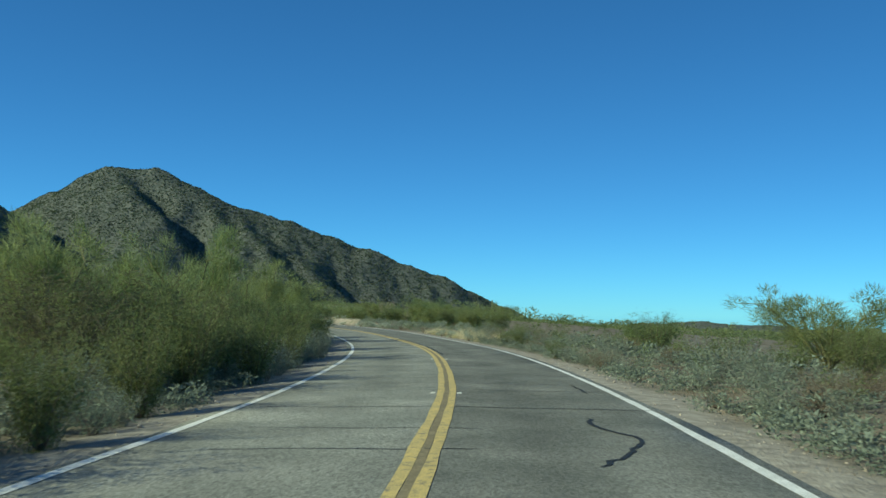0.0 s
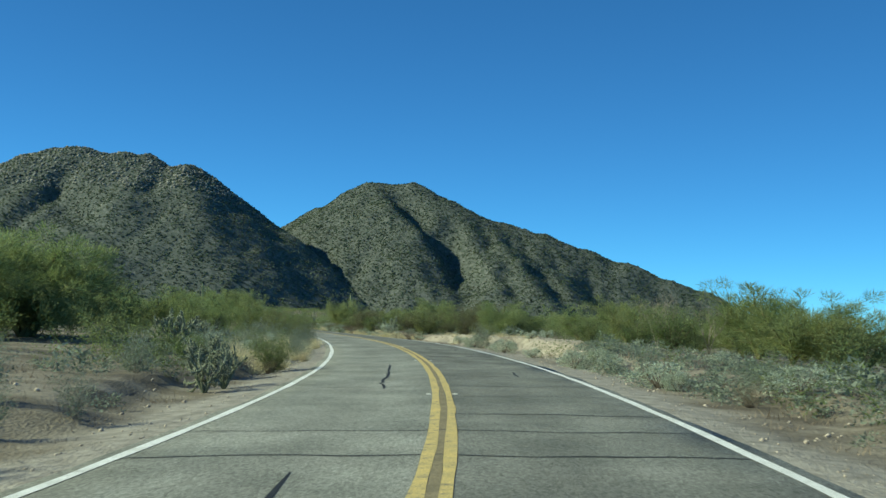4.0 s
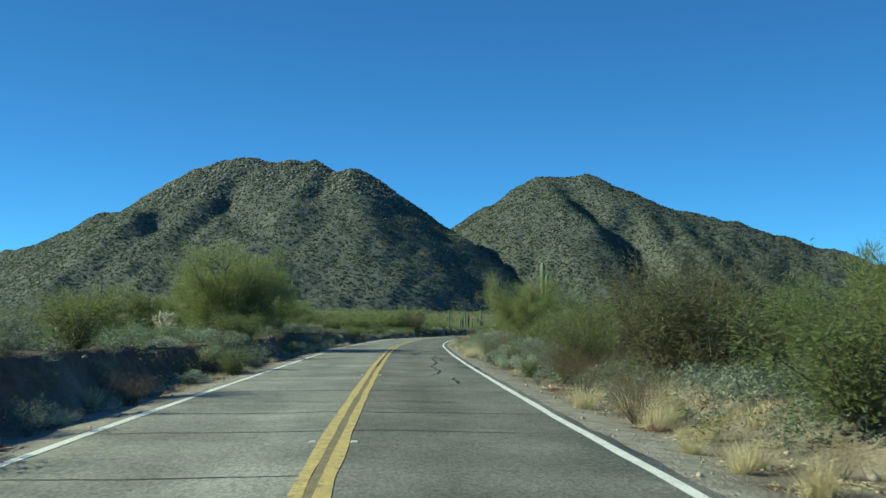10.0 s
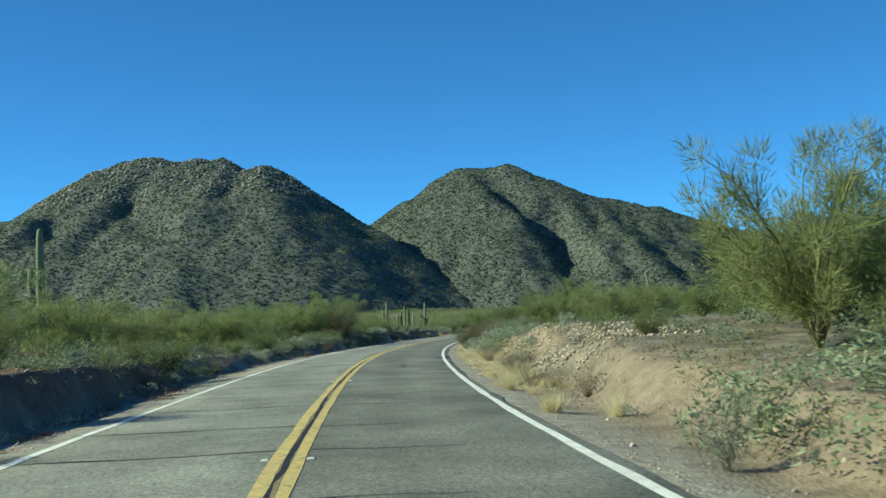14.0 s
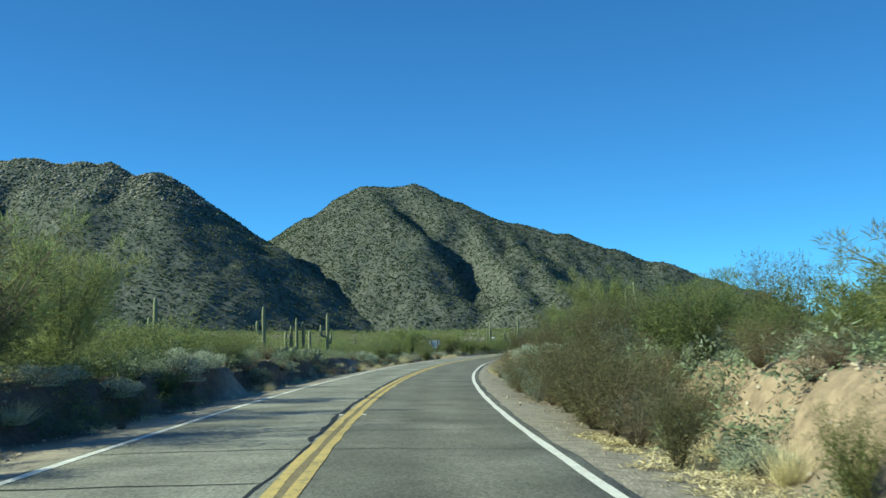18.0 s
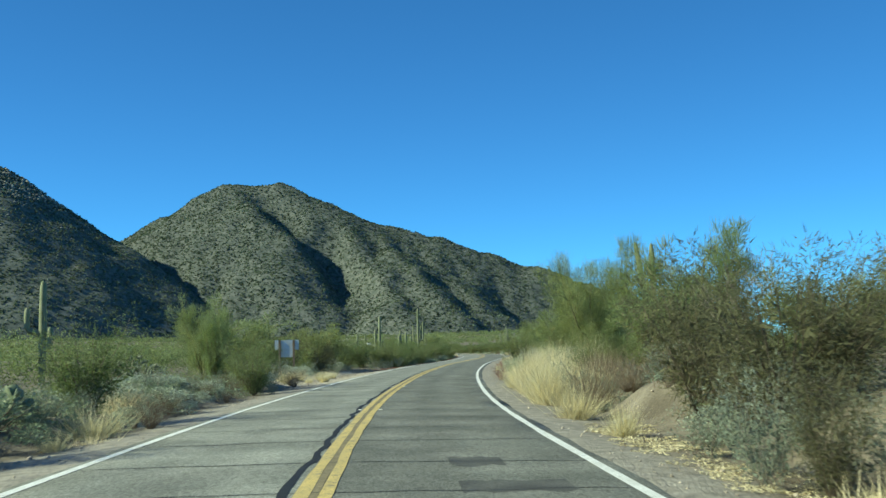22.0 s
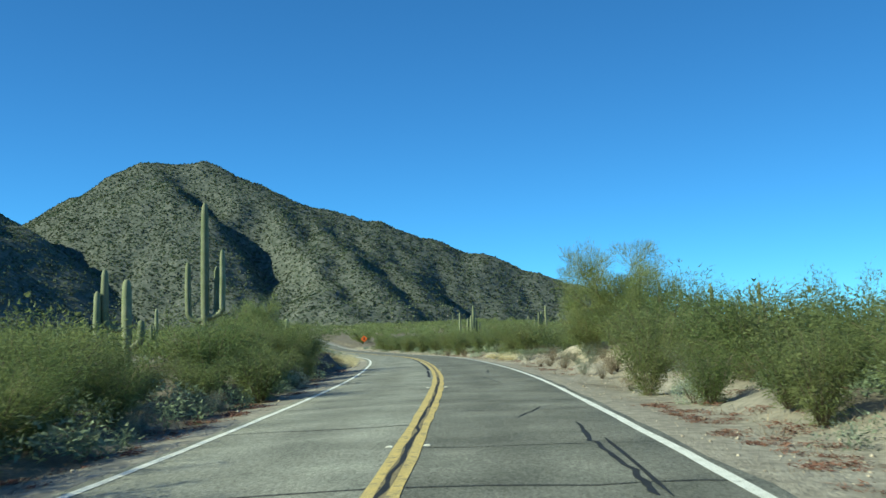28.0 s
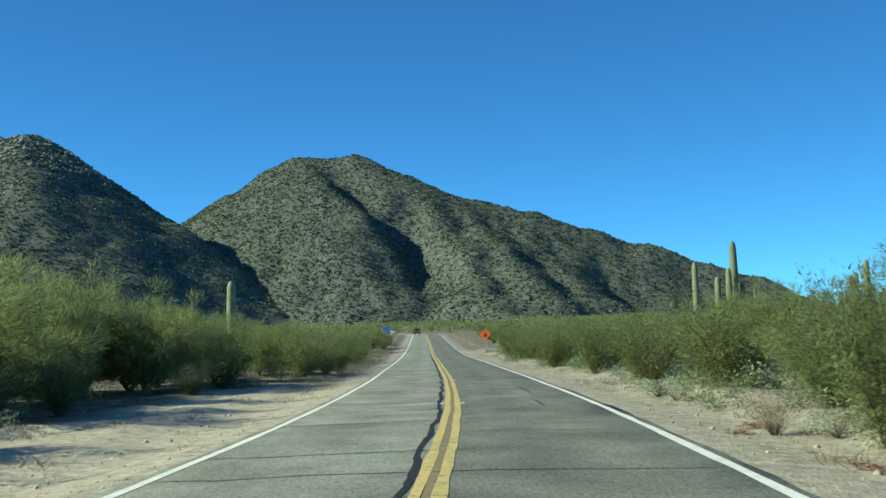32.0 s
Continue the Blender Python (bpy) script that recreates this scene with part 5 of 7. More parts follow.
scatter("bursage", RIGHT, 8, 66, 5.8, 11.0, 65, 0.85, 1.2)
scatter("dry_shrub", RIGHT, 8, 90, 5.6, 10.0, 36, 0.6, 1.2)
scatter("creosote_bush", RIGHT, 10, 80, 9.0, 22.0, 24, 1.25, 1.2)
scatter("palo_verde", RIGHT, 30, 70, 15.0, 20.0, 3, 2.6, 1.2)
scatter("bursage", RIGHT, 62, 104, 6.0, 10.0, 20, 0.85)
scatter("grass_tuft", RIGHT, 50, 75, 5.4, 6.6, 18, 0.8)
scatter("brittlebush", RIGHT, 66, 104, 7.0, 11.5, 8, 1.0)
# second stretch, with the open gravel
scatter("cholla", LEFT, 90, 97, 6.2, 8.4, 2, 1.5)
scatter("creosote_bush", LEFT, 96, 104, 7.0, 9.5, 2, 1.3)
scatter("bursage", LEFT, 92, 126, 5.4, 10.0, 28, 0.9)
scatter("brittlebush", LEFT, 96, 128, 5.6, 9.0, 10, 0.9)
scatter("creosote_bush", LEFT, 94, 128, 8.0, 14.0, 6, 1.3)
scatter("grass_tuft", LEFT, 98, 124, 4.9, 6.6, 32, 0.6)
scatter("cholla", LEFT, 117, 124, 6.6, 12.0, 2, 1.3)
scatter("palo_verde", LEFT, 100, 150, 16.0, 34.0, 16, 3.4, 1.25)
scatter("creosote_bush", LEFT, 100, 135, 12.0, 20.0, 22, 1.8)
scatter("bursage", LEFT, 120, 150, 5.6, 8.0, 9, 0.9)
scatter("creosote_bush", LEFT, 118, 156, 6.4, 9.5, 12, 1.8, 1.15)
scatter("palo_verde", LEFT, 126, 150, 9.5, 13.0, 2, 2.7, 1.2)
scatter("bursage", LEFT, 116, 158, 5.2, 6.6, 15, 0.9)
scatter("palo_verde", LEFT, 148, 168, 9.0, 14.0, 2, 2.6, 1.2)
scatter("palo_verde", RIGHT, 104, 150, 15.0, 30.0, 12, 3.2, 1.25)
scatter("creosote_bush", RIGHT, 102, 150, 12.0, 20.0, 22, 1.5)
scatter("brittlebush", RIGHT, 108, 140, 6.4, 10.5, 4, 0.9)
scatter("bursage", RIGHT, 108, 150, 8.0, 14.0, 7, 0.9)
scatter("mesquite", RIGHT, 146, 176, 9.4, 12.5, 5, 1.8, 1.1)
scatter("cholla", RIGHT, 158, 178, 7.6, 9.4, 2, 0.85)
scatter("bursage", RIGHT, 152, 178, 6.2, 8.0, 6, 0.8, 1.2)
scatter("palo_verde", RIGHT, 140, 172, 11.5, 15.0, 7, 2.3, 1.2)
scatter("creosote_bush", RIGHT, 142, 200, 11.0, 18.0, 30, 1.8)
# the straight: banks on the left, a hedge of shrubs on the right
scatter("bursage", LEFT, 158, 200, 5.2, 9.5, 22, 0.8, 1.2)
scatter("brittlebush", LEFT, 160, 200, 6.8, 9.0, 8, 0.8, 1.1)
scatter("grass_tuft", LEFT, 150, 240, 4.8, 5.8, 28, 0.5)
scatter("brittlebush", LEFT, 160, 200, 8.0, 14.0, 6, 0.9)
scatter("creosote_bush", LEFT, 160, 205, 13.0, 24.0, 24, 1.3)
scatter("creosote_bush", LEFT, 176, 250, 6.2, 8.6, 13, 1.0, 1.3)
scatter("dry_shrub", LEFT, 156, 260, 5.0, 8.0, 24, 0.6, 1.3)
scatter("grass_tuft", RIGHT, 150, 186, 4.9, 6.2, 42, 0.55)
scatter("brittlebush", RIGHT, 160, 176, 6.6, 8.6, 3, 1.0)
scatter("cholla", RIGHT, 166, 184, 8.0, 12.0, 2, 1.6)
scatter("mesquite", RIGHT, 178, 208, 6.6, 10.0, 7, 2.1, 1.15)
scatter("dry_shrub", RIGHT, 176, 250, 5.4, 7.4, 30, 0.8, 1.1)
scatter("bursage", RIGHT, 186, 212, 5.5, 7.0, 9, 1.0)
scatter("palo_verde", RIGHT, 176, 215, 10.0, 20.0, 10, 3.0, 1.2)
scatter("palo_verde", RIGHT, 224, 244, 10.0, 12.5, 5, 2.6, 1.15)
scatter("mesquite", RIGHT, 206, 222, 8.0, 10.0, 2, 2.0, 1.2)
scatter("creosote_bush", RIGHT, 204, 226, 8.6, 13.0, 10, 1.6, 1.2)
scatter("palo_verde", RIGHT, 205, 222, 10.5, 14.0, 6, 2.3, 1.2)
scatter("grass_tuft", RIGHT, 208, 226, 4.9, 6.0, 15, 0.8)
scatter("brittlebush", RIGHT, 205, 240, 5.6, 8.0, 15, 1.0, 1.1)
scatter("creosote_bush", RIGHT, 205, 240, 7.0, 10.0, 6, 1.3, 1.1)
scatter("cholla", RIGHT, 218, 228, 6.4, 8.0, 1, 1.2)
# cut banks
scatter("creosote_bush", LEFT, 205, 300, 10.0, 18.0, 44, 1.2)
scatter("brittlebush", LEFT, 205, 300, 5.8, 10.0, 32, 0.8, 1.15)
scatter("creosote_bush", LEFT, 250, 345, 6.0, 9.5, 14, 1.0, 1.3)
scatter("dry_shrub", LEFT, 260, 385, 5.0, 7.5, 36, 0.6, 1.2)
scatter("palo_verde", LEFT, 210, 300, 11.0, 26.0, 26, 2.9, 1.2)
scatter("palo_verde", LEFT, 294, 306, 10.0, 13.0, 3, 3.6, 1.1)
scatter("cholla", LEFT, 230, 300, 9.0, 14.0, 2, 1.1)
scatter("brittlebush", RIGHT, 240, 330, 7.6, 12.0, 16, 0.9)
scatter("cholla", RIGHT, 258, 350, 9.0, 13.0, 2, 1.2)
scatter("creosote_bush", RIGHT, 240, 330, 12.0, 20.0, 34, 1.6)
scatter("palo_verde", RIGHT, 246, 330, 13.0, 26.0, 16, 3.0, 1.2)
scatter("grass_tuft", RIGHT, 240, 300, 4.8, 6.0, 39, 0.5)
scatter("bursage", RIGHT, 256, 300, 6.4, 9.0, 8, 0.7)
scatter("palo_verde", RIGHT, 289, 304, 10.0, 14.0, 6, 2.8, 1.15)
scatter("mesquite", RIGHT, 296, 326, 5.8, 8.6, 8, 1.6, 1.1)
scatter("dry_shrub", RIGHT, 286, 345, 5.4, 8.0, 24, 0.8, 1.1)
scatter("creosote_bush", RIGHT, 310, 345, 7.5, 11.0, 7, 1.2)
scatter("brittlebush", RIGHT, 322, 338, 5.8, 7.6, 11, 1.1, 1.15)
scatter("mesquite", RIGHT, 330, 345, 6.2, 8.2, 2, 1.7)
scatter("grass_tuft", RIGHT, 340, 363, 4.8, 6.3, 30, 0.55)
scatter("creosote_bush", LEFT, 300, 375, 8.0, 16.0, 14, 1.2)
scatter("brittlebush", LEFT, 300, 356, 5.8, 10.0, 16, 0.8)
scatter("brittlebush", LEFT, 356, 392, 5.4, 9.0, 21, 0.95, 1.1)
scatter("cholla", LEFT, 322, 376, 7.0, 12.0, 4, 1.2)
scatter("grass_tuft", LEFT, 310, 376, 4.9, 6.2, 9, 0.6)
scatter("bursage", LEFT, 360, 400, 5.4, 7.5, 10, 0.8)
scatter("creosote_bush", LEFT, 374, 381, 6.8, 8.4, 2, 1.7, 1.1)
scatter("mesquite", RIGHT, 362, 382, 7.2, 10.0, 5, 2.1, 1.2)
scatter("palo_verde", RIGHT, 368, 378, 8.6, 11.0, 1, 2.4, 1.1)
scatter("dry_shrub", RIGHT, 354, 384, 5.6, 7.6, 26, 1.0, 1.1)
scatter("bursage", RIGHT, 356, 386, 5.8, 8.0, 12, 1.1)
scatter("cholla", RIGHT, 358, 366, 8.0, 10.0, 1, 1.6)
scatter("grass_tuft", RIGHT, 380, 397, 5.4, 7.2, 39, 1.35)
scatter("palo_verde", RIGHT, 385, 404, 8.0, 11.0, 2, 1.9, 1.2)
scatter("creosote_bush", RIGHT, 384, 400, 7.2, 9.0, 4, 1.1, 1.15)
scatter("creosote_bush", RIGHT, 400, 414, 8.5, 14.0, 5, 1.4, 1.2)
# pull-out and the red flats
scatter("palo_verde", LEFT, 416, 440, 9.5, 15.0, 4, 3.2, 1.2)
scatter("creosote_bush", LEFT, 415, 440, 9.0, 13.0, 10, 2.0, 1.2)
scatter("mesquite", LEFT, 415, 440, 9.0, 13.0, 4, 2.2, 1.2)
scatter("bursage", LEFT, 390, 440, 6.8, 10.0, 17, 0.7)
scatter("dry_shrub", LEFT, 384, 402, 5.4, 8.0, 14, 0.7)
scatter("grass_tuft", LEFT, 394, 412, 5.2, 8.0, 15, 0.6)
scatter("brittlebush", RIGHT, 408, 446, 6.4, 9.2, 22, 1.0, 1.2)
scatter("creosote_bush", RIGHT, 412, 470, 9.5, 13.0, 20, 2.1, 1.15)
scatter("creosote_bush", RIGHT, 412, 480, 11.0, 22.0, 48, 1.9)
scatter("palo_verde", RIGHT, 420, 480, 13.0, 26.0, 12, 3.0, 1.2)
scatter("grass_tuft", RIGHT, 420, 460, 5.6, 6.8, 6, 0.5)
scatter("palo_verde", RIGHT, 458, 468, 8.2, 10.5, 1, 3.0, 1.15)
scatter("creosote_bush", RIGHT, 454, 480, 7.0, 10.0, 5, 2.0)
scatter("creosote_bush", LEFT, 436, 516, 6.2, 8.6, 34, 1.75, 1.2)
scatter("creosote_bush", LEFT, 436, 516, 9.0, 18.0, 20, 1.6, 1.15)
scatter("bursage", LEFT, 434, 510, 5.2, 7.2, 32, 0.75)
scatter("brittlebush", LEFT, 452, 506, 5.6, 6.8, 5, 0.8)
scatter("creosote_bush", RIGHT, 474, 497, 7.2, 11.0, 14, 1.6, 1.2)
scatter("bursage", RIGHT, 486, 540, 6.0, 9.0, 17, 0.7)
scatter("dry_shrub", RIGHT, 484, 560, 5.8, 9.0, 30, 0.6)
scatter("grass_tuft", LEFT, 530, 547, 5.2, 7.0, 14, 0.7)
scatter("creosote_bush", LEFT, 478, 514, 6.8, 9.5, 10, 2.0, 1.1)
# the last straight
scatter("brittlebush", RIGHT, 516, 620, 6.2, 8.2, 13, 0.85)
scatter("creosote_bush", RIGHT, 522, 640, 7.0, 9.6, 36, 1.9, 1.25)
scatter("creosote_bush", RIGHT, 521, 640, 9.0, 18.0, 40, 1.7, 1.25)
scatter("palo_verde", RIGHT, 546, 700, 8.6, 18.0, 9, 2.8, 1.2)
scatter("cholla", RIGHT, 520, 560, 7.5, 10.0, 2, 1.1)
scatter("palo_verde", LEFT, 552, 584, 13.4, 16.0, 24, 3.4, 1.25)
scatter("palo_verde", LEFT, 582, 596, 9.5, 13.0, 2, 2.8, 1.2)
scatter("creosote_bush", LEFT, 544, 582, 11.6, 14.0, 36, 1.8, 1.2)
scatter("creosote_bush", LEFT, 580, 596, 7.5, 12.0, 6, 2.1, 1.2)
scatter("creosote_bush", LEFT, 584, 680, 6.6, 13.0, 16, 1.8, 1.15)
scatter("palo_verde", LEFT, 590, 700, 9.0, 18.0, 5, 2.8, 1.2)

# plants nearest to the road stand singly; the rest of each kind is one mass
LIMIT = {"creosote_bush": 298, "palo_verde": 250, "brittlebush": 260, "bursage": 270, "mesquite": 120, "cholla": 70, "grass_tuft": 295, "bare_tree": 16, "tall_palo_verde": 12, "dry_shrub": 250, "prickly_pear": 30, "pale_cholla": 8, "green_brittlebush": 90}


def footing(x, y, wide):
    """Where a plant's foot lies: on a slope it grows out over it."""
    around = land(x + 0.3 * wide * np.array([-1, 1, 0, 0]), y + 0.3 * wide * np.array([0, 0, -1, 1]))
    return 0.45 * float(land(x, y)) + 0.55 * min(float(np.max(around)), float(land(x, y)) + 0.5)


rest = {}
for name, spots in PLACES.items():
    spots.sort(key=lambda p: (p not in CHOSEN, abs(p[0] - float(road_x(p[1])))))
    keep, rest[name] = spots[: LIMIT[name]], spots[LIMIT[name] :]
    originals = KINDS[name]
    for n, (x, y, tall, wide) in enumerate(keep):
        z = footing(x, y, wide) - 0.03
        m = Matrix.LocRotScale((x, y, z), Euler((0, 0, rng.uniform(0, 6.28))), None)
        if n < len(originals):
            ob = originals[n]
            ob.matrix_basis = m
        else:
            ob = copy_thing(originals[n % len(originals)], m)
        ob.scale = (wide, wide, tall)
    for spare in originals[len(keep):]:
        for o in (*spare.children, spare):
            bpy.data.objects.remove(o)


# ---- plants: the mass beyond ----
def mass(name, label, category, variants, spots, material):
    """Many plants as one mesh: variants are (places, corners) one unit high; spots are rows of x, y, height, width."""
    if not len(spots):
        return None
    spots = np.asarray(spots, float)
    zs = land(spots[:, 0], spots[:, 1]) - 0.05 if spots.shape[1] == 4 else spots[:, 4]
    turn = rng.uniform(0, 2 * np.pi, len(spots))
    vs, fs, base = [], [], 0
    for k, (v, f) in enumerate(variants):
        pick = np.arange(len(spots)) % len(variants) == k
        s, a, z = spots[pick], turn[pick], zs[pick]
        c, n = np.cos(a)[:, None], np.sin(a)[:, None]
        x = (v[None, :, 0] * c - v[None, :, 1] * n) * s[:, 3:4] + s[:, 0:1]
        y = (v[None, :, 0] * n + v[None, :, 1] * c) * s[:, 3:4] + s[:, 1:2]
        zz = v[None, :, 2] * s[:, 2:3] + z[:, None]
        vs.append(np.stack([x, y, zz], -1).reshape(-1, 3))
        fs.append((f[None] + (np.arange(len(s)) * len(v))[:, None, None] + base).reshape(-1, f.shape[1]))
        base += len(vs[-1])
    return tagged(new(name, mesh_from(name, np.concatenate(vs), np.concatenate(fs), material)), label, category, kind="stuff")


def light_bush(seed, leaves, leaf, width, spread=0.6, low=0.15):
    return bush_parts(seed, 9, spread, leaves, leaf, width, low, 0.2, 0.012)[1]


def light_tree(seed, leaves, leaf, width):
    return tree_parts(seed, leaves, leaf, width)[1]


MID_BUSH = [light_bush(900 + k, 330, 0.09, 0.042) for k in range(4)]
MID_TREE = [light_tree(910 + k, 850, 0.1, 0.02) for k in range(4)]
REST_BUSH = [light_bush(960 + k, 1100, 0.055, 0.022) for k in range(4)]
REST_TREE = [light_tree(964 + k, 4600, 0.08, 0.0085) for k in range(4)]
MID_GREY = [dome_parts(920 + k, 160, 0.13, 0.07)[1] for k in range(3)]
FAR_BUSH = [light_bush(930 + k, 40, 0.18, 0.12, 0.7) for k in range(5)]
FAR_TREE = [light_tree(940 + k, 130, 0.14, 0.06) for k in range(4)]


def open_plain(spots):
    """Leaves the open slope to the right of the first bend nearly free of trees."""
    side = spots[:, 0] - road_x(spots[:, 1])
    return spots[~((side > 0) & (spots[:, 1] < 170) & (rng.random(len(spots)) < 0.95))]


def open_low(spots):
    """Lower bushes on the open slope beside the first bend."""
    side = spots[:, 0] - road_x(spots[:, 1])
    low = (side > 0) & (spots[:, 1] < 150)
    spots[low, 2:4] *= 0.72
    return spots


def field(count, near_, far_, y0, y1, size, wide, sides=(-1, 1)):
    """Evenly strewn spots beside the road."""
    y = rng.uniform(y0, y1, count)
    x = road_x(y) + rng.choice(sides, count) * rng.uniform(near_, far_, count)
    s = size * rng.uniform(0.6, 1.35, count)
    return np.stack([x, y, s, s * wide * rng.uniform(0.85, 1.2, count)], 1)


mass("creosote_scrub", "olive green creosote scrub spreading over the flat", "scrub", MID_BUSH, open_low(field(1100, 16, 48, -20, 720, 1.5, 1.15)), LEAF_BUSH)
mass("creosote_thicket", "olive green creosote bushes standing close together", "scrub", REST_BUSH, np.array(rest["creosote_bush"]).reshape(-1, 4), LEAF_BUSH)
mass("palo_verde_scrub", "pale green palo verde thicket behind the verge", "scrub", MID_TREE, open_plain(field(280, 20, 70, -20, 760, 2.9, 1.2)), LEAF_TREE)
mass("palo_verde_thicket", "yellow-green palo verde trees standing close together", "scrub", REST_TREE, np.array(rest["palo_verde"]).reshape(-1, 4), LEAF_TREE)
mass("grey_scrub", "silver-grey low shrubs between the bushes", "scrub", MID_GREY, np.concatenate([np.array(rest[k]).reshape(-1, 4) for k in ("brittlebush", "bursage", "dry_shrub", "mesquite")] + [field(700, 11, 40, -20, 700, 0.7, 1.2)]), LEAF_DULL)
mass("far_creosote_scrub", "distant olive scrub on the plain", "scrub", FAR_BUSH, np.concatenate([field(3400, 46, 150, -30, 800, 1.6, 1.3), field(2600, 0, 420, 790, 1250, 2.4, 1.6), field(2400, 150, 900, 100, 1500, 2.4, 1.8, (1,)), field(1200, 150, 700, 200, 1200, 2.6, 1.7, (-1,))]), LEAF_BUSH)
mass("far_palo_verde_scrub", "distant pale green trees on the plain", "scrub", FAR_TREE, np.concatenate([open_plain(field(900, 60, 200, 0, 800, 3.2, 1.3)), field(1100, 0, 450, 790, 1250, 3.6, 1.5), field(500, 150, 800, 200, 1200, 3.6, 1.4)]), LEAF_TREE)


def on_hill(field_, count, lo, hi, size, front=True):
    """Spots on a hill's face: x, y, height, width, z."""
    xs, yy, H = field_
    out = []
    while len(out) < count:
        i, j = rng.integers(1, len(yy) - 1), rng.integers(1, len(xs) - 1)
        if not lo < H[i, j] < hi or (front and H[i, j] - H[i - 1, j] < -1.5):
            continue
        u, v = rng.random(2)
        z = H[i, j] * (1 - u) * (1 - v) + H[i + 1, j] * u * (1 - v) + H[i, j + 1] * (1 - u) * v + H[i + 1, j + 1] * u * v
        s = size * rng.uniform(0.6, 1.5)
        out.append((xs[j] + v * (xs[1] - xs[0]), yy[i] + u * (yy[1] - yy[0]), s, s * 1.5, z - 0.2))
    return np.array(out)


def clump(seed, n):
    """A far shrub: a few broad leaves over a small dome."""
    r = np.random.default_rng(seed)
    w = unit(r.normal(size=(n, 3)) + [0, 0, 0.5])
    return slivers(w * 0.28 * [1, 1, 1.2], unit(r.normal(size=(n, 3)) + [0, 0, 0.6]), 0.75, 0.8, r)


CLUMPS = [clump(950 + k, 4) for k in range(5)]
mass("hill_shrubs", "green shrubs dotted over the hillsides", "scrub", CLUMPS, np.concatenate([on_hill(field_right, 46000, 2, 400, 1.8), on_hill(field_left, 46000, 2, 400, 1.8), on_hill(field_far, 2500, -100, 0, 3.0)]), LEAF_HILL)


def stone(seed):
    r = np.random.default_rng(seed)
    v = unit(np.array([[1, 0, 0], [-1, 0, 0], [0, 1, 0], [0, -1, 0], [0, 0, 1], [0, 0, -1], [0.7, 0.7, 0.3], [-0.7, 0.6, 0.4]], float) + r.normal(0, 0.18, (8, 3))) * r.uniform(0.4, 0.6, (8, 1))
    f = np.array([[6, 4, 0], [6, 2, 4], [6, 0, 2], [7, 4, 2], [7, 1, 4], [7, 2, 1], [1, 3, 4], [0, 4, 3], [0, 5, 2], [2, 5, 1], [1, 5, 3], [3, 5, 0]])
    return v, f


STONES = [stone(970 + k) for k in range(5)]


def lying(spots):
    """Stones lie on the ground, a quarter sunk."""
    return np.concatenate([spots, (land(spots[:, 0], spots[:, 1]) + 0.12 * spots[:, 2])[:, None]], 1)



mass("hill_boulders", "weathered grey-brown boulders near the hilltops", "boulders", STONES, np.concatenate([on_hill(field_left, 1700, 215, 400, 4.0), on_hill(field_left, 700, 150, 230, 2.6), on_hill(field_left, 3000, 20, 300, 1.5), on_hill(field_right, 3600, 20, 400, 1.5)]), HILL_ROCK)
bank_spots = [field(n, 5.6, 10, y0, y1, 0.075, 1.3, (s,)) for n, s, y0, y1 in ((5200, 1, 248, 290), (260, 1, 398, 410), (1200, 1, 292, 326), (2200, 1, 335, 362), (900, 1, 490, 525), (500, -1, 503, 534), (900, -1, 150, 350), (700, 1, 110, 180))]
mass("bank_rubble", "pale broken stones strewn over the cut banks", "stones", STONES, lying(np.concatenate(bank_spots)), BANK_ROCK)
mass("verge_stones", "small stones lying along the road verge", "stones", STONES, lying(np.concatenate([field(9000, 3.75, 5.6, -10, 640, 0.03, 1.3), field(1600, 4.0, 7.5, -10, 640, 0.07, 1.2)])), BANK_ROCK)


# ---- low shrubs that close the gaps beside the road ----
def off_sand(spots):
    """Drops the spots that lie on the bare sand and the open gravel."""
    side = spots[:, 0] - road_x(spots[:, 1])
    y = spots[:, 1]
    bare = ((side < 0) & ((y > 398) & (y < 424) & (side > -8.5) | (y > 536) & (y < 580) & (side > -9.5))) | ((side > 0) & ((y > 112) & (y < 150) & (side < 13) | (y > 402) & (y < 470) & (side < 6.5) | (y > 486) & (y < 522) & (side < 9)))
    return spots[~bare]


LOW_GREY = [dome_parts(1000 + k, 190, 0.11, 0.046)[1] for k in range(4)]
LOW_SAGE = [dome_parts(1005 + k, 230, 0.1, 0.04, 0.85)[1] for k in range(4)]
LOW_OLIVE = [light_bush(1010 + k, 200, 0.11, 0.03, 0.7, 0.03) for k in range(4)]
mass("low_grey_shrubs", "low grey-green shrubs crowding the verge and banks", "scrub", LOW_GREY, off_sand(np.concatenate([field(1400, 5.4, 10, -10, 660, 0.5, 1.3)] + [field(n, a, b, y0, y1, 0.55, 1.3, (s_,)) for n, s_, y0, y1, a, b in ((300, 1, 4, 108, 5.0, 9), (90, 1, 4, 60, 4.7, 5.6), (150, 1, 178, 208, 5.7, 8), (90, 1, 352, 386, 6.0, 9), (190, -1, 2, 64, 4.6, 7), (110, -1, 92, 132, 5.8, 10))])), LEAF_DULL)
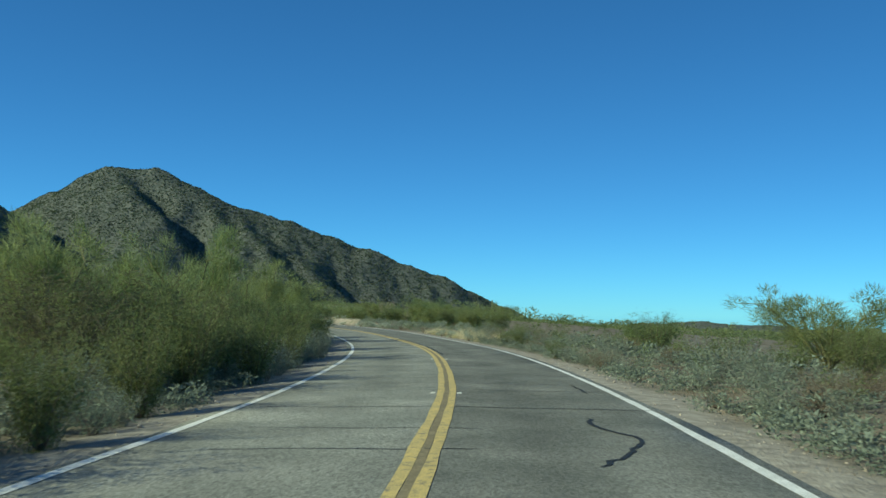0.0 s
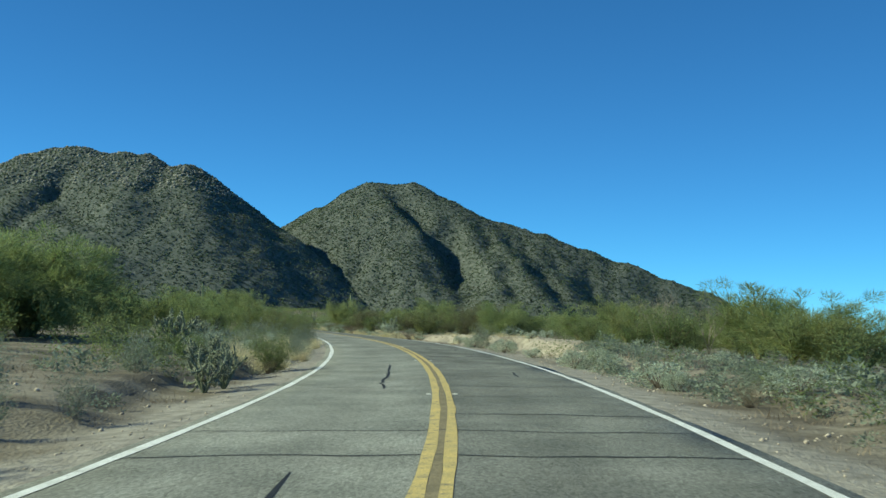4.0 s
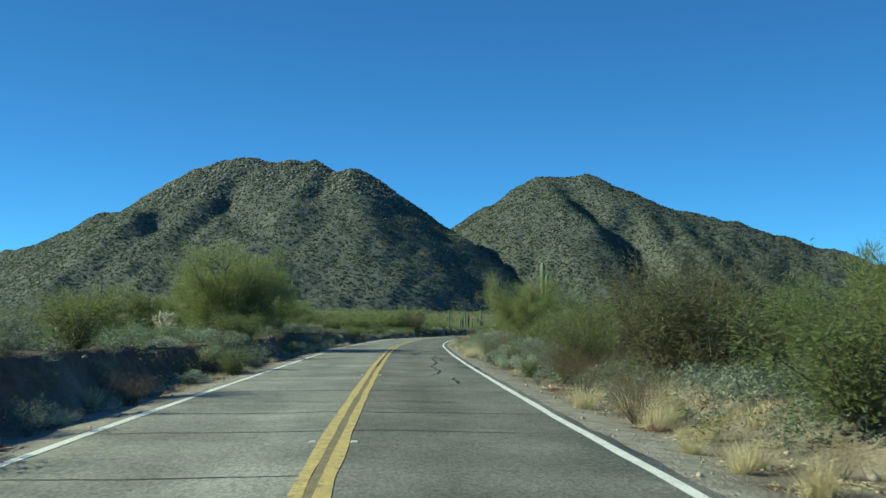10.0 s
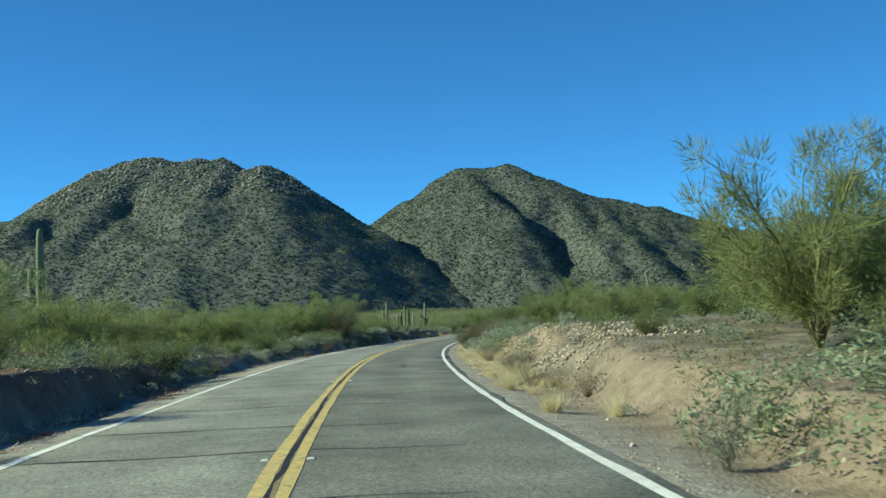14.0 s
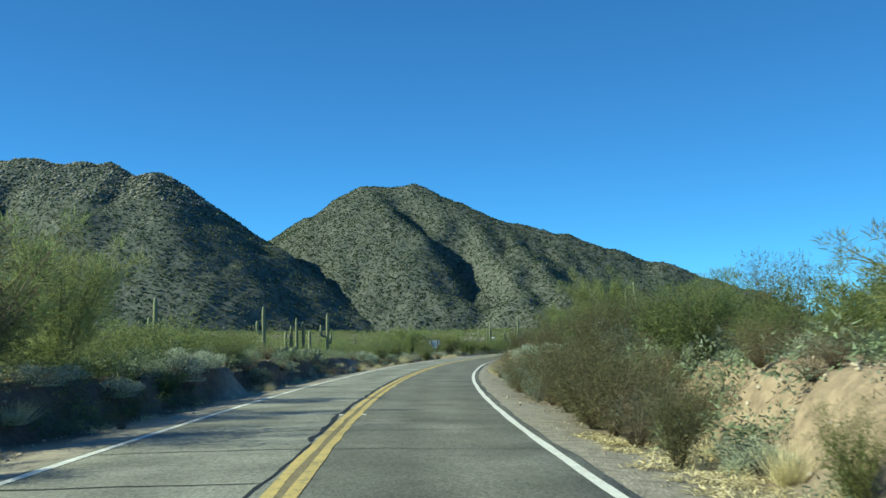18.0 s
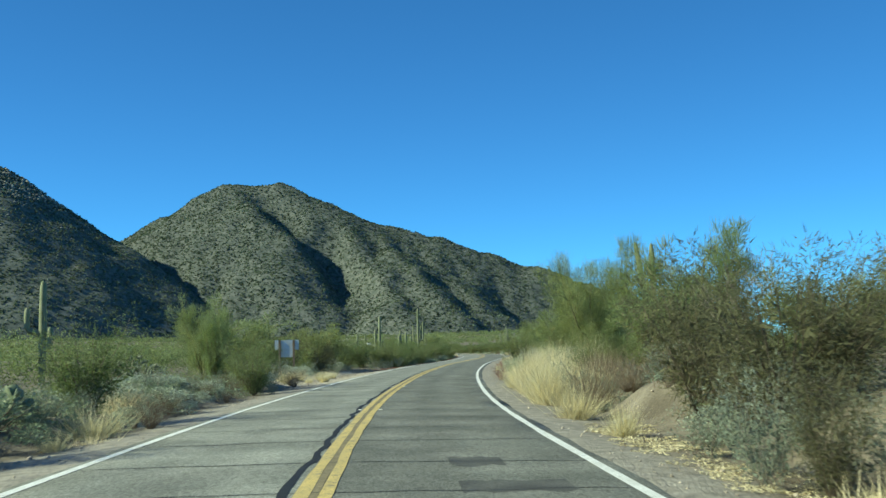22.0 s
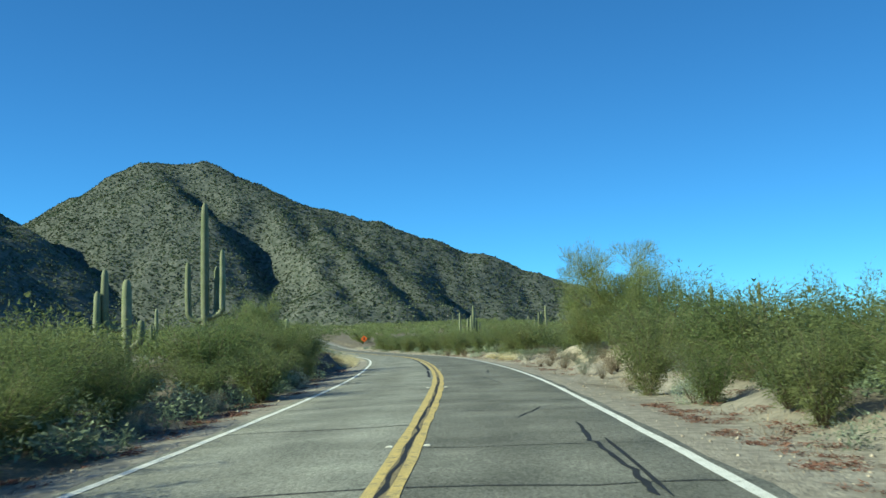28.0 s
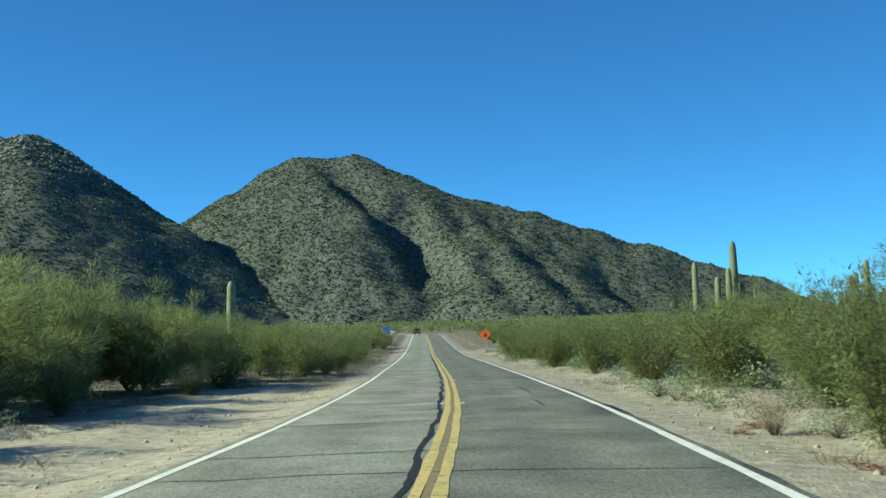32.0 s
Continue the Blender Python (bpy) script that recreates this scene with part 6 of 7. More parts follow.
mass("low_sage_shrubs", "low sage-green shrubs standing close beside the road", "scrub", LOW_SAGE, off_sand(np.concatenate([field(n, a, b, y0, y1, 0.8, 1.3, (s_,)) for n, s_, y0, y1, a, b in ((160, 1, 206, 238, 5.7, 8.6), (70, -1, 440, 508, 5.0, 6.2), (170, 1, 298, 338, 5.7, 8.8), (60, 1, 268, 284, 5.6, 8.4), (120, 1, 404, 446, 6.6, 9.4), (90, 1, 476, 500, 7.2, 9), (120, 1, 516, 600, 6.6, 8.6), (150, -1, 158, 260, 6.2, 9.5), (140, -1, 262, 352, 6.2, 9.5), (90, -1, 352, 396, 5.6, 8.5))])), LEAF_SAGE)
bank_shrubs = [field(n, 5.2, 7.6, y0, y1, 0.55, 1.4, (-1,)) for n, y0, y1 in ((150, 120, 158), (60, 176, 256), (140, 285, 315), (60, 506, 534))]
mass("low_olive_shrubs", "low dark olive shrubs crowding the verge and banks", "scrub", LOW_OLIVE, np.concatenate([off_sand(field(1300, 5.6, 11, -10, 660, 0.65, 1.3))] + bank_shrubs), LEAF_BUSH)


# ---- dry ground cover on the verges ----
def cover(seed, blades, height, spread):
    r = np.random.default_rng(seed)
    foot = r.normal(0, spread, (blades, 3)) * [1, 1, 0]
    return slivers(foot, r.normal(0, 0.6, (blades, 3)) * [1, 1, 0] + [0, 0, 1], height, height * 0.055, r)


def verge(count, side, y0, y1, near_, far_, size, wide=1.0):
    return field(count, near_, far_, y0, y1, size, wide, (side,))


LITTER_TUFT = [cover(975 + k, 22, 0.6, 0.4) for k in range(4)]
mass("dry_litter", "low dry brown twigs and dead weeds on the verge", "ground cover", LITTER_TUFT, np.concatenate([field(4200, 4.8, 10, -10, 650, 0.32, 1.4), field(2600, 4.1, 5.6, -10, 650, 0.17, 1.4)]), LITTER)
STRAW_COVER = [cover(980 + k, 100, 0.9, 0.5) for k in range(4)]
straw_spots = [verge(90, 1, 150, 188, 5.0, 7.4, 0.2), verge(90, 1, 246, 300, 4.8, 5.9, 0.28), verge(230, 1, 338, 363, 4.7, 6.3, 0.42), verge(50, 1, 380, 395, 5.0, 6.5, 0.35), verge(120, -1, 98, 128, 4.8, 6.2, 0.32), verge(90, -1, 150, 240, 4.5, 5.4, 0.22), verge(50, -1, 300, 380, 4.6, 5.4, 0.22), verge(80, -1, 521, 545, 4.5, 5.5, 0.34), verge(15, 1, 120, 150, 5.5, 8.0, 0.3), verge(12, 1, 425, 465, 5.6, 6.6, 0.25), verge(60, 1, 55, 78, 5.2, 6.2, 0.4)]
mass("straw_grass", "short pale yellow dry grass along the verge", "grass", STRAW_COVER, np.concatenate(straw_spots), STRAW)
STRAW_MAT = [dome_parts(985 + k, 120, 0.2, 0.06)[1] for k in range(3)]
mat_spots = [verge(620, 1, 246, 302, 4.3, 5.5, 0.17, 2.6), verge(320, 1, 336, 374, 4.5, 5.7, 0.14, 3.0), verge(150, 1, 157, 190, 4.7, 6.4, 0.13, 3.0), verge(60, -1, 98, 126, 4.7, 5.8, 0.13, 3.0), verge(60, 1, 56, 76, 5.0, 6.0, 0.13, 3.0)]
mass("straw_mat", "matted pale cream dry grass at the foot of the banks", "grass", STRAW_MAT, np.concatenate(mat_spots), STRAW)
RED_COVER = [dome_parts(990 + k, 120, 0.2, 0.06)[1] for k in range(4)]
red_spots = [verge(420, 1, 402, 486, 4.4, 5.2, 0.13, 3.2), verge(160, 1, 402, 486, 5.2, 7.6, 0.15, 3.2), verge(220, -1, 428, 500, 4.2, 5.4, 0.15, 3.2), verge(160, -1, 160, 250, 4.3, 5.2, 0.15, 3.2), verge(50, 1, 160, 225, 4.6, 5.6, 0.15, 3.2), verge(40, -1, 500, 545, 4.4, 5.6, 0.15, 3.2), verge(420, -1, 505, 534, 6.0, 11, 0.14, 3.2), verge(40, 1, 500, 560, 4.6, 6.0, 0.15, 3.2), verge(24, -1, 130, 150, 4.4, 5.2, 0.15, 3.2)]
mass("red_ground_cover", "dried rust-red low plants along the verge", "ground cover", RED_COVER, np.concatenate(red_spots), RUST)


# ---- saguaros ----
def column(points, radii, ribs=11, rows=3):
    """A ribbed cactus column with a rounded top."""
    points, radii = np.asarray(points, float), np.asarray(radii, float)
    n = ribs * 2
    along = unit(np.gradient(points, axis=0))
    u = unit(np.cross(along, [[0.0, 1.0, 0.001]]))
    w = np.cross(along, u)
    a = np.linspace(0, 2 * np.pi, n, endpoint=False)
    rr = radii[:, None] * np.where(np.arange(n) % 2 == 0, 1.0, 0.84)[None]
    ring = points[:, None] + rr[..., None] * (np.cos(a)[None, :, None] * u[:, None] + np.sin(a)[None, :, None] * w[:, None])
    k = len(points)
    i = np.arange(k - 1)[:, None] * n + np.arange(n)[None]
    j = np.arange(k - 1)[:, None] * n + (np.arange(n)[None] + 1) % n
    return ring.reshape(-1, 3), np.stack([i, j, j + n, i + n], -1).reshape(-1, 4)


def saguaro(x, y, height, arms=(), thick=0.2, lean=0.0, z=None):
    """A saguaro: trunk and arms. An arm: the height where it leaves, its direction in degrees, how far out, its length up."""
    root = new("saguaro")
    root.empty_display_size = 0.3
    label = "tall ribbed green saguaro cactus with upturned arms" if arms else "single ribbed green saguaro cactus without arms"
    tagged(root, label, "cactus", "saguaros")
    t = np.array([0, 0.06, 0.2, 0.4, 0.6, 0.8, 0.93, 0.975, 0.993, 1.0])
    p = np.stack([lean * height * t**1.5, 0 * t, height * t], 1)
    r = thick * np.array([0.82, 0.86, 0.95, 1.02, 1.02, 0.95, 0.86, 0.66, 0.4, 0.05])
    trunk = new("trunk", mesh_from("saguaro_trunk", *column(p, r), CACTUS, True))
    trunk.parent = root
    for h, az, out, up in arms:
        d = np.array([math.cos(radians(az)), math.sin(radians(az)), 0])
        q = np.array([np.zeros(3), d * out * 0.45 - [0, 0, 0.03], d * out * 0.85 + [0, 0, 0.10], d * out + [0, 0, 0.32], d * out * 1.03 + [0, 0, 0.32 + up * 0.5], d * out * 1.02 + [0, 0, 0.32 + up * 0.9], d * out * 1.02 + [0, 0, 0.32 + up * 0.98], d * out * 1.02 + [0, 0, 0.34 + up]]) + [lean * height * (h / height) ** 1.5, 0, h]
        ra = thick * 0.78 * np.array([0.8, 0.9, 1, 1, 1, 0.85, 0.55, 0.05])
        arm = new("arm", mesh_from("saguaro_arm", *column(q, ra, 9), CACTUS, True))
        arm.parent = root
    root.matrix_basis = pose(x, y, float(land(x, y)) - 0.05 if z is None else z, 0, 0, 0)
    return root


saguaro(-39.3, 447.2, 11.6, [(3.5, 190, 0.95, 1.9), (3.3, 0, 0.55, 1.9)], 0.3, -0.09)
saguaro(-43.0, 430.5, 9.6, [(3.0, 10, 0.55, 2.6), (2.6, 190, 0.5, 3.4)], 0.24)
saguaro(-68.7, 500.2, 6.3, (), 0.21)
saguaro(-69.3, 498.2, 4.3, (), 0.19)
saguaro(-68.6, 497.2, 4.6, (), 0.19)
saguaro(-68.3, 497.8, 2.5, [(1.0, 0, 0.4, 0.7)], 0.17)
saguaro(-62.7, 511.3, 7.7, [(2.0, 180, 0.78, 2.5), (2.2, 5, 0.8, 2.9), (2.1, 40, 0.65, 2.2)], 0.2)
saguaro(-64.7, 504.5, 3.7, [(1.7, 180, 0.85, 2.1), (0.5, 190, 1.1, 2.4), (1.0, 350, 0.6, 0.7)], 0.21)
saguaro(-31.1, 234.7, 5.9, [(3.2, 330, 0.4, 1.4)], 0.21)
saguaro(-68.8, 259.5, 8.4, (), 0.2)
saguaro(-65.9, 261.5, 6.4, [(3.2, 180, 0.5, 1.0)], 0.19)
saguaro(-63.3, 250.0, 4.6, [(1.8, 0, 0.45, 1.4)], 0.2)
saguaro(-62.0, 251.0, 4.2, (), 0.19)
for dx, dy, hh in ((0, 0, 5.7), (-0.9, 0.4, 4.7), (-1.6, 0.1, 3.9), (0.8, 0.5, 5.2), (2.0, -0.6, 4.0)):
    saguaro(-89.7 + dx, 411.0 + dy, hh, (), 0.22)
saguaro(-85.7, 412.5, 6.4, [(3.2, 190, 0.9, 1.2), (2.2, 350, 0.5, 1.0)], 0.23)
saguaro(-92.0, 370.0, 6.6, [(3.0, 180, 0.6, 1.4), (2.6, 10, 0.6, 1.8)], 0.24)
saguaro(-82.0, 372.0, 5.6, [(3.0, 190, 0.6, 0.9)], 0.2)
saguaro(3.4, 597.7, 9.0, [(3.0, 180, 0.8, 2.6), (3.4, 20, 0.7, 2.2)], 0.24)
saguaro(-19.2, 574.0, 7.6, [(3.2, 170, 0.5, 1.0)], 0.22, -0.05)
saguaro(-10.2, 611.9, 10.3, [(4.1, 180, 0.5, 3.2), (4.4, 200, 0.95, 2.9), (4.2, 350, 0.55, 3.0), (4.6, 10, 1.15, 2.6), (4.0, 90, 0.6, 2.9), (4.8, 270, 0.5, 2.2)], 0.26)
saguaro(-18.9, 585.8, 3.2, (), 0.2)
saguaro(0.5, 623.4, 9.4, [(5.0, 180, 0.9, 2.6)], 0.26)
saguaro(2.6, 624.5, 7.6, (), 0.24)
saguaro(-36.3, 474.9, 5.6, [(2.6, 0, 0.5, 1.6)], 0.21)
saguaro(-33.0, 480.0, 5.2, (), 0.16)
saguaro(-21.9, 551.5, 5.8, [(2.4, 180, 1.5, 1.6), (2.4, 175, 0.8, 1.0), (2.6, 0, 0.5, 1.2)], 0.2)
saguaro(-64.7, 586.1, 4.9, (), 0.24)
saguaro(-76.1, 585.8, 5.6, (), 0.17)
saguaro(-76.6, 565.4, 5.8, [(2.6, 200, 0.5, 1.2)], 0.2)
saguaro(-81.0, 560.0, 4.4, (), 0.18)
saguaro(-26.4, 609.0, 6.4, [(2.0, 180, 0.7, 3.2), (2.4, 190, 1.15, 2.6), (1.7, 170, 1.7, 2.2), (1.6, 5, 0.7, 1.0)], 0.24)
saguaro(-40.5, 586.9, 5.9, (), 0.19)
for dx, dy, hh in ((-0.75, 0.2, 4.2), (-0.35, -0.4, 4.6), (0.4, 0.3, 4.0), (0.85, -0.1, 3.7), (-1.75, 0.4, 5.0)):
    saguaro(-40.5 + dx, 586.9 + dy, hh, (), 0.16)
saguaro(-25.5, 596.7, 4.6, (), 0.27)
saguaro(-76.5, 501.2, 4.0, (), 0.2)
for n in range(34):
    yy_ = rng.uniform(240, 1150)
    xx_ = float(road_x(yy_)) + rng.choice([-1, 1]) * rng.uniform(40, 120)
    hh = rng.uniform(4, 7.5)
    arms = [(hh * rng.uniform(0.35, 0.5), rng.uniform(0, 360), 0.6, hh * rng.uniform(0.15, 0.3)) for _ in range(rng.integers(0, 3))]
    saguaro(xx_, yy_, hh, arms, rng.uniform(0.17, 0.24))


# ---- tar on the road ----
def road_point(y, lat, lift):
    """A place on the road's surface, by its way along and across."""
    y, lat = np.asarray(y, float), np.asarray(lat, float)
    slope = (road_x(y + 0.5) - road_x(y - 0.5))
    n = np.hypot(1, slope)
    return np.stack([road_x(y) + lat / n, y - lat * slope / n, road_z(y - lat * slope / n) + lift - 0.012 * np.abs(lat) + banked(y - lat * slope / n) * lat], -1)


def ribbon(name, ys, lats, width, lift, material):
    """A flat poured strip along a line on the road, of uneven width."""
    ys, lats = np.asarray(ys, float), np.asarray(lats, float)
    d = np.stack([np.gradient(lats), np.gradient(ys)], 1)
    d /= np.linalg.norm(d, axis=1)[:, None] + 1e-9
    w = width * 0.5 * rng.uniform(0.7, 1.3, len(ys))
    w[[0, -1]] *= 0.35
    a = road_point(ys + d[:, 0] * w, lats - d[:, 1] * w, lift)
    b = road_point(ys - d[:, 0] * w, lats + d[:, 1] * w, lift)
    return mesh_from(name, np.stack([a, b], 1).reshape(-1, 3), grid_faces(len(ys), 2), material, True)


def seam(width, *points):
    """A meandering tar seam through the given points (along, across)."""
    p = np.array(points, float)
    t = np.linspace(0, len(p) - 1, 6 * (len(p) - 1) + 1)
    ys, lats = np.interp(t, np.arange(len(p)), p[:, 0]), np.interp(t, np.arange(len(p)), p[:, 1])
    on_road("tar_seam", ribbon("tar_seam", ys + rng.normal(0, 0.04, len(t)), lats + rng.normal(0, 0.02, len(t)), width, 0.0045, TAR))


def patch(y0, y1, a, b):
    """A darker worn or oily patch in a lane, with frayed ends."""
    ys_ = np.linspace(y0, y1, 9)
    lats = np.linspace(a, b, 9)
    rim = 0.08 * wave(lats * 3 + y0, lats, 61, 0.7)
    top = road_point(np.full(9, y1) + rim + 0.06 * rng.normal(size=9), lats, 0.003)
    low = road_point(np.full(9, y0) + rim + 0.06 * rng.normal(size=9), lats, 0.003)
    on_road("dark_patch", mesh_from("dark_patch", np.stack([low, top], 1).reshape(-1, 3), grid_faces(9, 2), STAIN), "dark worn patch of asphalt")


patch(366.3, 367.2, 1.5, 2.2)
patch(364.1, 364.9, 1.5, 2.7)
patch(107.5, 108.1, 0.35, 1.25)
patch(107.6, 108.2, 1.9, 2.95)
# cross joints every two to four metres, some over one lane only
at_y = -8.0
while at_y < 690:
    at_y += rng.uniform(1.9, 3.7)
    reach = rng.choice([0, 0, 0, 1, 2])
    lo, hi = ((-3.5, 3.5), (-3.5, rng.uniform(-0.3, 0.6)), (rng.uniform(-0.6, 0.3), 3.5))[reach]
    lats = np.linspace(lo, hi, 15)
    wob = 0.10 * wave(lats * 2 + at_y * 7, lats * 0, 51, 1.6) + 0.03 * wave(lats * 5 + at_y, lats * 0, 52, 1.0) + rng.normal(0, 0.012) * lats
    on_road("tar_joint", ribbon("tar_joint", at_y + wob, lats, rng.uniform(0.03, 0.055), 0.004, TAR))
seam(0.050, (20.55, 2.78), (18.27, 2.79))
seam(0.070, (13.72, 2.19), (12.58, 2.15), (11.44, 2.60), (10.31, 2.29), (9.18, 1.78))
seam(0.070, (68.82, -0.88), (71.01, -0.75), (80.77, -1.35))
seam(0.070, (55.54, -0.37), (56.65, -0.38), (57.76, -0.30))
seam(0.070, (101.75, -1.23), (96.61, -1.25), (93.49, -1.31), (91.40, -1.18))
seam(0.050, (97.64, 2.21), (95.57, 2.08))
seam(0.050, (99.70, 1.45), (100.73, 2.22))
seam(0.070, (119.62, 1.36), (118.65, 1.58), (117.69, 1.39))
seam(0.070, (115.74, 2.47), (114.77, 2.48), (113.79, 2.14))
seam(0.070, (125.34, 1.32), (122.49, 1.58), (121.54, 2.12))
seam(0.050, (145.53, 1.48), (144.63, 1.35))
seam(0.050, (150.06, 1.60), (148.25, 1.55))
seam(0.050, (158.23, -1.93), (160.04, -1.89))
seam(0.050, (158.23, -1.45), (160.94, -1.38))
seam(0.070, (159.13, -1.97), (160.04, -1.94), (160.94, -2.01))
seam(0.070, (161.85, -1.44), (162.75, -1.44), (162.75, -1.26))
seam(0.070, (164.57, -0.95), (165.49, -0.97), (165.49, -0.77))
seam(0.070, (205.44, 2.17), (200.00, 2.22), (196.40, 1.90), (193.71, 2.12), (191.93, 1.98), (191.03, 1.72))
seam(0.070, (190.14, 2.39), (189.25, 2.27), (188.35, 2.37), (187.46, 2.29))
seam(0.070, (208.17, 2.46), (205.44, 2.31), (204.53, 2.57), (202.72, 2.52), (201.81, 2.64))
seam(0.070, (210.92, 1.36), (208.17, 1.38), (212.76, 1.79))
seam(0.070, (228.44, 1.93), (224.74, 1.47), (221.97, 1.42))
seam(0.070, (217.36, 3.32), (216.44, 2.27), (216.44, 2.04), (215.52, 1.99))
seam(0.070, (257.84, 1.60), (255.92, 1.78), (254.95, 1.67))
seam(0.050, (254.95, 2.17), (253.98, 1.49))
seam(0.050, (410.01, 1.46), (410.01, 1.75))
seam(0.050, (414.68, 1.45), (417.02, 1.73))
seam(0.070, (417.02, 1.68), (415.85, 1.61), (414.68, 1.75))
seam(0.070, (411.17, 1.83), (410.01, 1.60), (410.01, 1.52))
seam(0.050, (459.15, 1.14), (456.81, 1.53))
seam(0.070, (450.98, 1.33), (449.82, 1.62), (448.65, 1.85), (447.48, 1.80), (446.31, 1.31))
seam(0.050, (453.32, 1.37), (452.15, 2.05))
seam(0.050, (479.06, 2.67), (474.36, 2.61))
seam(0.070, (481.41, 2.59), (479.06, 2.48), (477.88, 2.50), (475.53, 2.50), (474.36, 2.48))
seam(0.050, (484.95, 2.30), (482.59, 1.69))
seam(0.050, (500.32, 1.51), (494.40, 1.95))
seam(0.070, (506.24, 2.25), (503.87, 2.10), (502.69, 2.03))
seam(0.050, (574.43, 2.24), (568.42, 2.31))
seam(0.050, (566.02, 2.07), (563.62, 2.14))
for y0, y1, lat, width in ((36, 66, 0.3, 0.07), (196, 262, 0.0, 0.07), (262, 300, -0.27, 0.05), (300, 432, -0.29, 0.1), (432, 500, 0.0, 0.06), (500, 650, -0.29, 0.1)):
    ys_ = np.arange(y0, y1, 0.3)
    on_road("centre_crack", ribbon("centre_crack", ys_, lat + 0.05 * wave(ys_, 0 * ys_, 53, 0.9) + 0.03 * wave(ys_, 0 * ys_, 54, 2.7), width, 0.005 if abs(lat) > 0.1 else 0.0052, TAR), "wide dark crack along the centre line")


# ---- raised markers beside the centre line ----
def marker_mesh():
    bm = bmesh.new()
    bmesh.ops.create_cube(bm, size=1)
    for v in bm.verts:
        top = v.co.z > 0
        v.co = Vector((v.co.x * (0.07 if top else 0.105), v.co.y * (0.06 if top else 0.10), 0.018 if top else 0.0))
    bmesh.ops.bevel(bm, geom=bm.edges[:], offset=0.004, segments=1, affect="EDGES")
    me = bpy.data.meshes.new("road_marker")
    bm.to_mesh(me)
    bm.free()
    me.materials.append(MARKER)
    return me


marker = marker_mesh()
for k in range(-8, 40):
    y = 118.65 + 14.4 * k
    for lat in (-0.26, 0.25):
        ob = on_road("road_marker", marker)
        ob.location = road_point(y, lat, 0.001)
        ob.rotation_euler = (0, 0, -math.atan(float(road_x(y + 0.5) - road_x(y - 0.5))))


# ---- signs ----
def box_part(name, parent, size, place, material, label="", bevel=0.006, turn=(0, 0, 0)):
    """A box with softened edges as a part."""
    bm = bmesh.new()
    bmesh.ops.create_cube(bm, size=1)
    for v in bm.verts:
        v.co = Vector((v.co.x * size[0], v.co.y * size[1], v.co.z * size[2]))
    bmesh.ops.bevel(bm, geom=bm.edges[:], offset=bevel, segments=2, affect="EDGES")
    me = bpy.data.meshes.new(name)
    bm.to_mesh(me)
    bm.free()
    me.materials.append(material)
    ob = new(name, me)
    ob.parent = parent
    ob.location = place
    ob.rotation_euler = turn
    return tagged(ob, label)


def sign_root(name, x, y, label, turn):
    root = new(name)
    root.matrix_basis = pose(x, y, float(land(x, y)) - 0.1, 0, 0, turn)
    return tagged(root, label, "sign")


board = sign_root("road_sign", -70.6, 412.0, "bare aluminium back of a road sign on two wooden posts", 2)
for px in (-0.43, 0.43):
    box_part("post", board, (0.13, 0.13, 2.35), (px, -0.08, 1.17), WOOD_POST, "dark weathered wooden post")
box_part("upper_panel", board, (1.47, 0.012, 0.6), (0, 0, 2.05), SHEET)
box_part("lower_panel", board, (0.98, 0.012, 0.44), (0, 0, 1.52), SHEET)

warning = sign_root("warning_sign", -54.7, 645.9, "orange diamond warning sign with a black symbol", 0)
box_part("post", warning, (0.06, 0.05, 2.7), (0, 0.04, 1.35), STEEL, "thin steel post")
box_part("panel", warning, (0.92, 0.01, 0.92), (0, 0, 2.25), ORANGE, "orange diamond panel", 0.004, (0, radians(45), 0))
box_part("symbol", warning, (0.34, 0.008, 0.26), (0.02, -0.008, 2.16), BLACK, "black symbol", 0.003)
box_part("symbol_top", warning, (0.14, 0.008, 0.16), (0.02, -0.008, 2.44), BLACK, "black symbol", 0.003)

blue = sign_root("blue_sign", -74.6, 704.5, "blue roadside sign board on two posts", 5)
for px in (-0.6, 0.6):
    box_part("post", blue, (0.09, 0.09, 2.9), (px, 0.06, 1.4), WOOD_POST)
box_part("panel", blue, (1.7, 0.015, 1.3), (0, 0, 2.3), BLUE, "blue panel")
box_part("stripe", blue, (0.3, 0.012, 1.2), (-0.66, -0.012, 2.3), SHEET, "pale stripe")


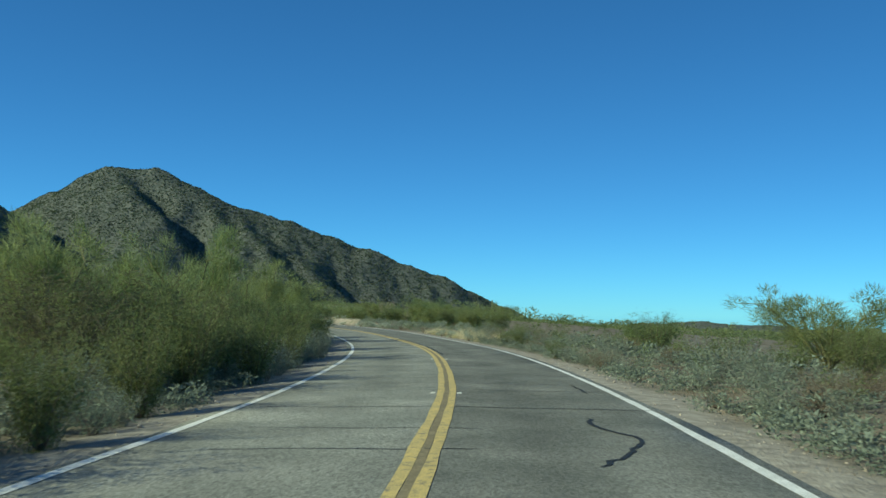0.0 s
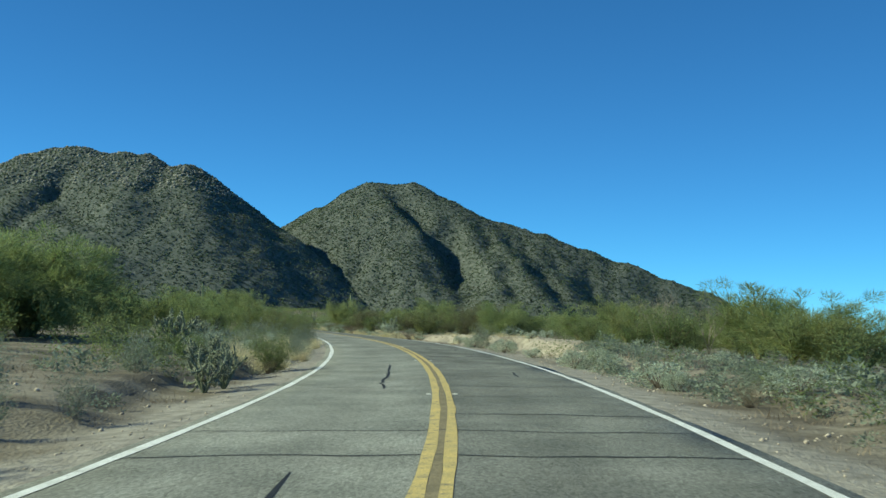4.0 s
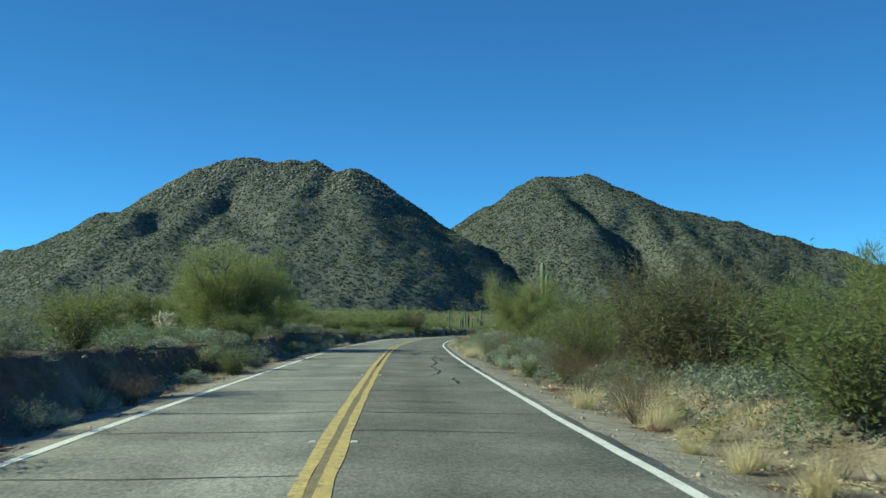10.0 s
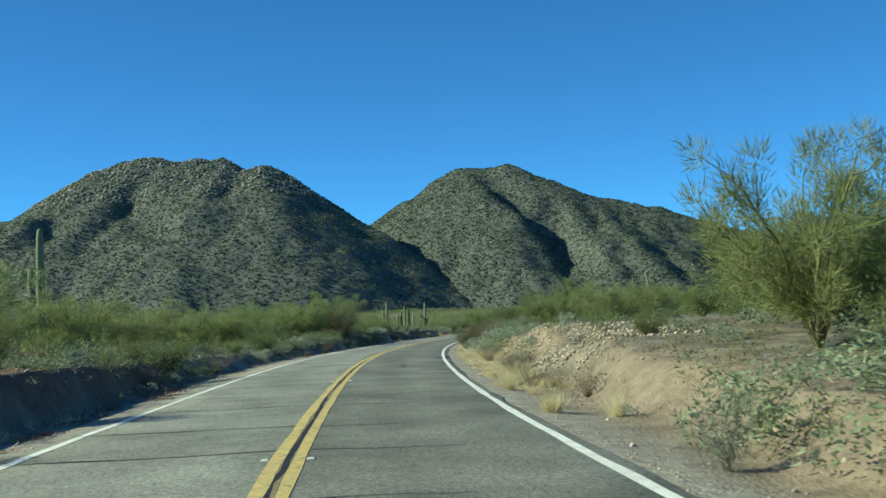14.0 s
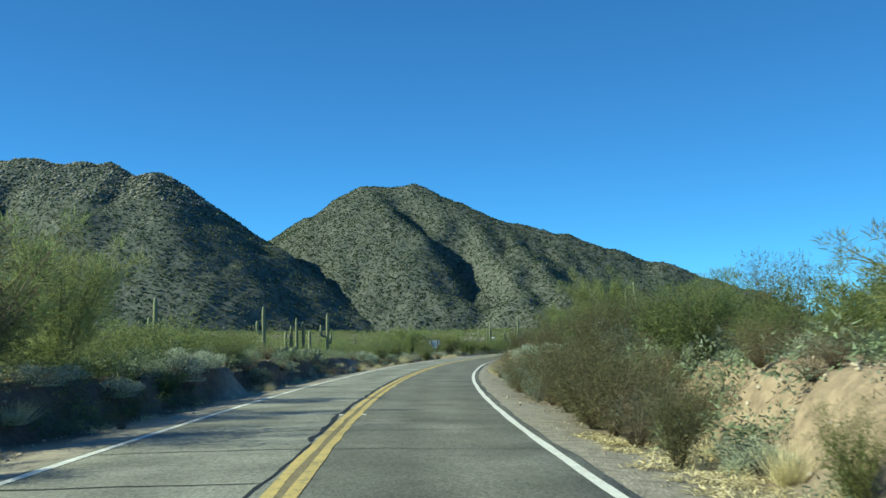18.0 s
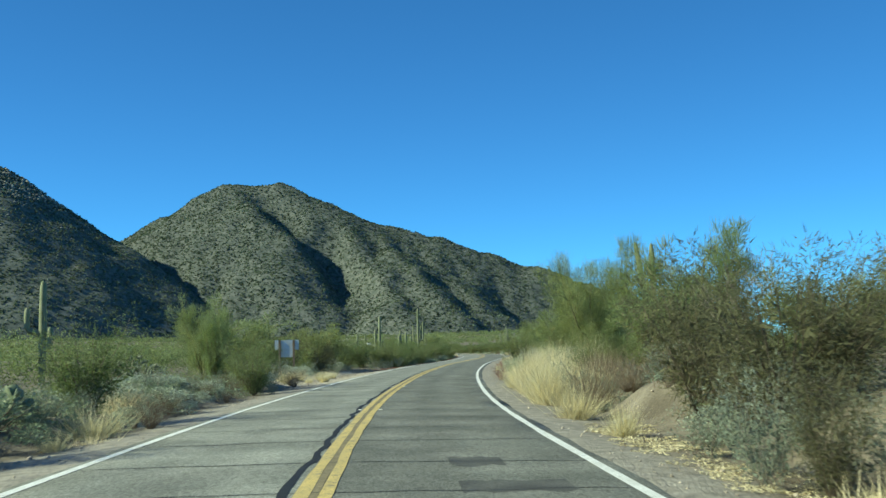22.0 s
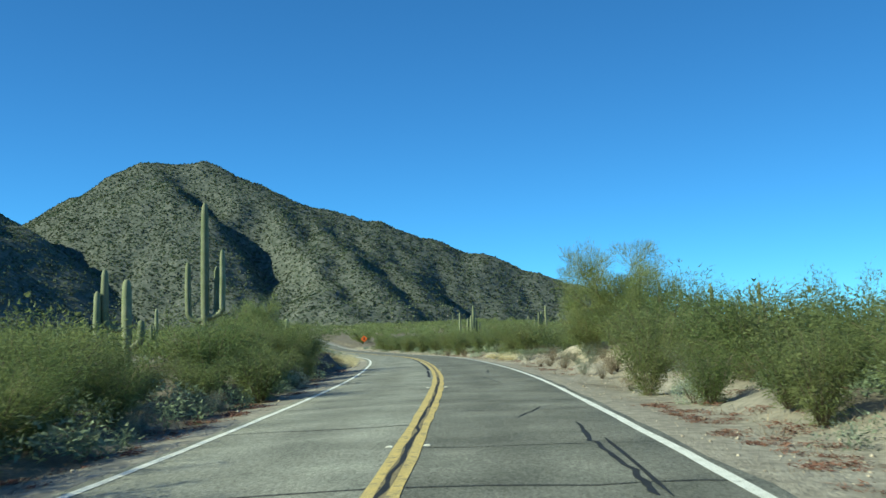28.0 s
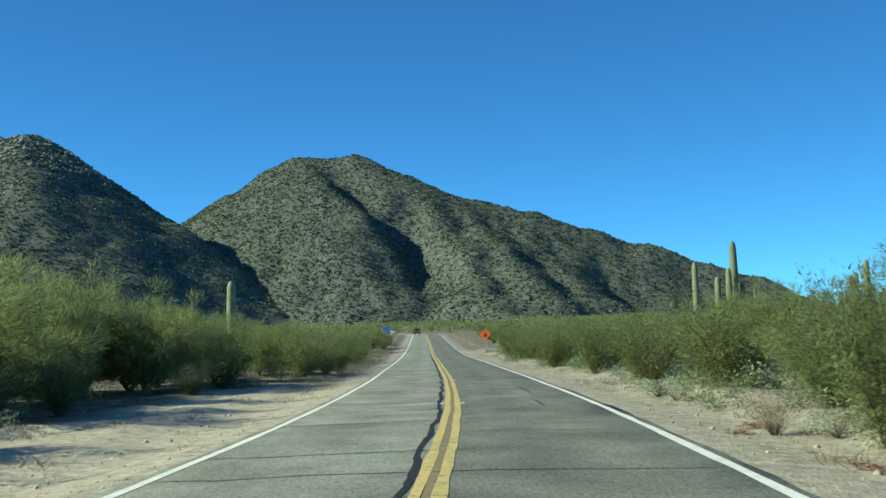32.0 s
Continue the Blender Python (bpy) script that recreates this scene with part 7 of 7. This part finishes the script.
# ---- two cars far down the road ----
def car(x, y, z, turn, paint, label, tall):
    root = tagged(new("car"), label, "car", "cars far down the road")
    root.matrix_basis = pose(x, y, z, 0, 0, turn)
    profile = [(-2.2, 0.35), (-2.25, 0.8), (-1.9, 0.98), (-1.0, 1.05), (-0.55, tall), (1.2, tall), (2.0, 1.0), (2.25, 0.75), (2.25, 0.35)]

    def body_bm(scale, inset):
        bm = bmesh.new()
        left = [bm.verts.new((-scale + (0.14 if h > 1.1 else 0), d, h)) for d, h in profile]
        right = [bm.verts.new((scale - (0.14 if h > 1.1 else 0), d, h)) for d, h in profile]
        bm.faces.new(left)
        bm.faces.new(right[::-1])
        for i in range(len(profile)):
            j = (i + 1) % len(profile)
            bm.faces.new((left[j], left[i], right[i], right[j]))
        bmesh.ops.recalc_face_normals(bm, faces=bm.faces[:])
        bmesh.ops.bevel(bm, geom=bm.edges[:], offset=0.05, segments=2, affect="EDGES")
        return bm

    bm = body_bm(0.9, 0)
    me = bpy.data.meshes.new("body")
    bm.to_mesh(me)
    bm.free()
    me.materials.append(paint)
    body = new("body", me)
    body.parent = root
    box_part("windscreen", root, (1.36, 0.02, 0.5), (0, -0.82, 1.26), GLASS_DARK, "dark windscreen", 0.005, (radians(-32), 0, 0))
    for s in (-1, 1):
        box_part("side_window", root, (0.02, 1.5, 0.32), (s * 0.80, 0.35, 1.25), GLASS_DARK, "dark side window", 0.005)
        box_part("headlight", root, (0.3, 0.04, 0.14), (s * 0.62, -2.24, 0.72), MARKER, "pale headlight", 0.01)
        for d in (-1.35, 1.4):
            bm = bmesh.new()
            bmesh.ops.create_cone(bm, cap_ends=True, segments=20, radius1=0.34, radius2=0.34, depth=0.22, matrix=Matrix.Rotation(radians(90), 4, "Y"))
            bmesh.ops.bevel(bm, geom=bm.edges[:], offset=0.03, segments=2, affect="EDGES")
            me = bpy.data.meshes.new("wheel")
            bm.to_mesh(me)
            bm.free()
            me.materials.append(RUBBER)
            wheel = new("wheel", me)
            wheel.parent = root
            wheel.location = (s * 0.82, d, 0.34)
    return root


car(float(road_x(800)) - 1.7, 800, float(road_z(800)), 8, CAR_DARK, "dark car standing far down the road", 1.65)
car(float(road_x(806)) - 8.5, 806, float(land(float(road_x(806)) - 8.5, 806)) - 0.02, 8, CAR_WHITE, "white car parked off the far road", 1.5)
